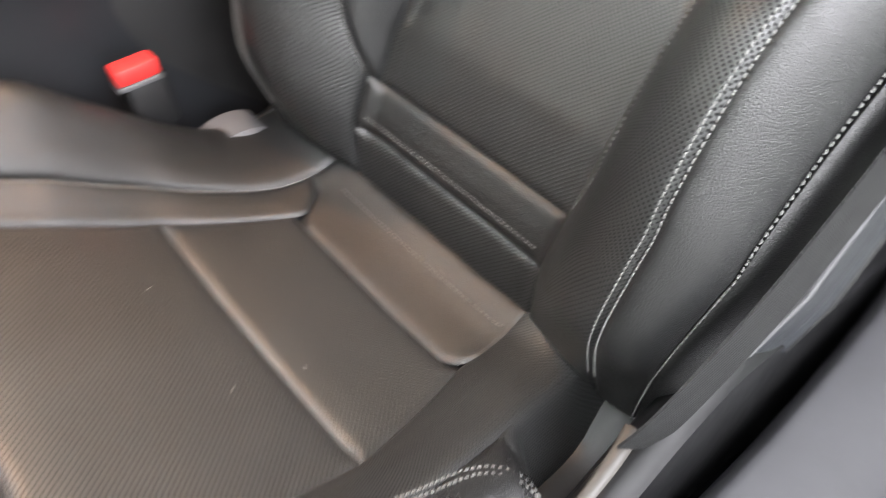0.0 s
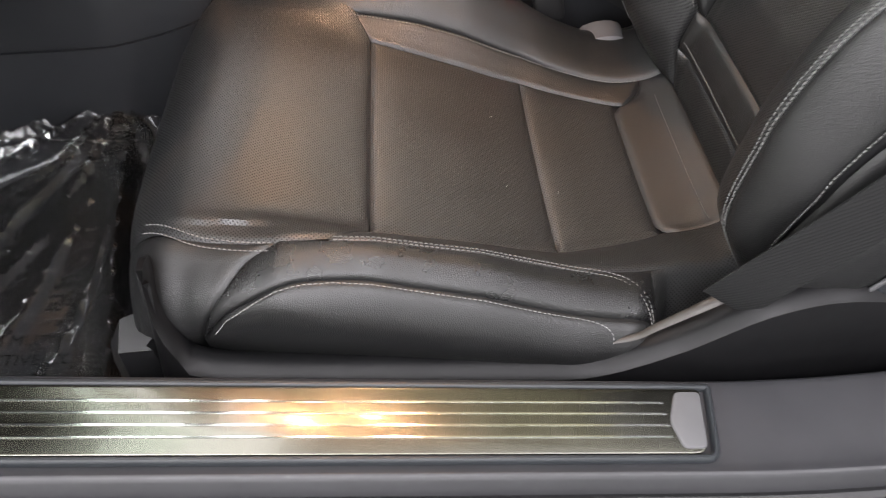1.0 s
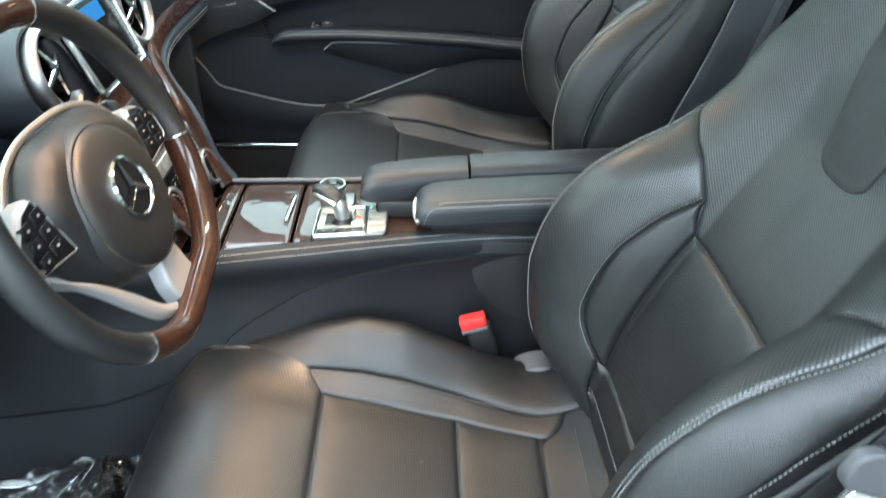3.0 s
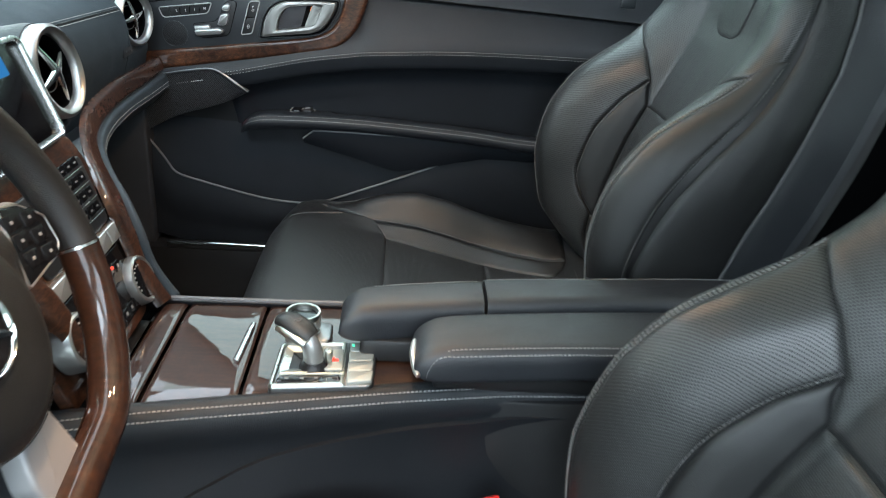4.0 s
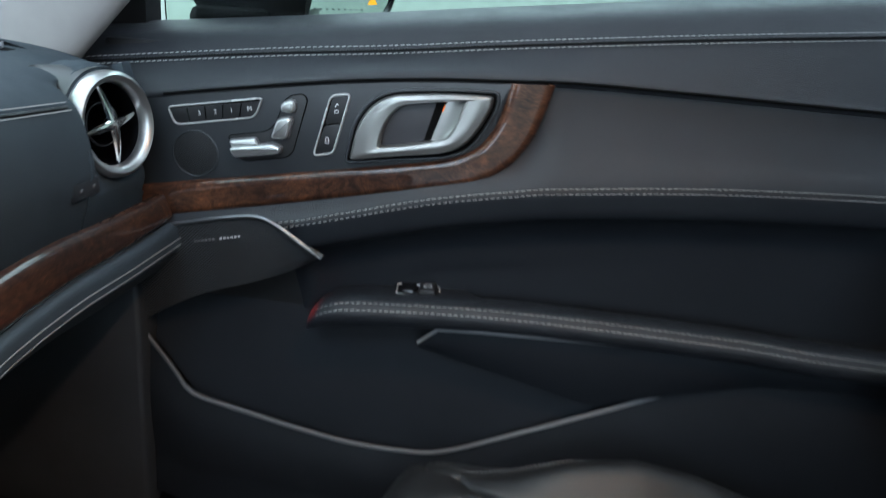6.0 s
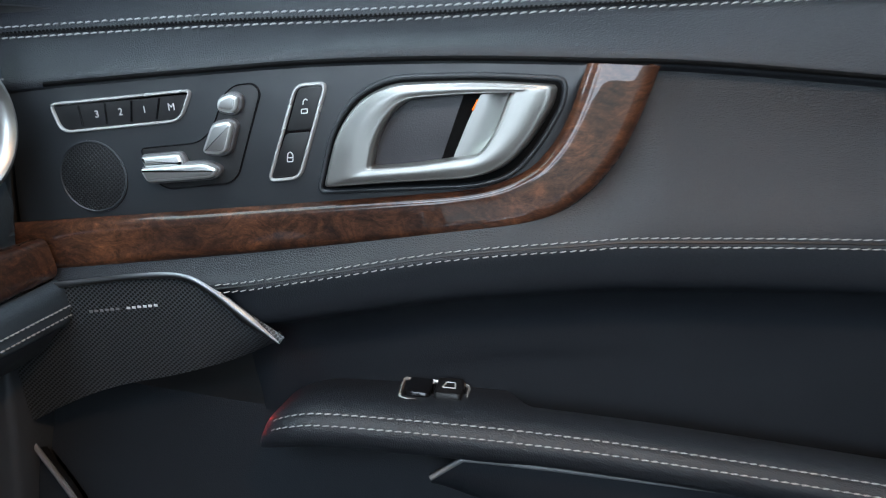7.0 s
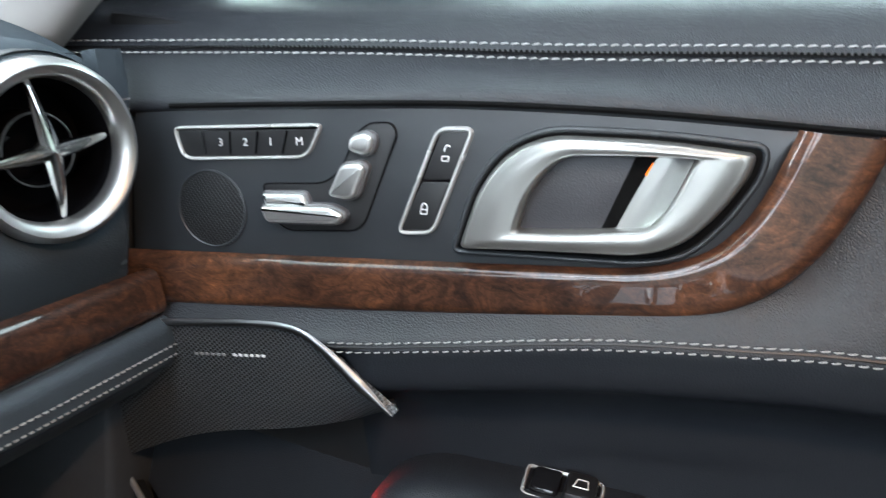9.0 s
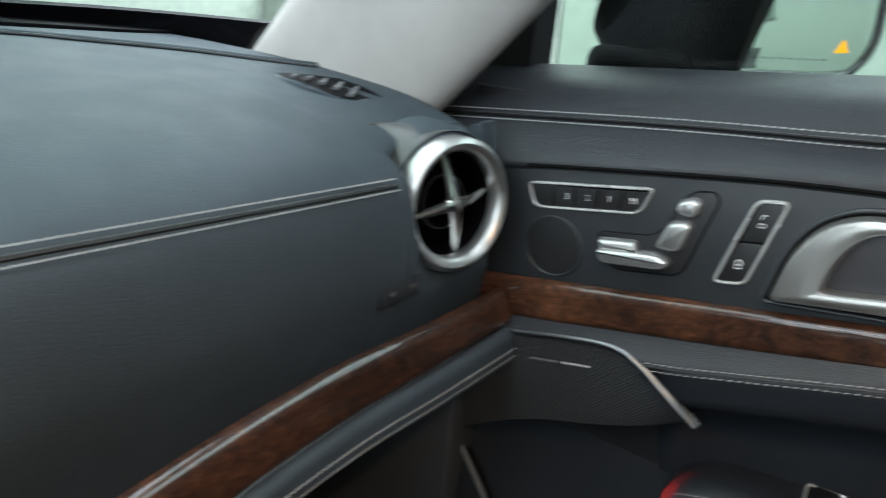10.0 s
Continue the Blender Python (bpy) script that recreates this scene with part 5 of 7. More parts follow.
def vent(place, axis, r, label, spin=0.2, deep=0.05):
    ax = unit(axis)
    k = thing("air_vent", tuple(place), label, "air vent", "round air vents")
    part("ring", lathe([(r * 0.93, -deep), (r, -0.014), (r * 1.0, 0.0), (r * 0.985, 0.006), (r * 0.91, 0.0095), (r * 0.83, 0.008), (r * 0.785, 0.004), (r * 0.77, -0.003), (r * 0.87, -0.006), (r * 0.87, -deep)], place, ax, 56), RINGSILVER, k, "satin silver ring")
    part("barrel", lathe([(r * 0.80, -0.03), (r * 0.785, -0.002), (r * 0.76, -0.004), (r * 0.74, -0.012), (r * 0.70, -0.034), (0.0, -0.036)], place, ax, 48), VOID, k, "black vent barrel")
    part("inner_ring", lathe([(r * 0.42, -0.030), (r * 0.42, -0.012), (r * 0.38, -0.011), (r * 0.37, -0.030)], place, ax, 40, ring=True), VOID, k)
    part("inner_trim", lathe([(r * 0.415, -0.0115), (r * 0.410, -0.0105), (r * 0.395, -0.0105), (r * 0.390, -0.0115)], place, ax, 40, ring=True), SMOKE, k)
    up = unit(np.array((0, 0, 1)) - ax * ax[2])
    side = np.cross(up, ax)
    for j in range(4):
        a = spin + j * math.pi / 2
        d = math.cos(a) * side + math.sin(a) * up
        ln = r * (0.76 if j % 2 else 0.73)
        pts = [place + d * ln * t + ax * (0.002 - 0.007 * t**1.5) for t in np.linspace(0, 1, 12)]
        part("vane_arm", tube(pts, np.linspace(0.0062, 0.0022, 12) * r / 0.055, 8, up=ax, flat=0.7), CHROME, k, "chrome cross arm")
    part("hub", lathe([(0.008 * r / 0.055, -0.004), (0.0075 * r / 0.055, 0.002), (0.004 * r / 0.055, 0.005), (0.0, 0.0055)], place, ax, 20), CHROME, k)
    return k


rows = [[(-0.4605 - 0.5 * max(y - 1.098, 0) - 0.5 * max(z - 0.715, 0) ** 1.2, y, z) for y in np.linspace(1.080, 1.107, 8)] for z in np.linspace(0.600, 0.740, 16)]
part("end_cheek", sheet(np.array(rows), 0.01, (1, 0, 0)), DASH, dash, "black leather cheek beside the end vent")
cheek_top = lambda y: min(0.691 - math.sqrt(max(0.0475**2 - (y - 1.036) ** 2, 0.0)), 0.672)
rows = []
for t in np.linspace(0, 1, 14):
    rows.append([])
    for y in np.linspace(0.978, 1.092, 30):
        z = 0.588 + (max(cheek_top(y), 0.645) - 0.588) * t
        sunk = 0.012 * min(max((y - 0.980) / 0.030, 0), 1) * min(max((z - 0.630) / 0.022, 0), 1)
        rows[-1].append((face_x(z) + 0.0008 - sunk, y, z))
part("end_cheek", sheet(np.array(rows), 0.01, (1, 0, 0)), DASH, dash, "black leather below the end vent")
part("vent_collar", lathe([(0.0475, -0.004), (0.0500, -0.0060), (0.0545, -0.012), (0.058, -0.026), (0.059, -0.045), (0.050, -0.045), (0.047, -0.015)], vec(-0.457, 1.036, 0.687), (0.945, -0.27, 0.09), 48, ring=True), DASH, dash, "black leather collar round the end vent")
for z in (0.7117, 0.7053):
    part("stitching", stitches([(-0.4595 - 0.5 * max(y - 1.098, 0), y, z) for y in np.linspace(1.078, 1.106, 8)], (1, 0, 0.1)), THREAD, dash)
part("end_block", block((-0.550, 1.060, 0.640), (0.13, 0.075, 0.14), 0.02), SOFT, dash)
vent(vec(-0.457, 1.036, 0.687), (0.945, -0.27, 0.09), 0.0495, "round dash vent with satin silver ring and cross arms")
vent(vec(-0.385, 0.525, 0.702), (0.97, -0.05, 0.22), 0.055, "round dash vent with satin silver ring beside the screen", 0.45)
vent(vec(-0.392, 0.247, 0.698), (0.97, 0.05, 0.22), 0.055, "round dash vent with satin silver ring beside the screen", 0.45)
# pod round the end vent
axv = unit((0.945, -0.27, 0.09))
ends = vec(-0.457, 1.036, 0.687) - axv * 0.006
tip = vec(-0.507, 0.997, 0.736)
u1 = unit(np.cross(axv, (0, 0, 1)))
u2 = np.cross(u1, axv)
loops = []
for t in np.linspace(0, 1, 14):
    r = 0.0510 * (1 - t) ** 0.85 + 0.0012
    c = ends + (tip - ends) * t - axv * 0.016 * math.sin(math.pi * t * 0.9)
    ringed = []
    for a in np.linspace(0, 2 * math.pi, 48, endpoint=False):
        p = c + r * (math.cos(a) * u1 + math.sin(a) * u2)
        deep_in = (p - ends) @ axv
        if np.linalg.norm(p - ends - axv * deep_in) < 0.0485:
            p = p - axv * max(deep_in + 0.042, 0)
        ringed.append(p)
    loops.append(ringed)
part("vent_pod", loft(loops, cap=False), plastic("pod_grey", (0.050, 0.054, 0.053), 0.40), dash, "dark satin grey pod round the vent")
for y0 in (0.525, 0.235):
    part("vent_pod", lathe([(0.050, -0.07), (0.056, -0.004), (0.060, -0.004), (0.062, -0.014), (0.062, -0.08), (0.05, -0.10)], vec(-0.39, y0, 0.697), unit((0.97, 0, 0.22)), 40), SOFT, dash, "black leather pod round the vent")
# screen between the vents
scr = thing("dash_screen", (-0.40, 0.38, 0.72), "dash screen with silver frame, mostly dark", "screen")
so = rpoly([(-0.078, 0.13), (0.085, 0.13), (0.09, 0.235), (-0.085, 0.235)], 0.008)
part("bezel", rim(inset(so, -0.005), lambda u, v, h: on_face(u, v, h + 0.004), 0.006, 0.005), SATIN, scr, "satin silver frame")
part("glass", plate(so, lambda u, v, h: on_face(u, v, h - 0.004), 0.006, 0.001), GLOSS, scr, "dark glass")
part("lit_picture", plate(rpoly([(-0.06, 0.205), (0.05, 0.205), (0.05, 0.228), (-0.06, 0.228)], 0.002), lambda u, v, h: on_face(u, v, h + 0.0015), 0.001, 0.0003), glow("screen_blue", (0.05, 0.25, 0.55), 0.7), scr, "blue lit picture band")
part("housing", block(on_face(0.002, 0.182, -0.05), (0.08, 0.20, 0.13), 0.01, np.array([FN, (0, 1, 0), FU])), SOFT, scr)

# two small switches and the defroster slot at the far end
sw = thing("dash_switch", (-0.446, 0.972, 0.638), "flat black dash switch with two small marks", "switch")
part("plate", block((face_x(0.640) - 0.0005, 0.972, 0.640), (0.0036, 0.044, 0.016), 0.0015), PANEL, sw)
for y0 in (0.962, 0.984):
    part("mark", block((face_x(0.640) + 0.0015, y0, 0.640), (0.001, 0.004, 0.003), 0.0003), GREYTRIM, sw)
slot = thing("defroster_vent", (-0.61, 1.06, 0.76), "black slotted defroster vent in the dash top", "air vent")
so = rpoly([(-0.630, 1.030), (-0.623, 1.046), (-0.602, 1.057), (-0.570, 1.064), (-0.543, 1.066), (-0.541, 1.048), (-0.556, 1.018), (-0.580, 1.011), (-0.606, 1.014)], [0.002, 0.01, 0.02, 0.02, 0.002, 0.01, 0.012, 0.02, 0.02], 5)
dz = lambda u: float(np.interp(u, [-0.64, -0.59, -0.57, -0.55, -0.54], [0.7556, 0.7552, 0.7520, 0.7462, 0.7425]))
slot_face = lambda u, v, h: (u, v, dz(u) + h)
part("slot", plate(so, slot_face, 0.0015, 0.0004), VOID, slot, "black slot")
part("slot_rim", rim(inset(so, -0.002), slot_face, 0.0022, 0.0014), DASH, slot)
ds = even([(-1.00, 0.10, 0.765), (-0.93, 0.78, 0.765), (-0.835, 0.921, 0.7645), (-0.788, 0.965, 0.7638), (-0.73, 1.022, 0.7622), (-0.681, 1.058, 0.760), (-0.645, 1.095, 0.7575)], 60)
part("deck_seam", tube(ds, 0.0016, 6), BLACK, dash, "black seam along the dash top")
part("deck_roll", tube(ds + vec(-0.008, 0.006, 0.0), 0.0042, 10, flat=0.7), DASH, dash, "leather roll before the windscreen")
ws_slot = thing("windscreen_vent", (-0.95, 0.7, 0.763), "black slotted vent along the windscreen base", "air vent")
part("slot", plate(rpoly([(-1.010, 0.25), (-0.990, 0.95), (-0.950, 1.05), (-0.850, 1.105), (-0.862, 1.050), (-0.920, 0.955), (-0.950, 0.85), (-0.965, 0.25)], 0.012, 5), lambda u, v, h: (u, v, 0.7635 + h), 0.0025, 0.0006), VOID, ws_slot, "black slot")
for t in np.linspace(0.16, 0.84, 5):
    p, q = vec(-0.612, 1.014) * (1 - t) + vec(-0.541, 1.030) * t, vec(-0.634, 1.040) * (1 - t) + vec(-0.560, 1.066) * t
    p, q = p + (q - p) * 0.12, q - (q - p) * 0.12
    part("slat", tube([(p[0], p[1], dz(p[0]) + 0.0025), (q[0], q[1], dz(q[0]) + 0.0015)], [0.0026, 0.0012], 6, flat=0.5), GREYTRIM, slot)

# ---- steering wheel ----
WC = vec(-0.284, 0.037, 0.631)
th, ps = radians(23), radians(4)
WN = vec(math.cos(th) * math.cos(ps), -math.cos(th) * math.sin(ps), math.sin(th))
WR = vec(math.sin(ps), math.cos(ps), 0)
WU = np.cross(WN, WR) * np.sign(np.cross(WN, WR)[2])


def on_wheel(u, v, h=0.0):
    return WC + u * WR + v * WU + h * WN


SPOKE = metal("spoke_silver", (0.30, 0.30, 0.305), 0.34)
SPOKE.node_tree.nodes["Principled BSDF"].inputs["Metallic"].default_value = 0.35
wheel = thing("steering_wheel", tuple(WC), "flat-bottomed steering wheel in black leather and walnut with silver spokes", "steering wheel")


def rim_at(deg):
    a = radians(deg)
    r = 0.176
    dv = -math.sin(a - radians(12))
    if dv > 0:
        r = min(r, 0.164 / max(dv, 1e-6)) if dv > 0.82 else r
    return on_wheel(r * math.cos(a), 0.016 + r * math.sin(a), 0.022)


def rim_piece(name, a0, a1, mat, label, r=0.0155):
    pts = np.array([rim_at(d) for d in np.arange(a0, a1 + 0.1, 2.0)])
    for _ in range(4):
        pts[1:-1] = (pts[:-2] + 2 * pts[1:-1] + pts[2:]) / 4
    part(name, tube(pts, r, 18, up=WN, flat=1.12), mat, wheel, label)


rim_piece("rim_walnut", -126, -8, PLAINWOOD, "glossy walnut rim section", 0.0158)
rim_piece("rim_leather", -9, 76, LEATHER, "black leather rim section")
rim_piece("rim_walnut", 75, 158, PLAINWOOD, "glossy walnut rim section", 0.0158)
rim_piece("rim_leather", 157, 235, LEATHER, "black leather rim section")
for a in (-8.5, 75.5, 157.5, -125.5):
    p, q = rim_at(a - 0.4), rim_at(a + 0.4)
    part("rim_joint", tube([p, q], 0.0162, 18, up=WN, flat=1.12), SATIN, wheel)
hub = rpoly([(-0.120, 0.034), (-0.098, -0.020), (-0.055, -0.086), (0.055, -0.086), (0.098, -0.020), (0.120, 0.034), (0.070, 0.086), (-0.070, 0.086)], 0.034, 8)
part("airbag_cover", plate(hub, lambda u, v, h: on_wheel(u, v, h - 0.012), 0.045, 0.034, 10), LEATHER, wheel, "black leather airbag cover")
part("cover_dome", lathe([(0.083, 0.000), (0.082, 0.024), (0.077, 0.036), (0.066, 0.0425), (0.040, 0.0455), (0.0, 0.046)], on_wheel(0, -0.006), WN, 48), LEATHER, wheel, "round raised centre of the cover")
tb = [on_wheel(0.0770 * math.cos(a), -0.006 + 0.0770 * math.sin(a), 0.0368) for a in np.linspace(0.9, 5.4, 120)]
part("stitching", stitches(tb, WN, 0.004), BLACK, wheel)
badge = part("badge", lathe([(0.0330, 0.040), (0.0330, 0.0475), (0.0305, 0.0495), (0.0285, 0.0475), (0.0280, 0.044)], on_wheel(0, 0), WN, 48), CHROME, wheel, "round chrome badge")
part("badge_ground", lathe([(0.0285, 0.040), (0.0285, 0.0465), (0.0, 0.0472)], on_wheel(0, 0), WN, 40), GLOSS, badge)
for a in (90, 210, 330):
    c, s = math.cos(radians(a)), math.sin(radians(a))
    part("badge_arm", tube([on_wheel(0.029 * c * t, 0.029 * s * t, 0.0485) for t in np.linspace(0, 1, 6)], np.linspace(0.0058, 0.0012, 6), 4, up=WN, flat=0.5), CHROME, badge)
arch = even([(-0.126, 0.010), (-0.122, 0.040), (-0.098, 0.068), (-0.07, 0.083), (-0.03, 0.091), (0.03, 0.091), (0.07, 0.083), (0.098, 0.068), (0.122, 0.040), (0.126, 0.010)], 60)
part("cover_frame", tube([on_wheel(u, v, 0.000) for u, v in arch], 0.0042, 12, up=WN, flat=0.8), SILVER, wheel, "satin silver frame round the cover")
for sd in (-1, 1):
    fl = lambda pts: [(u * sd, v) for u, v in pts]
    arm = rpoly(fl([(0.106, 0.056), (0.132, 0.051), (0.158, 0.031), (0.158, 0.002), (0.145, -0.007), (0.090, -0.013), (0.096, 0.020)]), 0.004, 6)
    sp = part("spoke", plate(arm, lambda u, v, h: on_wheel(u, v, h - 0.004), 0.026, 0.006, 5), SPOKE, wheel, "satin silver spoke")
    field = rpoly(fl([(0.108, 0.051), (0.130, 0.046), (0.152, 0.028), (0.152, 0.004), (0.142, -0.003), (0.095, -0.009), (0.101, 0.020)]), 0.003, 5)
    pod = part("button_pod", plate(field, lambda u, v, h: on_wheel(u, v, h + 0.020), 0.004, 0.0015), GLOSS, sp, "black button field")
    part("pod_frame", rim(inset(field, -0.0022), lambda u, v, h: on_wheel(u, v, h + 0.0205), 0.0034, 0.0040), SILVER, sp, "silver frame of the button field")
    for r in range(3):
        for c in range(2):
            bu, bv = 0.112 + 0.022 * c + 0.001 * r, 0.038 - 0.0155 * r - 0.004 * c
            part("key", plate(rpoly(fl([(bu - 0.009, bv - 0.0062), (bu + 0.010, bv - 0.0072), (bu + 0.009, bv + 0.0058), (bu - 0.008, bv + 0.0070)]), 0.002, 3), lambda u, v, h: on_wheel(u, v, h + 0.0235), 0.0016, 0.0006), GLOSS, pod)
            part("key_mark", block(on_wheel(bu * sd, bv, 0.0252), (0.0034, 0.0026, 0.0005), 0.0002, np.array([WR, WU, WN])), PRINT, pod)
top_e = even([(-0.150, -0.008), (-0.141, -0.015), (-0.101, -0.045), (-0.062, -0.084), (-0.028, -0.124), (0.010, -0.144)], 30)
low_e = even([(-0.152, -0.012), (-0.139, -0.023), (-0.108, -0.058), (-0.078, -0.098), (-0.048, -0.131), (0.000, -0.153)], 30)
rows = []
for a, b in zip(top_e, low_e):
    rows.append([on_wheel(a[0] + (b[0] - a[0]) * t, a[1] + (b[1] - a[1]) * t, 0.016 + 0.006 * abs(a[0]) / 0.15 + 0.005 * math.sin(math.pi * t)) for t in np.linspace(0, 1, 10)])
part("lower_spoke", sheet(np.array(rows), 0.008, WN), SPOKE, wheel, "broad satin silver lower spoke")
leg = rpoly([(0.010, -0.066), (0.044, -0.066), (0.055, -0.130), (0.044, -0.152), (0.000, -0.152), (-0.004, -0.118)], 0.005, 5)
part("centre_spoke", plate(leg, lambda u, v, h: on_wheel(u, v, h + 0.004), 0.018, 0.005), SPOKE, wheel, "satin silver centre spoke")
part("hub_back", lathe([(0.06, -0.07), (0.075, -0.03), (0.08, -0.01)], WC, WN, 30), BLACK, wheel)
# shift paddles behind the rim
for sd in (-1, 1):
    po = rpoly([(0.149 * sd, 0.064), (0.170 * sd, 0.055), (0.172 * sd, 0.024), (0.167 * sd, 0.002), (0.155 * sd, 0.004), (0.155 * sd, 0.034)], 0.004, 4)
    part("shift_paddle", plate(po, lambda u, v, h: on_wheel(u, v, h - 0.022), 0.005, 0.002), SMOKE, wheel, "satin silver shift paddle")
stalk = thing("column_stalk", (-0.40, -0.03, 0.56), "black column stalk with grey round twist end and dial marks", "stalk")
st = even([(-0.44, 0.04, 0.545), (-0.40, -0.045, 0.566), (-0.357, -0.122, 0.584)], 12)
part("arm", tube(st, 0.010, 14), BLACK, stalk)
kx = unit((0.43, -0.77, 0.30))
kp = vec(-0.357, -0.122, 0.584)
part("twist_ring", lathe([(0.0110, -0.016), (0.0150, -0.012), (0.0152, 0.0), (0.0140, 0.003), (0.011, 0.004)], kp, kx, 30), BLACK, stalk, "black twist ring with marks")
part("end_knob", lathe([(0.0100, 0.002), (0.0112, 0.006), (0.0112, 0.013), (0.0095, 0.0165), (0.0, 0.0175)], kp - vec(0, 0, 0.002), kx, 28), plastic("stalk_grey", (0.03, 0.03, 0.032), 0.5), stalk, "grey round end knob")
k1 = unit(np.cross(kx, (0, 0, 1)))
k2 = np.cross(k1, kx)
for a in np.linspace(0.5, math.pi - 0.5, 5):
    part("dial_mark", block(kp + kx * 0.0032 + 0.0130 * (math.cos(a) * k1 + math.sin(a) * k2), (0.0012, 0.0024, 0.0008), 0.0003, np.array([math.cos(a + 1.57) * k1 + math.sin(a + 1.57) * k2, math.cos(a) * k1 + math.sin(a) * k2, kx])), WHITE, stalk)


# ---- passenger door ----
door = thing("passenger_door", (0.0, 1.14, 0.22), "closed car door lined in black leather with walnut and chrome trim", "car door")
pad_z = along([(-0.56, 0.688), (-0.458, 0.707), (-0.365, 0.721), (-0.263, 0.735), (-0.173, 0.743), (-0.088, 0.747), (0.0, 0.749), (0.234, 0.743), (0.463, 0.736), (0.75, 0.726)])
roll_z = along([(-0.56, 0.733), (-0.344, 0.757), (-0.21, 0.769), (-0.055, 0.785), (0.223, 0.810), (0.75, 0.850)])
sill_z = along([(-0.62, 0.766), (-0.494, 0.777), (-0.278, 0.798), (-0.05, 0.822), (0.255, 0.852), (0.75, 0.892)])
waist_z = along([(-0.44, 0.568), (-0.318, 0.586), (-0.253, 0.601), (-0.165, 0.623), (-0.086, 0.637), (-0.027, 0.645), (0.152, 0.658), (0.403, 0.663), (0.75, 0.660)])
arm_z = along([(-0.29, 0.505), (-0.263, 0.511), (-0.217, 0.516), (-0.067, 0.519), (0.15, 0.510), (0.313, 0.498), (0.75, 0.485)])
XD = np.linspace(-0.545, 0.75, 110)
rows = []
for x in XD:
    s, r, p = float(sill_z(x)), float(roll_z(x)), float(pad_z(x))
    rows.append(curve([(x, 1.245, s - 0.012), (x, 1.232, s), (x, 1.200, s - 0.003), (x, 1.165, s - 0.012), (x, 1.146, r + 0.006), (x, 1.137, r - 0.006), (x, 1.1255, (r + p) / 2), (x, 1.1150, p + 0.0065), (x, 1.1125, p + 0.001), (x, 1.1145, p - 0.004), (x, 1.125, p - 0.0065), (x, 1.133, p - 0.007)], 46))
part("upper_pad", sheet(np.array(rows), 0.01, (0, -1, 0.5)), DOORHIDE, door, "black grained leather pad under the window")
for d, z in ((-0.0004, 0.0020), (-0.0042, -0.0056)):
    part("stitching", stitches([(x, 1.1402 + d, roll_z(x) + z) for x in XD], (0, -0.85, 0.5), 0.0060, (0.0047, 0.0009, 0.0008), 0.001, 0.16), THREAD, door, "pale grey contrast stitching")
part("pad_seam", tube([(x, 1.1378, roll_z(x) - 0.0018) for x in XD], 0.0013, 6), BLACK, door)
part("seam_cord", stitches([(x, 1.1370, roll_z(x) - 0.0018) for x in XD], (0, -0.85, 0.5), 0.0030, (0.0020, 0.0012, 0.0010), 0.0006), VEIL, door, "black cord in the seam")
# leather below the pad, down to the waist seam
XL = np.linspace(-0.46, 0.75, 100)
rows = []
for x in XL:
    p, w = float(pad_z(x)), float(waist_z(x))
    f = 0.009 * min(max((-0.045 - x) / 0.025, 0), 1)
    g = 0.022 * min(max((-0.298 - x) / 0.03, 0), 1)
    rows.append(curve([(x, 1.124, p + 0.004), (x, 1.119 + f, p * 0.7 + w * 0.3), (x, 1.110 + f, p * 0.35 + w * 0.65), (x, 1.101 + 0.5 * f, w + 0.012), (x, 1.098, w), (x, 1.0985 + g, w - 0.012), (x, 1.104 + g, w - 0.030), (x, 1.121 + g, w - 0.040), (x, 1.138 + g, w - 0.06), (x, 1.144 + g, w - 0.085), (x, 1.147 + g, min(0.535, w - 0.10)), (x, 1.149 + g, min(0.49, w - 0.115))], 60))
rows = np.array(rows)
part("middle_leather", sheet(rows[:, :24], 0.008, (0, -1, 0)), DOORHIDE, door, "black grained leather field")
part("recess_leather", sheet(rows[:, 23:], 0.008, (0, -1, 0)), SMOOTH, door, "smooth black leather recess below the seam")
XS = np.linspace(-0.318, 0.75, 150)
for z in (0.0016, -0.0040):
    part("stitching", stitches([(x, 1.0985, waist_z(x) + z) for x in XS], (0, -1, 0), 0.0060, (0.0047, 0.0008, 0.0008), 0.0012, 0.12), THREAD, door, "pale grey contrast stitching")
part("waist_seam", tube([(x, 1.0984, waist_z(x) - 0.0012) for x in XS], 0.0010, 6), BLACK, door)

# control panel and walnut frame
WT = even([(-0.472, 0.613), (-0.329, 0.635), (-0.2, 0.655), (-0.150, 0.664), (-0.122, 0.676), (-0.107, 0.692), (-0.097, 0.713), (-0.0890, 0.7447)], 80)
WB = even([(-0.455, 0.579), (-0.327, 0.602), (-0.197, 0.626), (-0.125, 0.641), (-0.092, 0.656), (-0.068, 0.683), (-0.055, 0.714), (-0.0465, 0.7455)], 80)
rows = [[(a[0] + (b[0] - a[0]) * t, 1.112 - 0.0070 * (1 - (2 * t - 1) ** 8) + 0.10 * max(a[0] + 0.12, 0) * 0.4, a[1] + (b[1] - a[1]) * t) for t in warp(18, 0.75)] for a, b in zip(WT, WB)]
part("walnut_trim", sheet(np.array(rows), 0.008, (0, -1, 0)), WOOD, door, "glossy burl walnut trim")
xs = np.linspace(-0.466, -0.0865, 70)
wt = lambda x: np.interp(x, WT[:, 0], WT[:, 1])
rows = []
for x in xs:
    lo_z, hi_z = float(wt(x)) - 0.002, float(pad_z(x)) - 0.001
    rows.append([(x, 1.1145 - 0.0016 * math.sin(math.pi * min(max(t, 0), 1)), lo_z + (hi_z - lo_z) * t) for t in np.linspace(0, 1, 16)])
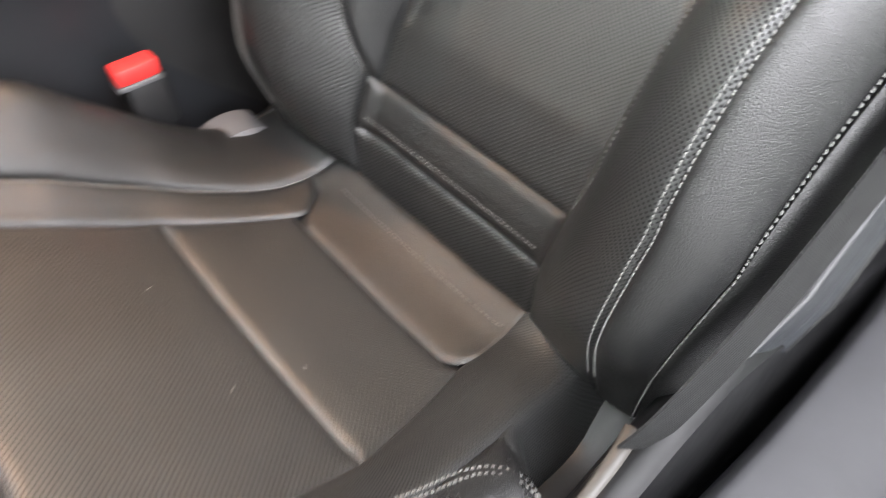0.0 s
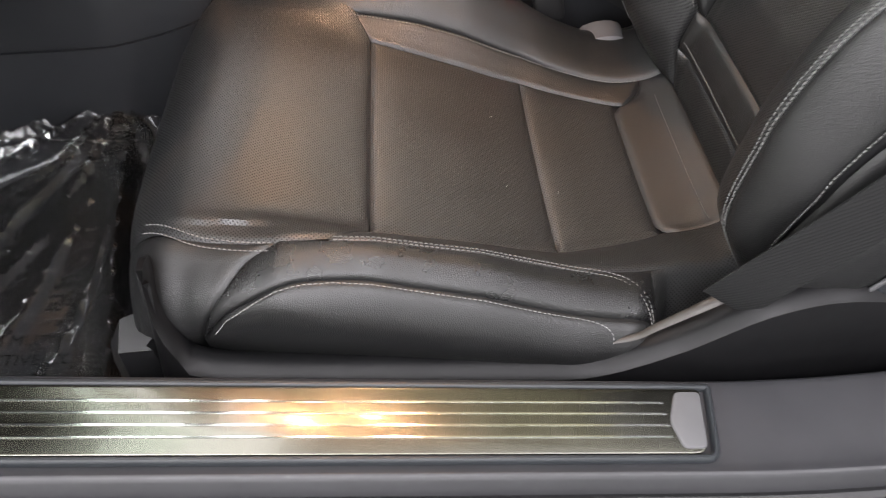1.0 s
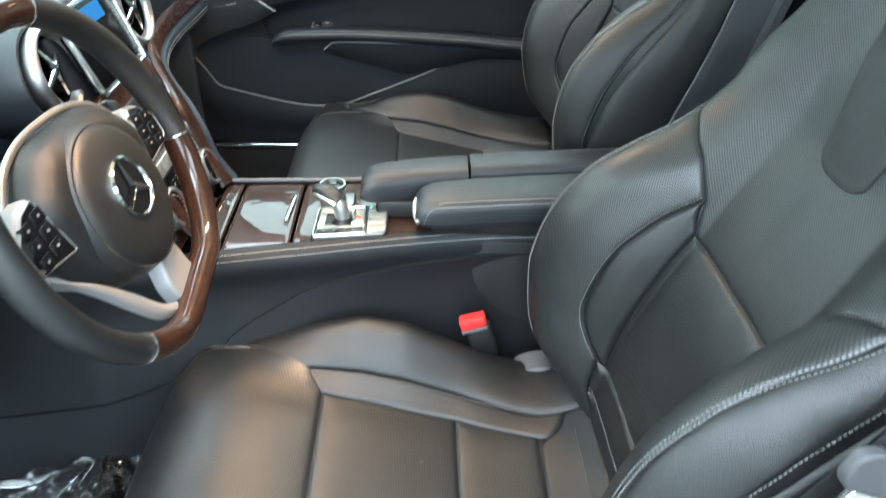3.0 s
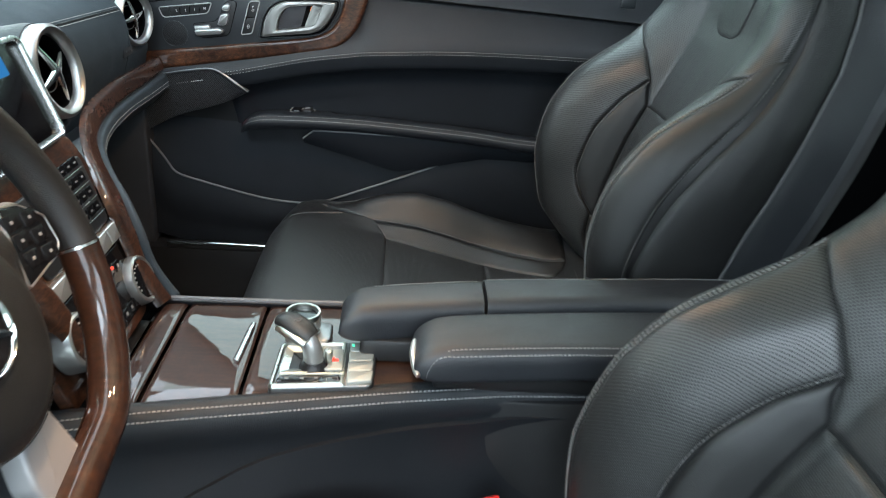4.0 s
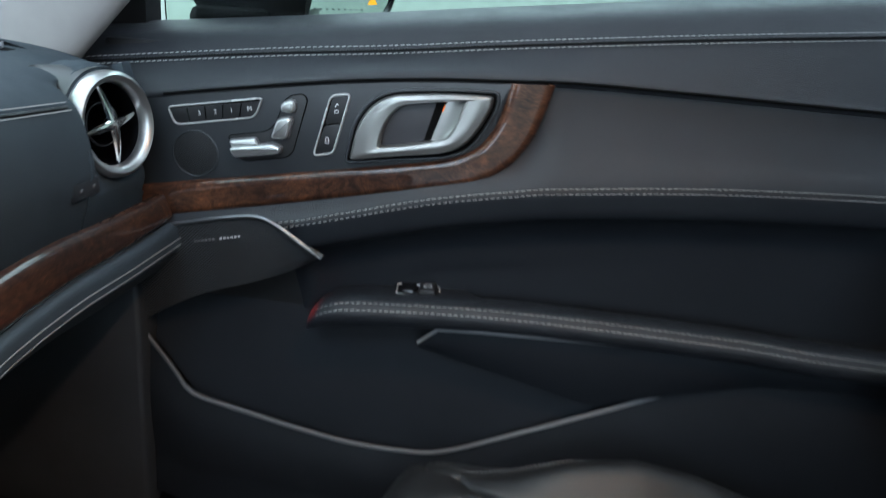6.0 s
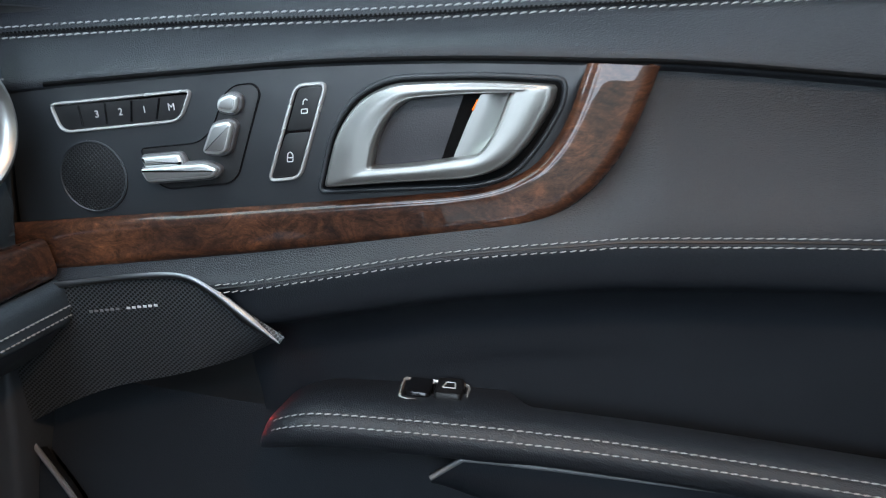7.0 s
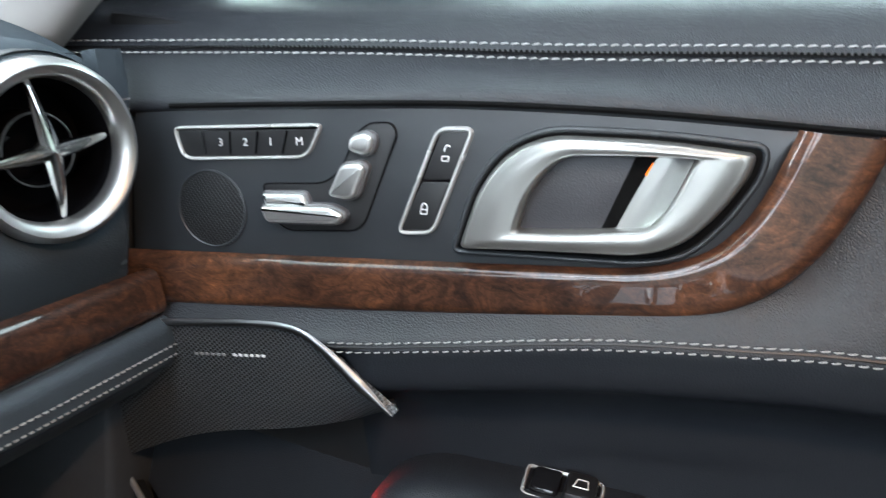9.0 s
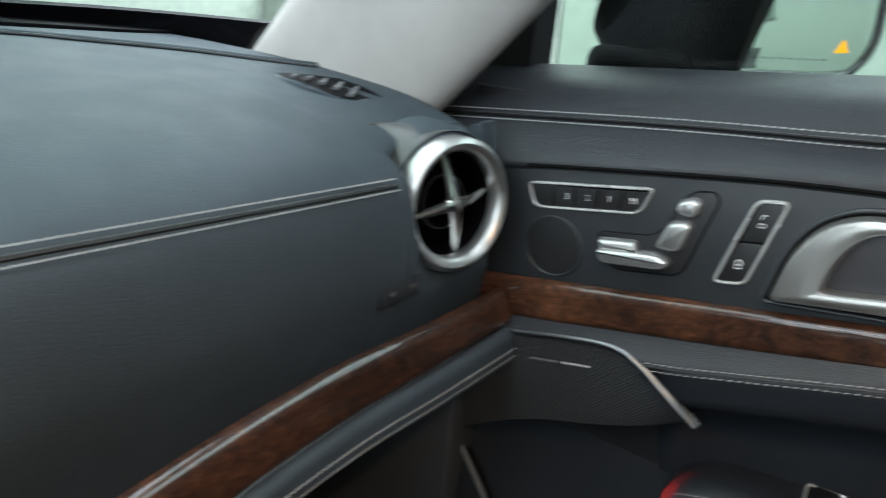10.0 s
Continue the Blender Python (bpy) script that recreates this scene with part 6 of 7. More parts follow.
# solid near-black rod draws the shadow line below the upper pad
part("pad_gap_shade", tube([(x, 1.1132, pad_z(x) - 0.0006) for x in np.linspace(-0.44, 0.75, 90)], 0.0018, 8), VEIL, door, "near-black strip standing in for the shade under the upper pad")
panel = part("control_panel", sheet(np.array(rows), 0.006, (0, -1, 0)), PANEL, door, "dark satin plastic control panel")


def on_door(u, v, h=0.0):
    return (u, 1.1128 - h, v)


def on_door_at(k):
    return lambda u, v, h: on_door(u, v, h + k)


# memory switches
mo = rpoly([(-0.4375, 0.6975), (-0.3365, 0.7135), (-0.3445, 0.6915), (-0.429, 0.6775)], [0.006, 0.006, 0.008, 0.008], 6)
part("memory_frame", rim(mo, on_door_at(0.0), 0.0022, 0.0024), KEYFRAME, panel, "silver frame of the memory keys")
part("memory_keys", plate(inset(mo, 0.0022), on_door_at(-0.001), 0.0018, 0.0008), BLACK, panel, "black memory keys")
for f in (0.215, 0.40, 0.585, 0.775):
    a, b = vec(-0.4375 + f * 0.101, 0.6975 + f * 0.016), vec(-0.433 + f * 0.0925, 0.6775 + f * 0.0145)
    part("key_gap", tube([on_door(*(a - (0, 0.004)), 0.0012), on_door(*(b + (0, 0.0035)), 0.0012)], 0.0007, 5), GLOSS, panel)


def letter(text, u, v, size, mat, parent, tilt=9.0, k=0.0016, name="mark"):
    c = bpy.data.curves.new(name, "FONT")
    c.body, c.size, c.extrude, c.align_x, c.align_y = text, size, 0.0002, "CENTER", "CENTER"
    ob = new(name, c)
    bpy.context.view_layer.update()
    me = bpy.data.meshes.new_from_object(ob.evaluated_get(bpy.context.evaluated_depsgraph_get()))
    bpy.data.objects.remove(ob)
    bpy.data.curves.remove(c)
    m = Matrix.Translation(on_door(u, v, k)) @ Euler((radians(90), radians(-tilt), 0)).to_matrix().to_4x4()
    me.transform(m)
    me.materials.append(mat)
    o = new(name, me)
    o.parent = parent
    return o


for ch, f in (("3", 0.345), ("2", 0.515), ("1", 0.685), ("M", 0.875)):
    letter(ch, -0.4365 + f * 0.098, 0.6872 + f * 0.0155, 0.0066, WHITE, panel)

# tweeter
part("tweeter_ring", lathe([(0.0245, -0.003), (0.0245, 0.0005), (0.0235, 0.0008), (0.0228, 0.0)], on_door(-0.4085, 0.6505), (0, -1, 0), 48), PANEL, panel)
part("tweeter_mesh", lathe([(0.0232, -0.003), (0.0232, 0.0), (0.015, 0.0008), (0.0, 0.0011)], on_door(-0.4085, 0.6505), (0, -1, 0), 48), GRILLE_S, panel, "round black tweeter mesh")

# seat adjuster
ao = rpoly([(-0.374, 0.672), (-0.333, 0.679), (-0.324, 0.688), (-0.315, 0.712), (-0.308, 0.7175), (-0.296, 0.7195), (-0.2915, 0.714), (-0.306, 0.660), (-0.312, 0.654), (-0.355, 0.6465), (-0.364, 0.651)], [0.004, 0.006, 0.004, 0.004, 0.003, 0.004, 0.005, 0.004, 0.004, 0.006, 0.005], 5)
adj = part("adjuster_recess", plate(ao, on_door_at(-0.002), 0.0026, 0.0008), BLACK, panel, "black recess of the seat adjuster")
part("adjuster_edge", rim(inset(ao, -0.0006), on_door_at(0.0), 0.0012, 0.0010), GLOSS, panel)


def knob(o, h, name):
    part(name, plate(inset(o, -0.0015), on_door_at(0.0), h * 0.6, 0.0015), GREYTRIM, adj)
    part(name, plate(o, on_door_at(0.0), h, 0.0022, 4), SWITCH, adj, "satin silver adjuster switch")
    part(name, plate(inset(o, 0.0018), on_door_at(h - 0.001), 0.0012, 0.0006), SILVER, adj)


part("hinge_post", quad_box(-0.60, -0.474, 1.108, 1.20, 0.56, 0.700), FOOTWELL, door)
knob(rpoly([(-0.3205, 0.6925), (-0.3095, 0.6955), (-0.3060, 0.6935), (-0.3105, 0.6760), (-0.3150, 0.6735), (-0.3275, 0.6735)], 0.004, 4), 0.010, "backrest_switch")
knob(rpoly([(-0.3165, 0.7085), (-0.308, 0.7125), (-0.303, 0.711), (-0.304, 0.7025), (-0.308, 0.700), (-0.3175, 0.7015)], 0.003, 4), 0.009, "headrest_switch")
knob(rpoly([(-0.371, 0.6672), (-0.344, 0.6715), (-0.3405, 0.6645), (-0.368, 0.660)], 0.002, 4), 0.007, "cushion_switch")
knob(rpoly([(-0.3705, 0.6602), (-0.326, 0.6672), (-0.3165, 0.6642), (-0.3190, 0.6590), (-0.325, 0.6572), (-0.3655, 0.6512)], 0.003, 4), 0.010, "slide_switch")

# lock switches
lk = rpoly([(-0.2685, 0.7205), (-0.2475, 0.7235), (-0.2640, 0.6610), (-0.2860, 0.6570)], 0.0065, 6)
part("lock_frame", rim(inset(lk, -0.0006), on_door_at(0.0), 0.0026, 0.0026), KEYFRAME, panel, "silver frame of the lock keys")
part("lock_bed", plate(inset(lk, 0.001), on_door_at(-0.001), 0.0018, 0.0004), GLOSS, panel)
for key in ([(-0.2660, 0.7185), (-0.2495, 0.7210), (-0.2570, 0.6935), (-0.2735, 0.6908)], [(-0.2740, 0.6893), (-0.2575, 0.6920), (-0.2655, 0.6632), (-0.2835, 0.6600)]):
    part("lock_key", plate(rpoly(key, 0.0025, 4), on_door_at(0.0), 0.0016, 0.0006), BLACK, panel, "black lock key")
for cu, cv, lift in ((-0.2620, 0.7060, 0.0026), (-0.2710, 0.6745, 0.0)):
    body = rpoly([(cu - 0.0022, cv - 0.0036), (cu + 0.0024, cv - 0.0030), (cu + 0.0024, cv + 0.0004), (cu - 0.0022, cv - 0.0002)], 0.001, 3)
    part("lock_sign", rim(body, on_door_at(0.0014), 0.0008, 0.0005), WHITE, panel)
    arc = [on_door(cu + 0.0002 + 0.0018 * math.cos(a) + lift * 0.3, cv + 0.0005 + lift + 0.0028 * math.sin(a), 0.0018) for a in np.linspace(-0.2 if lift == 0 else 0.9, 3.4, 12)]
    part("lock_sign", tube(arc, 0.0004, 4, up=(0, 1, 0)), WHITE, panel)

# inner handle
ho = rpoly([(-0.2515, 0.6535), (-0.2440, 0.6930), (-0.2300, 0.7160), (-0.2080, 0.7285), (-0.1500, 0.7340), (-0.1010, 0.7345), (-0.1010, 0.7200), (-0.1130, 0.6940), (-0.1280, 0.6740), (-0.1500, 0.6660), (-0.2000, 0.6600)], [0.005, 0.03, 0.02, 0.02, 0.03, 0.006, 0.008, 0.03, 0.02, 0.02, 0.03], 6)
handle = part("handle_surround", rim(inset(ho, -0.002), on_door_at(0.0), 0.0035, 0.0018), PANEL, panel, "dark rim round the door handle")
# recess shade round the pull comes from this near-black colour
part("handle_recess", plate(inset(ho, -0.0005), on_door_at(-0.0018), 0.0018, 0.0005), VEIL, handle)
oo = rpoly([(-0.2480, 0.6570), (-0.2405, 0.6930), (-0.2270, 0.7140), (-0.2070, 0.7255), (-0.1500, 0.7310), (-0.1050, 0.7310), (-0.1060, 0.7200), (-0.1170, 0.6970), (-0.1320, 0.6790), (-0.1520, 0.6705), (-0.2000, 0.6645)], [0.004, 0.03, 0.02, 0.02, 0.03, 0.004, 0.008, 0.03, 0.02, 0.02, 0.03], 6)
io = rpoly([(-0.2162, 0.6731), (-0.2137, 0.6908), (-0.2060, 0.7063), (-0.1957, 0.7168), (-0.1617, 0.7221), (-0.1321, 0.7251), (-0.1345, 0.7194), (-0.1383, 0.7066), (-0.1423, 0.6962), (-0.1482, 0.6868), (-0.1851, 0.6779)], [0.003, 0.02, 0.015, 0.012, 0.03, 0.001, 0.004, 0.02, 0.02, 0.005, 0.03], 6)
PULL = metal("brushed_pull", (0.33, 0.33, 0.315), 0.34, 0.15)
PULL.node_tree.nodes["Principled BSDF"].inputs["Metallic"].default_value = 0.85
loops = []
for t in np.r_[0, 0.03, 0.06, 0.10, np.linspace(0.14, 0.86, 14), 0.90, 0.94, 0.97, 0.99, 1.0]:
    mixed = oo * (1 - t) + io * t
    h = 0.0015 + 0.0095 * (1 - (1 - min(t / 0.14, 1)) ** 2.2) + 0.0010 * math.sin(math.pi * min(max((t - 0.2) / 0.66, 0), 1)) + 0.0012 * min(t, 0.9) - 0.0030 * max((t - 0.90) / 0.10, 0) ** 2
    loops.append([on_door(u, v, h) for u, v in mixed])
loops += [[on_door(u, v, -0.004) for u, v in inset(io, 0.0004)], [on_door(u, v, -0.006) for u, v in oo]]
part("pull_handle", loft(loops, cap=False, closed=True), PULL, handle, "brushed silver door pull")
# concave finger scoop from the pull's edge down to the dark gap
top_edge = even([(-0.1330, 0.7250), (-0.1345, 0.7194), (-0.1383, 0.7066), (-0.1423, 0.6962), (-0.1490, 0.6860)], 24)
low_edge = even([(-0.1505, 0.7225), (-0.1533, 0.7170), (-0.1590, 0.7016), (-0.1635, 0.6880), (-0.1665, 0.6795)], 24)
grid = [[on_door(p[0] + (q[0] - p[0]) * t, p[1] + (q[1] - p[1]) * t, 0.0022 + 0.0058 * (1 - t) ** 2.4) for t in np.linspace(0, 1, 14)] for p, q in zip(top_edge, low_edge)]
part("finger_scoop", sheet(np.array(grid), 0.0008, (0, 1, 0)), PULL, handle, "concave silver finger scoop")
part("handle_well", plate(inset(io, -0.0015), on_door_at(-0.0005), 0.0012, 0.0003), plastic("grained_well", (0.030, 0.031, 0.036), 0.5, 0.5, 900.0), handle, "dark grained well behind the pull")
# flat near-black plate paints the deep shade behind the pull
part("scoop_shade", plate(rpoly([(-0.1612, 0.7225), (-0.1500, 0.7235), (-0.1659, 0.6790), (-0.1735, 0.6782)], 0.001, 3), on_door_at(0.0004), 0.0012, 0.0003), VEIL, handle, "near-black plate for the shade behind the pull")
part("ambient_lamp", tube([on_door(-0.1528, 0.7192, 0.0034), on_door(-0.1552, 0.7125, 0.0032)], [0.0003, 0.0006], 6), AMBER, handle, "thin amber ambient light")
part("ambient_lamp", tube([on_door(-0.1610, 0.6838, 0.0030), on_door(-0.1535, 0.6856, 0.0036)], [0.0002, 0.0004], 6), AMBER, handle, "thin amber ambient light")

# front speaker
sp_top = even([(-0.433, 0.5745), (-0.37, 0.5875), (-0.338, 0.5905), (-0.317, 0.582), (-0.295, 0.567), (-0.272, 0.5515)], 50)
rows = []
low = even([(-0.560, 0.395), (-0.500, 0.440), (-0.44, 0.478), (-0.40, 0.497), (-0.35, 0.513), (-0.31, 0.529), (-0.276, 0.5475)], 50)
for a, b in zip(sp_top, low):
    rows.append([(a[0] + (b[0] - a[0]) * t, 1.0955 + 0.0205 * t, a[1] + (b[1] - a[1]) * t) for t in np.linspace(0, 1, 16)])
spk = part("speaker_cover", sheet(np.array(rows), 0.006, (0, -1, 0)), GRILLE, door, "black perforated speaker cover")
part("speaker_trim", tube([(p[0], 1.0935, p[1] + 0.002) for p in sp_top], np.r_[np.full(28, 0.0022), np.linspace(0.0022, 0.0038, 14), np.linspace(0.0038, 0.0010, 8)], 10, up=(0, 1, 0), flat=0.6), SMOKE, door, "satin silver speaker edge")
for k, u0 in enumerate(np.linspace(-0.405, -0.358, 13)):
    if k != 6:
        part("maker_bar", block((u0, 1.0955, 0.5608 + (u0 + 0.404) * 0.20), (0.0026, 0.0006, 0.0017), 0.0002), PRINT if k < 6 else WHITE, spk)

# armrest
loops = []
for x in np.r_[np.linspace(-0.288, -0.24, 12), np.linspace(-0.22, 0.75, 50)]:
    f = math.sqrt(max(1 - (1 - min((x + 0.289) / 0.045, 1)) ** 2, 0.02))
    z = float(arm_z(x)) - 0.030
    back = 1.150 if x < -0.12 else max(1.150 - (x + 0.12) * 1.6, 1.118)
    o = curve([(back, 0.024), (1.118, 0.0275), (1.098, 0.0290), (1.086, 0.0260), (1.0790, 0.0190), (1.0785, 0.0120), (1.082, 0.0050), (1.092, 0.0), (back, -0.004), (back, 0.008), (back, 0.024)], 40)[:-1]
    zs = (0.32 + 0.68 * f)
    loops.append([(x, 1.15 - (1.15 - y) * (0.55 + 0.45 * f), z - 0.012 * (1 - f) + v * zs) for y, v in o])
arm = part("armrest", loft(loops), DOORHIDE, door, "black leather armrest")
xs = np.linspace(-0.275, 0.75, 200)
fz = lambda x: np.sqrt(np.clip(1 - (1 - np.minimum((x + 0.289) / 0.045, 1)) ** 2, 0.02, 1))
for dy, dz2 in ((0.0012, 0.0258), (-0.0040, 0.0198)):
    pts = [(x, 1.15 - (1.15 - (1.0835 + dy)) * (0.55 + 0.45 * float(fz(x))), float(arm_z(x)) - 0.030 - 0.012 * (1 - float(fz(x))) + dz2 * (0.32 + 0.68 * float(fz(x)))) for x in xs]
    part("stitching", stitches(pts, (0, -0.8, 0.6), 0.0060, (0.0046, 0.0008, 0.0008), 0.001, 0.12), THREAD, arm, "pale grey contrast stitching")
so = rpoly([(-0.192, 1.114), (-0.148, 1.113), (-0.148, 1.146), (-0.194, 1.147)], 0.005, 5)
sz0 = lambda u, v, h: (u, v, 0.5115 + h)
wsw = part("window_switch", plate(so, sz0, 0.003, 0.001), GLOSS, arm, "gloss black window switch")
part("switch_frame", rim(inset(so, -0.0025), sz0, 0.0030, 0.0042), KEYFRAME, wsw, "chrome frame")
part("rocker", block((-0.181, 1.130, 0.516), (0.018, 0.026, 0.006), 0.003), GLOSS, wsw)
part("rocker", block((-0.160, 1.130, 0.5160), (0.019, 0.027, 0.009), 0.002), BLACK, wsw)
part("window_sign", rim(rpoly([(-0.165, 1.125), (-0.155, 1.125), (-0.156, 1.135), (-0.163, 1.135)], 0.001, 2), lambda u, v, h: (u, v, 0.5206 + h), 0.001, 0.0004), WHITE, wsw)

# red ambient light in front of the armrest nose
red = area_lamp("ambient_lamp", (-0.302, 1.086, 0.503), (-0.281, 1.104, 0.492), 0.005, 0.008, 0.016, (1.0, 0.04, 0.03))
red.data.spread = radians(50)

# lower door: map pocket with its edge strip
strip = even([(-0.478, 0.448), (-0.447, 0.406), (-0.438, 0.392), (-0.421, 0.371), (-0.37, 0.356), (-0.293, 0.337), (-0.235, 0.326), (-0.175, 0.322), (-0.13, 0.326), (-0.054, 0.355), (0.069, 0.406), (0.14, 0.437), (0.19, 0.450), (0.26, 0.455), (0.40, 0.456), (0.75, 0.45)], 110)
part("pocket_edge", tube([(x, 1.117, z) for x, z in strip], 0.0022, 8, up=(0, 1, 0)), EDGE, door, "grey edge strip of the map pocket")
sz = lambda x: np.interp(x, strip[:, 0], strip[:, 1])
top_of = lambda x: float(sz(x)) + 0.9 * max(-0.478 - x, 0)
foot = lambda x: 0.225 + 0.12 * (1 - math.sqrt(max(1 - (max(-0.405 - x, 0) / 0.135) ** 2, 0)))
rows = [[(x, 1.122 - 0.018 * math.sin(math.pi * min(t * 1.4, 1)) * 0.4 - 0.004 * t, top_of(x) - 0.002 + (foot(x) - top_of(x)) * t) for t in np.linspace(0, 1, 16)] for x in np.r_[np.linspace(-0.539, -0.41, 24), np.linspace(-0.40, 0.75, 76)]]
part("lower_panel", sheet(np.array(rows), 0.008, (0, -1, 0)), SMOOTH, door, "black lower door panel")
rows = [[(x, 1.135 + 0.021 * t, float(sz(x)) - 0.01 + (0.512 - float(sz(x)) + 0.01) * t) for t in np.linspace(0, 1, 14)] for x in np.linspace(-0.50, 0.75, 80)]
part("pocket_back", sheet(np.array(rows), 0.008, (0, -1, 0)), SMOOTH, door, "black panel behind the map pocket")
tl = even([(-0.165, 0.472), (-0.153, 0.482), (-0.130, 0.4895), (0.08, 0.4890), (0.33, 0.4870), (0.75, 0.478)], 60)
rows = [[(p[0], 1.094 + 0.016 * t**2, p[1] - 0.004 + (float(np.interp(p[0], [-0.18, -0.076, 0.024, 0.20, 0.75], [0.46, 0.433, 0.405, 0.445, 0.45])) - p[1] + 0.004) * t) for t in np.linspace(0, 1, 10)] for p in tl]
part("arm_underside", sheet(np.array(rows), 0.006, (0, -1, 0)), SMOOTH, door, "smooth panel under the armrest")
part("under_line", tube([(x, 1.0925, z - 0.003) for x, z in tl], 0.0017, 6), EDGE, door)
# small button on the rear of the pad
part("rear_button", block((0.445, 1.111, 0.772), (0.030, 0.006, 0.020), 0.004), PANEL, door, "small black button")
part("core", quad_box(-0.52, 0.75, 1.152, 1.21, 0.222, 0.76), BLACK, door)

# ---- pillar, window, outside mirror ----
shell = thing("windscreen_pillar", (-0.6, 1.12, 0.74), "pale grey cloth-lined windscreen pillar", "pillar", kind="structure")
A0, A1, A2 = vec(-0.730, 1.114, 0.781), vec(-0.612, 1.100, 0.750), vec(-0.533, 1.112, 0.735)
up1 = unit((0.66, -0.04, 0.70))
rows = []
for t in np.linspace(-0.12, 0.75, 14):
    c = curve([A0 + vec(0.02, 0.09, 0.0), A0, A1, A2, A2 + vec(-0.03, 0.05, -0.004)], 24)
    rows.append(c + up1 * t * np.linspace(1.0, 0.92, 24)[:, None])
part("lining", sheet(np.array(rows), 0.012, (0, -1, 0.2)), GREYFAB, shell, "pale grey cloth lining")
sail = thing("mirror_triangle", (-0.50, 1.16, 0.78), "black plastic corner piece at the window", "window trim", kind="structure")
part("plate", loft([[(-0.68, y, 0.735), (-0.496, y, 0.770), (-0.494, y, 1.04), (-0.68, y, 1.02)] for y in (1.205, 1.245)]), BLACK, sail)
win = thing("window_1", (0.1, 1.24, 0.8), "clear side window of the closed door", "window", kind="structure")
GLASS = bpy.data.materials.new("window_glass")
GLASS.use_nodes = True
gt = GLASS.node_tree
gt.nodes.remove(gt.nodes["Principled BSDF"])
gm, gr, gg = node(gt, "ShaderNodeMixShader"), node(gt, "ShaderNodeBsdfTransparent"), node(gt, "ShaderNodeBsdfGlossy", Roughness=0.01)
gr.inputs["Color"].default_value = (0.88, 0.94, 0.90, 1)
gf = node(gt, "ShaderNodeFresnel", IOR=1.45)
for a, b in ((gf.outputs[0], gm.inputs[0]), (gr.outputs[0], gm.inputs[1]), (gg.outputs[0], gm.inputs[2]), (gm.outputs[0], gt.nodes["Material Output"].inputs["Surface"])):
    gt.links.new(a, b)
TINTED = GLASS.copy()
TINTED.name = "tinted_roof_glass"
for n in TINTED.node_tree.nodes:
    if n.bl_idname == "ShaderNodeBsdfTransparent":
        n.inputs["Color"].default_value = (0.42, 0.41, 0.34, 1)
pane = part("pane", sheet(np.array([[(x, 1.2395 - 0.25 * t * t * 0.6, float(sill_z(x)) - 0.01 + 0.36 * t) for t in np.linspace(0, 1, 6)] for x in np.linspace(-0.488, 0.70, 16)]), 0.004, (0, -1, 0)), GLASS, win)
pane.visible_shadow = False

mirror = thing("outside_mirror", (-0.36, 1.36, 0.79), "black outside mirror with warning triangle lit in the glass", "wing mirror")
mo = rpoly([(-0.352, 0.788), (-0.262, 0.796), (-0.246, 0.822), (-0.250, 0.885), (-0.270, 0.905), (-0.340, 0.900), (-0.352, 0.88)], [0.004, 0.02, 0.02, 0.02, 0.02, 0.02, 0.01], 6)


def on_mirror(u, v, h=0.0):
    s = (u + 0.352) * 1.441
    return (-0.352 + 0.62 * s + 0.78 * h, 1.33 + 0.78 * s - 0.62 * h, 0.833 + (v - 0.833) * (1 + s))


part("glass", plate(mo, lambda u, v, h: on_mirror(u, v, h), 0.002, 0.0005), MIRROR, mirror, "mirror glass")
part("glass_edge", rim(inset(mo, -0.006), on_mirror, 0.007, 0.006), GLOSS, mirror)
hs_ = [[on_mirror(u, v, -d) for u, v in inset(mo, -0.007 + e)] for d, e in ((0.0, 0), (0.03, -0.004), (0.06, 0.005), (0.085, 0.025))]
part("housing", loft(hs_), GLOSS, mirror, "gloss black mirror housing")
part("inner_shoulder", loft([[(-0.470 + 0.06 * math.sin(a) * 0.3 + k[0], 1.350 + 0.045 * math.cos(a), 0.852 + k[1] * math.sin(a)) for a in np.linspace(0, 2 * math.pi, 24, endpoint=False)] for k in ((-0.008, 0.050), (0.012, 0.080), (0.07, 0.094), (0.136, 0.094))]), VEIL, mirror, "black mirror arm")
part("foot", block((-0.435, 1.32, 0.772), (0.10, 0.06, 0.05), 0.012), VEIL, mirror)
tri_o = rpoly([(-0.277, 0.8125), (-0.2655, 0.8140), (-0.2708, 0.8245)], 0.0012, 3)
part("warning_sign", plate(tri_o, lambda u, v, h: on_mirror(u, v, h + 0.002), 0.001, 0.0003), glow("amber_sign", (1.0, 0.42, 0.02), 1.6), mirror, "small amber lit triangle")
for k, u0 in enumerate(np.linspace(-0.340, -0.285, 9)):
    part("print_bar", block(on_mirror(u0, 0.8015 + 0.08 * (u0 + 0.34), 0.0022), (0.0045, 0.0006, 0.0018), 0.0002), GREYTRIM, mirror)

# windscreen base and a dark edge of the bonnet side
scr2 = thing("windscreen", (-1.1, 0.37, 0.8), "clear windscreen above the dashboard", "windscreen", kind="structure")
wp = part("pane", sheet(np.array([[(-1.05 + 0.95 * t, y, 0.76 + 0.55 * t) for t in np.linspace(0, 0.62, 5)] for y in np.linspace(-0.30, 1.02, 6)]), 0.005, (0, 0, 1)), GLASS, scr2)
wp.visible_shadow = False
band = even([(-1.045, -0.36), (-1.05, 0.37), (-1.03, 0.85), (-0.97, 1.03), (-0.86, 1.13), (-0.72, 1.19)], 40)
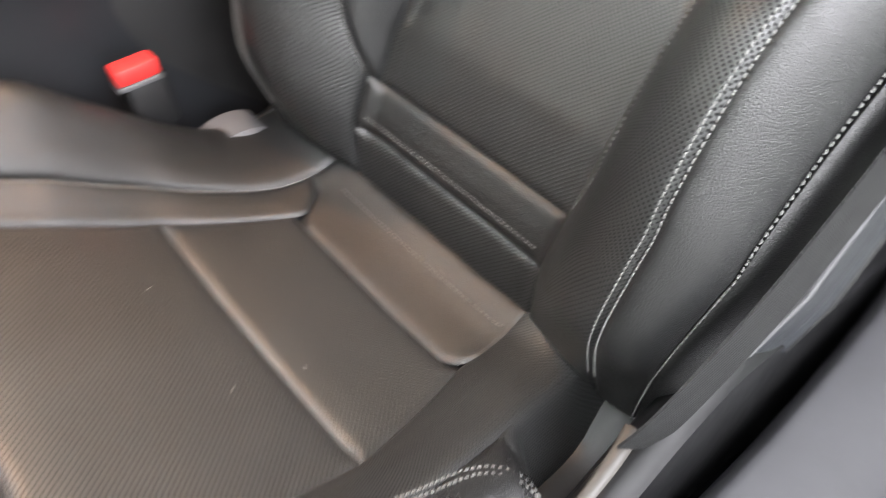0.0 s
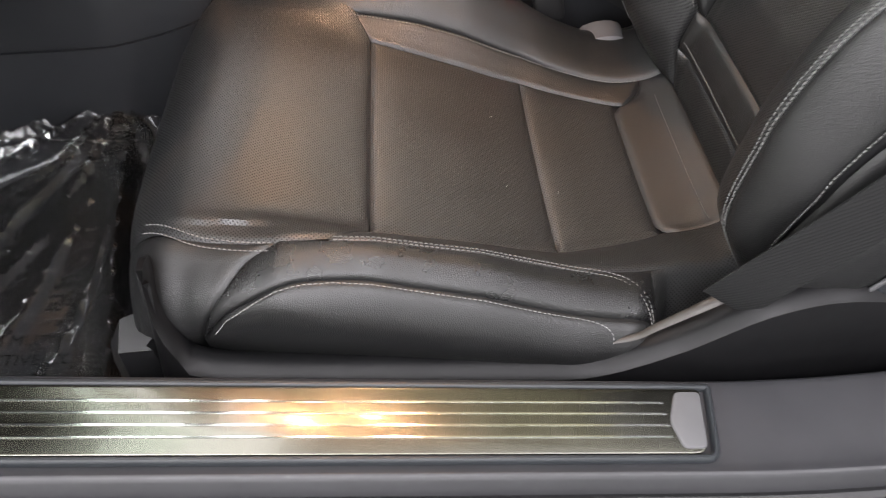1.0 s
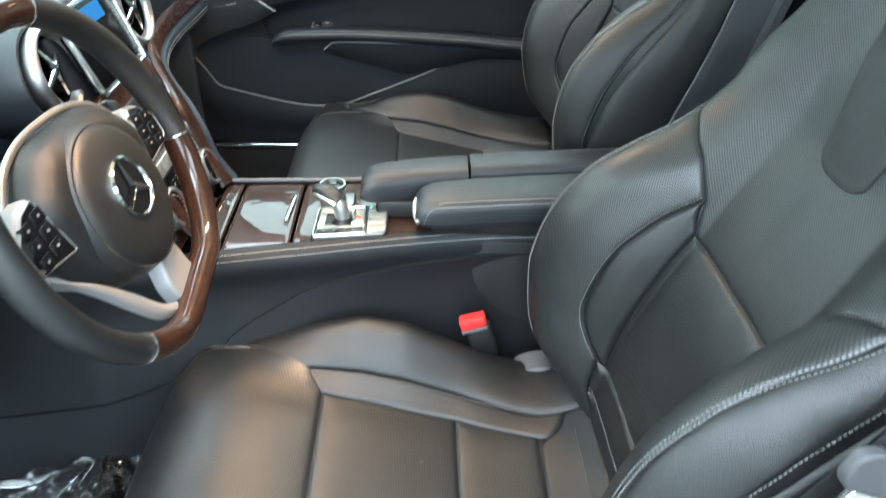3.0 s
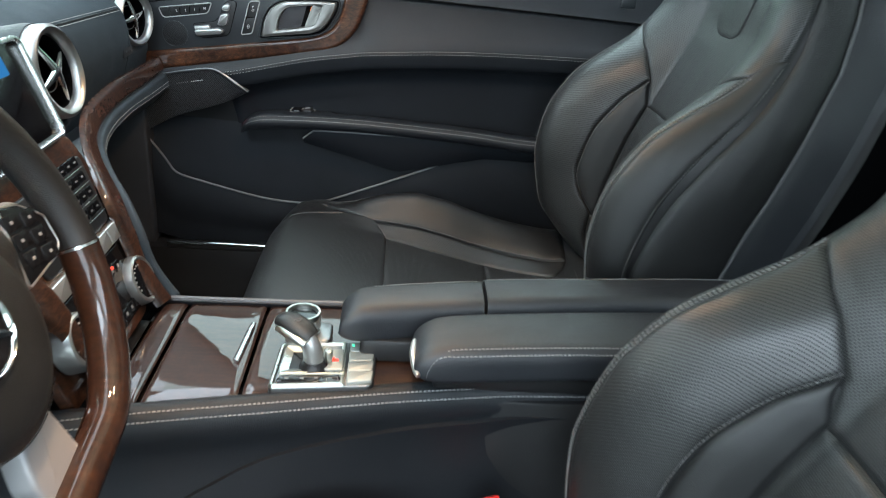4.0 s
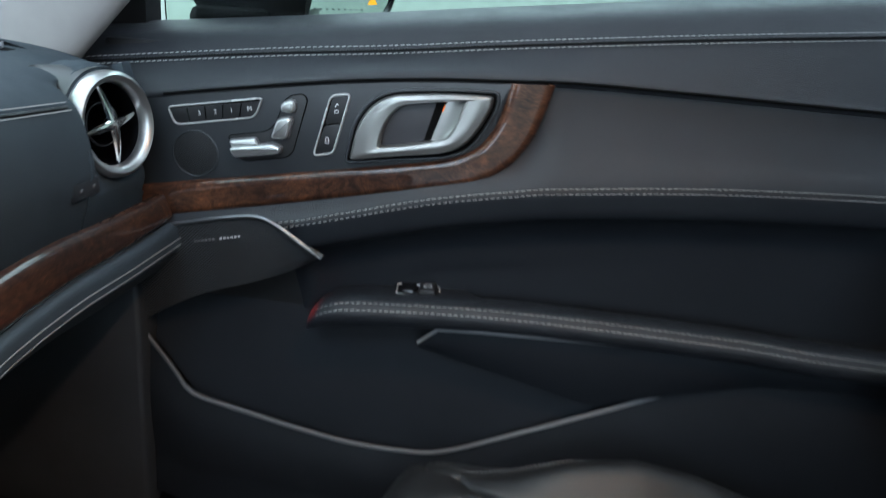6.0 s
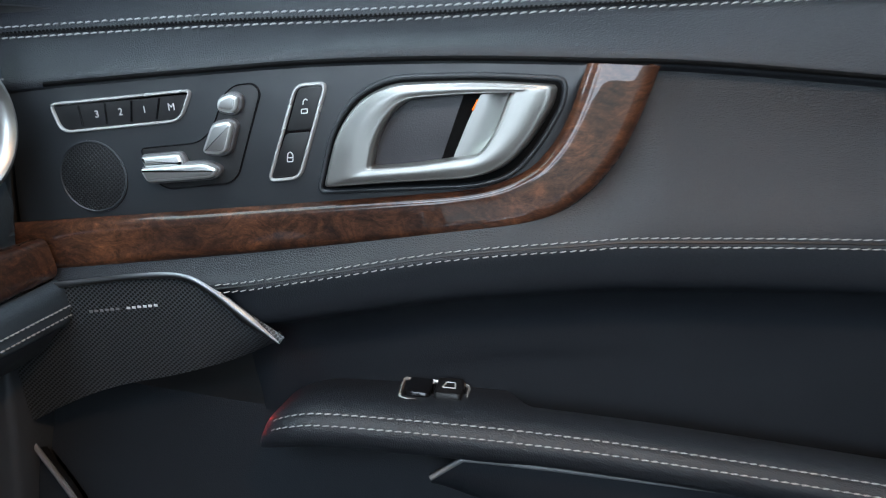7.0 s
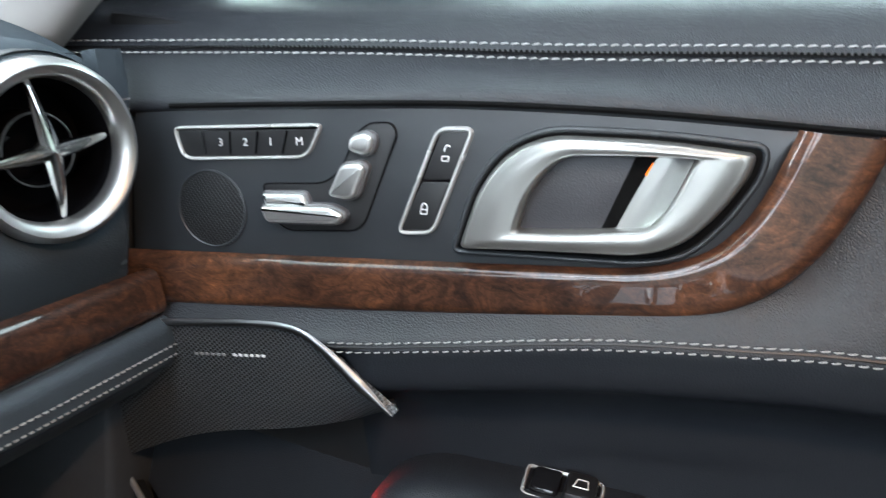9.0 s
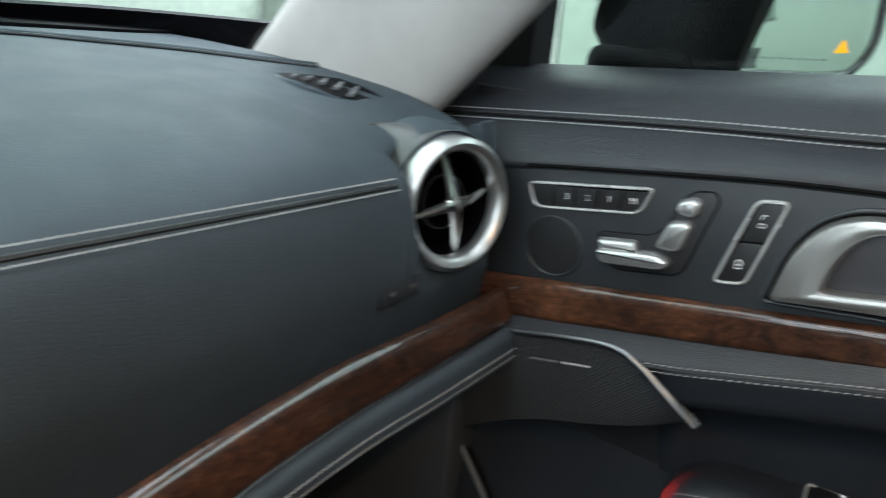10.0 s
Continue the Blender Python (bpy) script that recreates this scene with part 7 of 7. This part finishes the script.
part("black_band", sheet(np.array([[(x + 0.035 * t, y - 0.01 * t, 0.748 + (0.030 + 0.02 * max(y - 0.9, 0)) * t) for t in np.linspace(0, 1, 4)] for x, y in band]), 0.004, (1, 0, 0.6)), GLOSS, scr2, "black edge of the windscreen")

# kick panel ahead of the door and roof lining
tagged(part("wall_kick_panel", quad_box(-1.0, -0.47, 1.095, 1.16, 0.05, 0.60), FOOTWELL), "black carpet trim at the side of the footwell", "footwell trim", kind="structure")
roof = thing("ceiling_roof_frame", (0.2, 0.37, 1.14), "closed roof with grey cloth frame and glass panel", "roof", kind="structure")
ro = rpoly([(-0.27, -0.22), (0.84, -0.22), (0.84, 0.96), (-0.27, 0.96)], 0.06, 6)
ri = rpoly([(-0.12, -0.12), (0.66, -0.12), (0.66, 0.86), (-0.12, 0.86)], 0.06, 6)
on_roof = lambda u, v, h: (u, v, 1.165 - 0.10 * (v - 0.37) ** 2 - 0.06 * (u - 0.25) ** 2 + h)
part("frame_lining", loft([[on_roof(u, v, 0.02) for u, v in ro], [on_roof(u, v, -0.005) for u, v in ro], [on_roof(u, v, -0.02) for u, v in (ro + ri) / 2], [on_roof(u, v, -0.005) for u, v in ri], [on_roof(u, v, 0.02) for u, v in ri]], cap=False, closed=True), GREYFAB, roof, "grey cloth lined roof frame")
part("glass_panel", sheet(np.array([[on_roof(u, v, 0.012) for v in np.linspace(-0.14, 0.88, 10)] for u in np.linspace(-0.14, 0.68, 10)]), 0.005, (0, 0, 1)), TINTED, roof)


# ---- small things ----
# buckle beside the driver seat
buckle = thing("belt_buckle", (0.13, 0.248, 0.24), "red-topped seat belt buckle beside the driver seat", "buckle")
bx = np.array([unit((0.95, 0.0, 0.30)), (0, 1, 0), unit((-0.30, 0, 0.95))])
part("body", block((0.150, 0.248, 0.285), (0.040, 0.022, 0.055), 0.005, bx), BLACK, buckle, "black buckle body")
part("button", block((0.1345, 0.247, 0.3190), (0.040, 0.022, 0.017), 0.003, bx), RED, buckle, "red release button")
part("rim", block((0.1375, 0.247, 0.3085), (0.041, 0.022, 0.006), 0.002, bx), GREYTRIM, buckle)
part("stalk", tube([(0.165, 0.25, 0.26), (0.20, 0.25, 0.19), (0.23, 0.25, 0.10)], 0.011, 10, flat=0.5), BLACK, buckle)
hinge = bpy.data.objects["driver_seat"]
part("hinge_cover", loft([[(0.230 + 0.03 * math.cos(a) * k, 0.205 + 0.05 * j, 0.245 + 0.014 * math.sin(a) * k + 0.2 * 0.03 * math.cos(a)) for a in np.linspace(0, 2 * math.pi, 18, endpoint=False)] for j, k in ((0, 0.5), (0.1, 1), (0.9, 1), (1.0, 0.6))]), GREYTRIM, hinge, "grey hinge cover")

far_seat = bpy.data.objects["passenger_seat"]
part("hinge_cover", loft([[(0.353 + 0.022 * math.cos(a) * k, 0.985 + 0.05 * j, 0.300 + 0.011 * math.sin(a) * k + 0.008 * math.cos(a)) for a in np.linspace(0, 2 * math.pi, 18, endpoint=False)] for j, k in ((0, 0.5), (0.1, 1), (0.9, 1), (1.0, 0.6))]), GREYTRIM, far_seat, "grey hinge cover")

# belt on the door side
SMOKEGREY = plastic("dark_grey_plastic", (0.05, 0.05, 0.053), 0.45)
belt = thing("seat_belt", (0.30, -0.31, 0.25), "black seat belt with silver tongue hanging by the seat", "seat belt")


def strap(pts, width, across):
    p = even(pts, 40)
    a = unit(across)
    return sheet(np.array([[q + a * width * (t - 0.5) for t in np.linspace(0, 1, 5)] for q in p]), 0.0016, (0, -1, 0.2))


part("lower_strap", strap([(0.218, -0.285, 0.300), (0.228, -0.294, 0.335), (0.275, -0.302, 0.420), (0.350, -0.305, 0.555), (0.42, -0.306, 0.68), (0.47, -0.306, 0.77)], 0.058, (0.86, -0.04, -0.51)), BELT, belt, "black woven strap")
part("upper_strap", strap([(0.362, -0.320, 0.612), (0.40, -0.315, 0.675), (0.46, -0.31, 0.79), (0.56, -0.30, 1.0)], 0.046, (0.85, -0.1, -0.5)), BELT, belt, "black woven strap")
tg = vec(0.360, -0.318, 0.605)
tx, tz = unit((0.88, 0.10, -0.46)), unit((0.46, 0.0, 0.88))
on_tongue = lambda u, v, h: tg + u * tx + v * tz + h * np.cross(tx, tz) * (-1 if np.cross(tx, tz)[1] > 0 else 1)
part("tongue_head", plate(rpoly([(-0.034, 0.002), (-0.024, -0.008), (0.038, -0.004), (0.046, 0.008), (0.040, 0.022), (-0.022, 0.030), (-0.036, 0.022)], 0.006), on_tongue, 0.008, 0.003), SMOKEGREY, belt, "grey plastic tongue head")
to = rpoly([(-0.012, -0.006), (0.014, -0.005), (0.015, -0.052), (0.009, -0.058), (-0.008, -0.058), (-0.013, -0.052)], 0.004)
hole = rpoly([(-0.004, -0.032), (0.006, -0.032), (0.006, -0.046), (-0.004, -0.046)], 0.001, 6)
part("tongue", plate(to, lambda u, v, h: on_tongue(u, v, h + 0.002), 0.0035, 0.0008), CHROME, belt, "bright steel tongue")
part("tongue_slot", plate(hole, lambda u, v, h: on_tongue(u, v, h + 0.0045), 0.0016, 0.0004), BLACK, belt)

# seat adjusting bar by the outer bolster, warm lamplight mixed into its grey
part("hinge_cover", tube(even([(0.130, -0.286, 0.246), (0.152, -0.287, 0.256), (0.166, -0.286, 0.268), (0.20, -0.282, 0.292), (0.225, -0.276, 0.305)], 20), np.linspace(0.003, 0.006, 20), 8, flat=0.5), plastic("warm_lit_grey_plastic", (0.034, 0.029, 0.025), 0.42), hinge, "grey hinge cover, tinted for the warm light on it")

# floor mats under clear film
def floor_cover(name, x0, x1, y0, y1, z, seed, knot, label):
    top = thing(name, ((x0 + x1) / 2, (y0 + y1) / 2, FLOOR), label, "floor cover", "floor covers")
    part("mat", block(((x0 + x1) / 2, (y0 + y1) / 2, FLOOR + 0.008), (x1 - x0, y1 - y0, 0.016), 0.005), MAT, top, "dark grey carpet mat")
    n, m = 120, 120
    g = np.zeros((n, m, 3))
    for i, x in enumerate(np.linspace(x0 - 0.02, x1 + 0.04, n)):
        for j, y in enumerate(np.linspace(y0 - 0.01, y1 + 0.02, m)):
            dx, dy = x - knot[0], y - knot[1]
            r, th = math.hypot(dx, dy), math.atan2(dy, dx) + 0.25 * math.hypot(dx, dy)
            fold = max(1 - 2.6 * abs(noise.noise(Vector((th * 2.6 + seed, r * 1.3, seed)))), 0) ** 2.5
            fine = max(1 - 3.0 * abs(noise.noise(Vector((th * 9.0 - seed, r * 2.4, seed * 2)))), 0) ** 2
            p = Vector((x * 6 + seed, y * 6, seed))
            g[i, j] = (x, y, z + 0.008 + (0.034 * fold + 0.011 * fine) * min(r / 0.10, 1) * math.exp(-1.6 * r) + 0.045 * math.exp(-((r / 0.07) ** 2)) + 0.005 * noise.noise(p * 1.5))
    part("film", sheet(g, 0.0006, (0, 0, 1)), FILM, top, "clear crinkled protective film")
    return top


drv = floor_cover("floor_cover", -0.86, -0.27, -0.29, 0.17, FLOOR + 0.018, 3.1, (-0.41, 0.18), "clear crinkled film over a black floor mat, printed")
floor_cover("floor_cover", -0.86, -0.25, 0.58, 1.04, FLOOR + 0.018, 8.4, (-0.42, 0.62), "clear crinkled film over a black passenger floor mat")


def floor_text(text, x, y, size, turn):
    c = bpy.data.curves.new("printing", "FONT")
    c.body, c.size, c.extrude = text, size, 0.0002
    ob = new("printing", c)
    bpy.context.view_layer.update()
    me = bpy.data.meshes.new_from_object(ob.evaluated_get(bpy.context.evaluated_depsgraph_get()))
    bpy.data.objects.remove(ob)
    bpy.data.curves.remove(c)
    me.transform(Matrix.Translation((x, y, FLOOR + 0.0175)) @ Euler((0, 0, radians(turn))).to_matrix().to_4x4())
    me.materials.append(INK)
    o = new("printing", me)
    o.parent = drv
    o.matrix_parent_inverse = Matrix.Translation(-drv.location)


INK = plastic("black_print", (0.001, 0.001, 0.001), 0.9)
INK.node_tree.nodes["Principled BSDF"].inputs["Specular IOR Level"].default_value = 0.05
floor_text("DEALER MUST REMOVE", -0.525, -0.187, 0.019, 2.5)
floor_text("PROTECTIVE COVER", -0.523, -0.212, 0.019, 2.5)


# lint on the driver's cushion
for k, (ls, lv, turn) in enumerate(((3.5, 1.2, 0.4), (3.45, -1.15, 0.9), (2.85, -1.2, 1.3))):
    p0 = cushion_surface(np.array([ls]), np.array([lv]))[0] + vec(0, -0.02, 0.0062)
    bit = thing("lint_thread", tuple(p0), "tiny white lint thread lying on the driver seat", "lint", "bits of lint")
    d = vec(math.cos(turn), math.sin(turn), 0) * 0.0022
    part("fibre", tube([p0 - d, p0 + vec(0, 0.0004, 0.0003), p0 + d], 0.00018, 5), WHITE, bit)
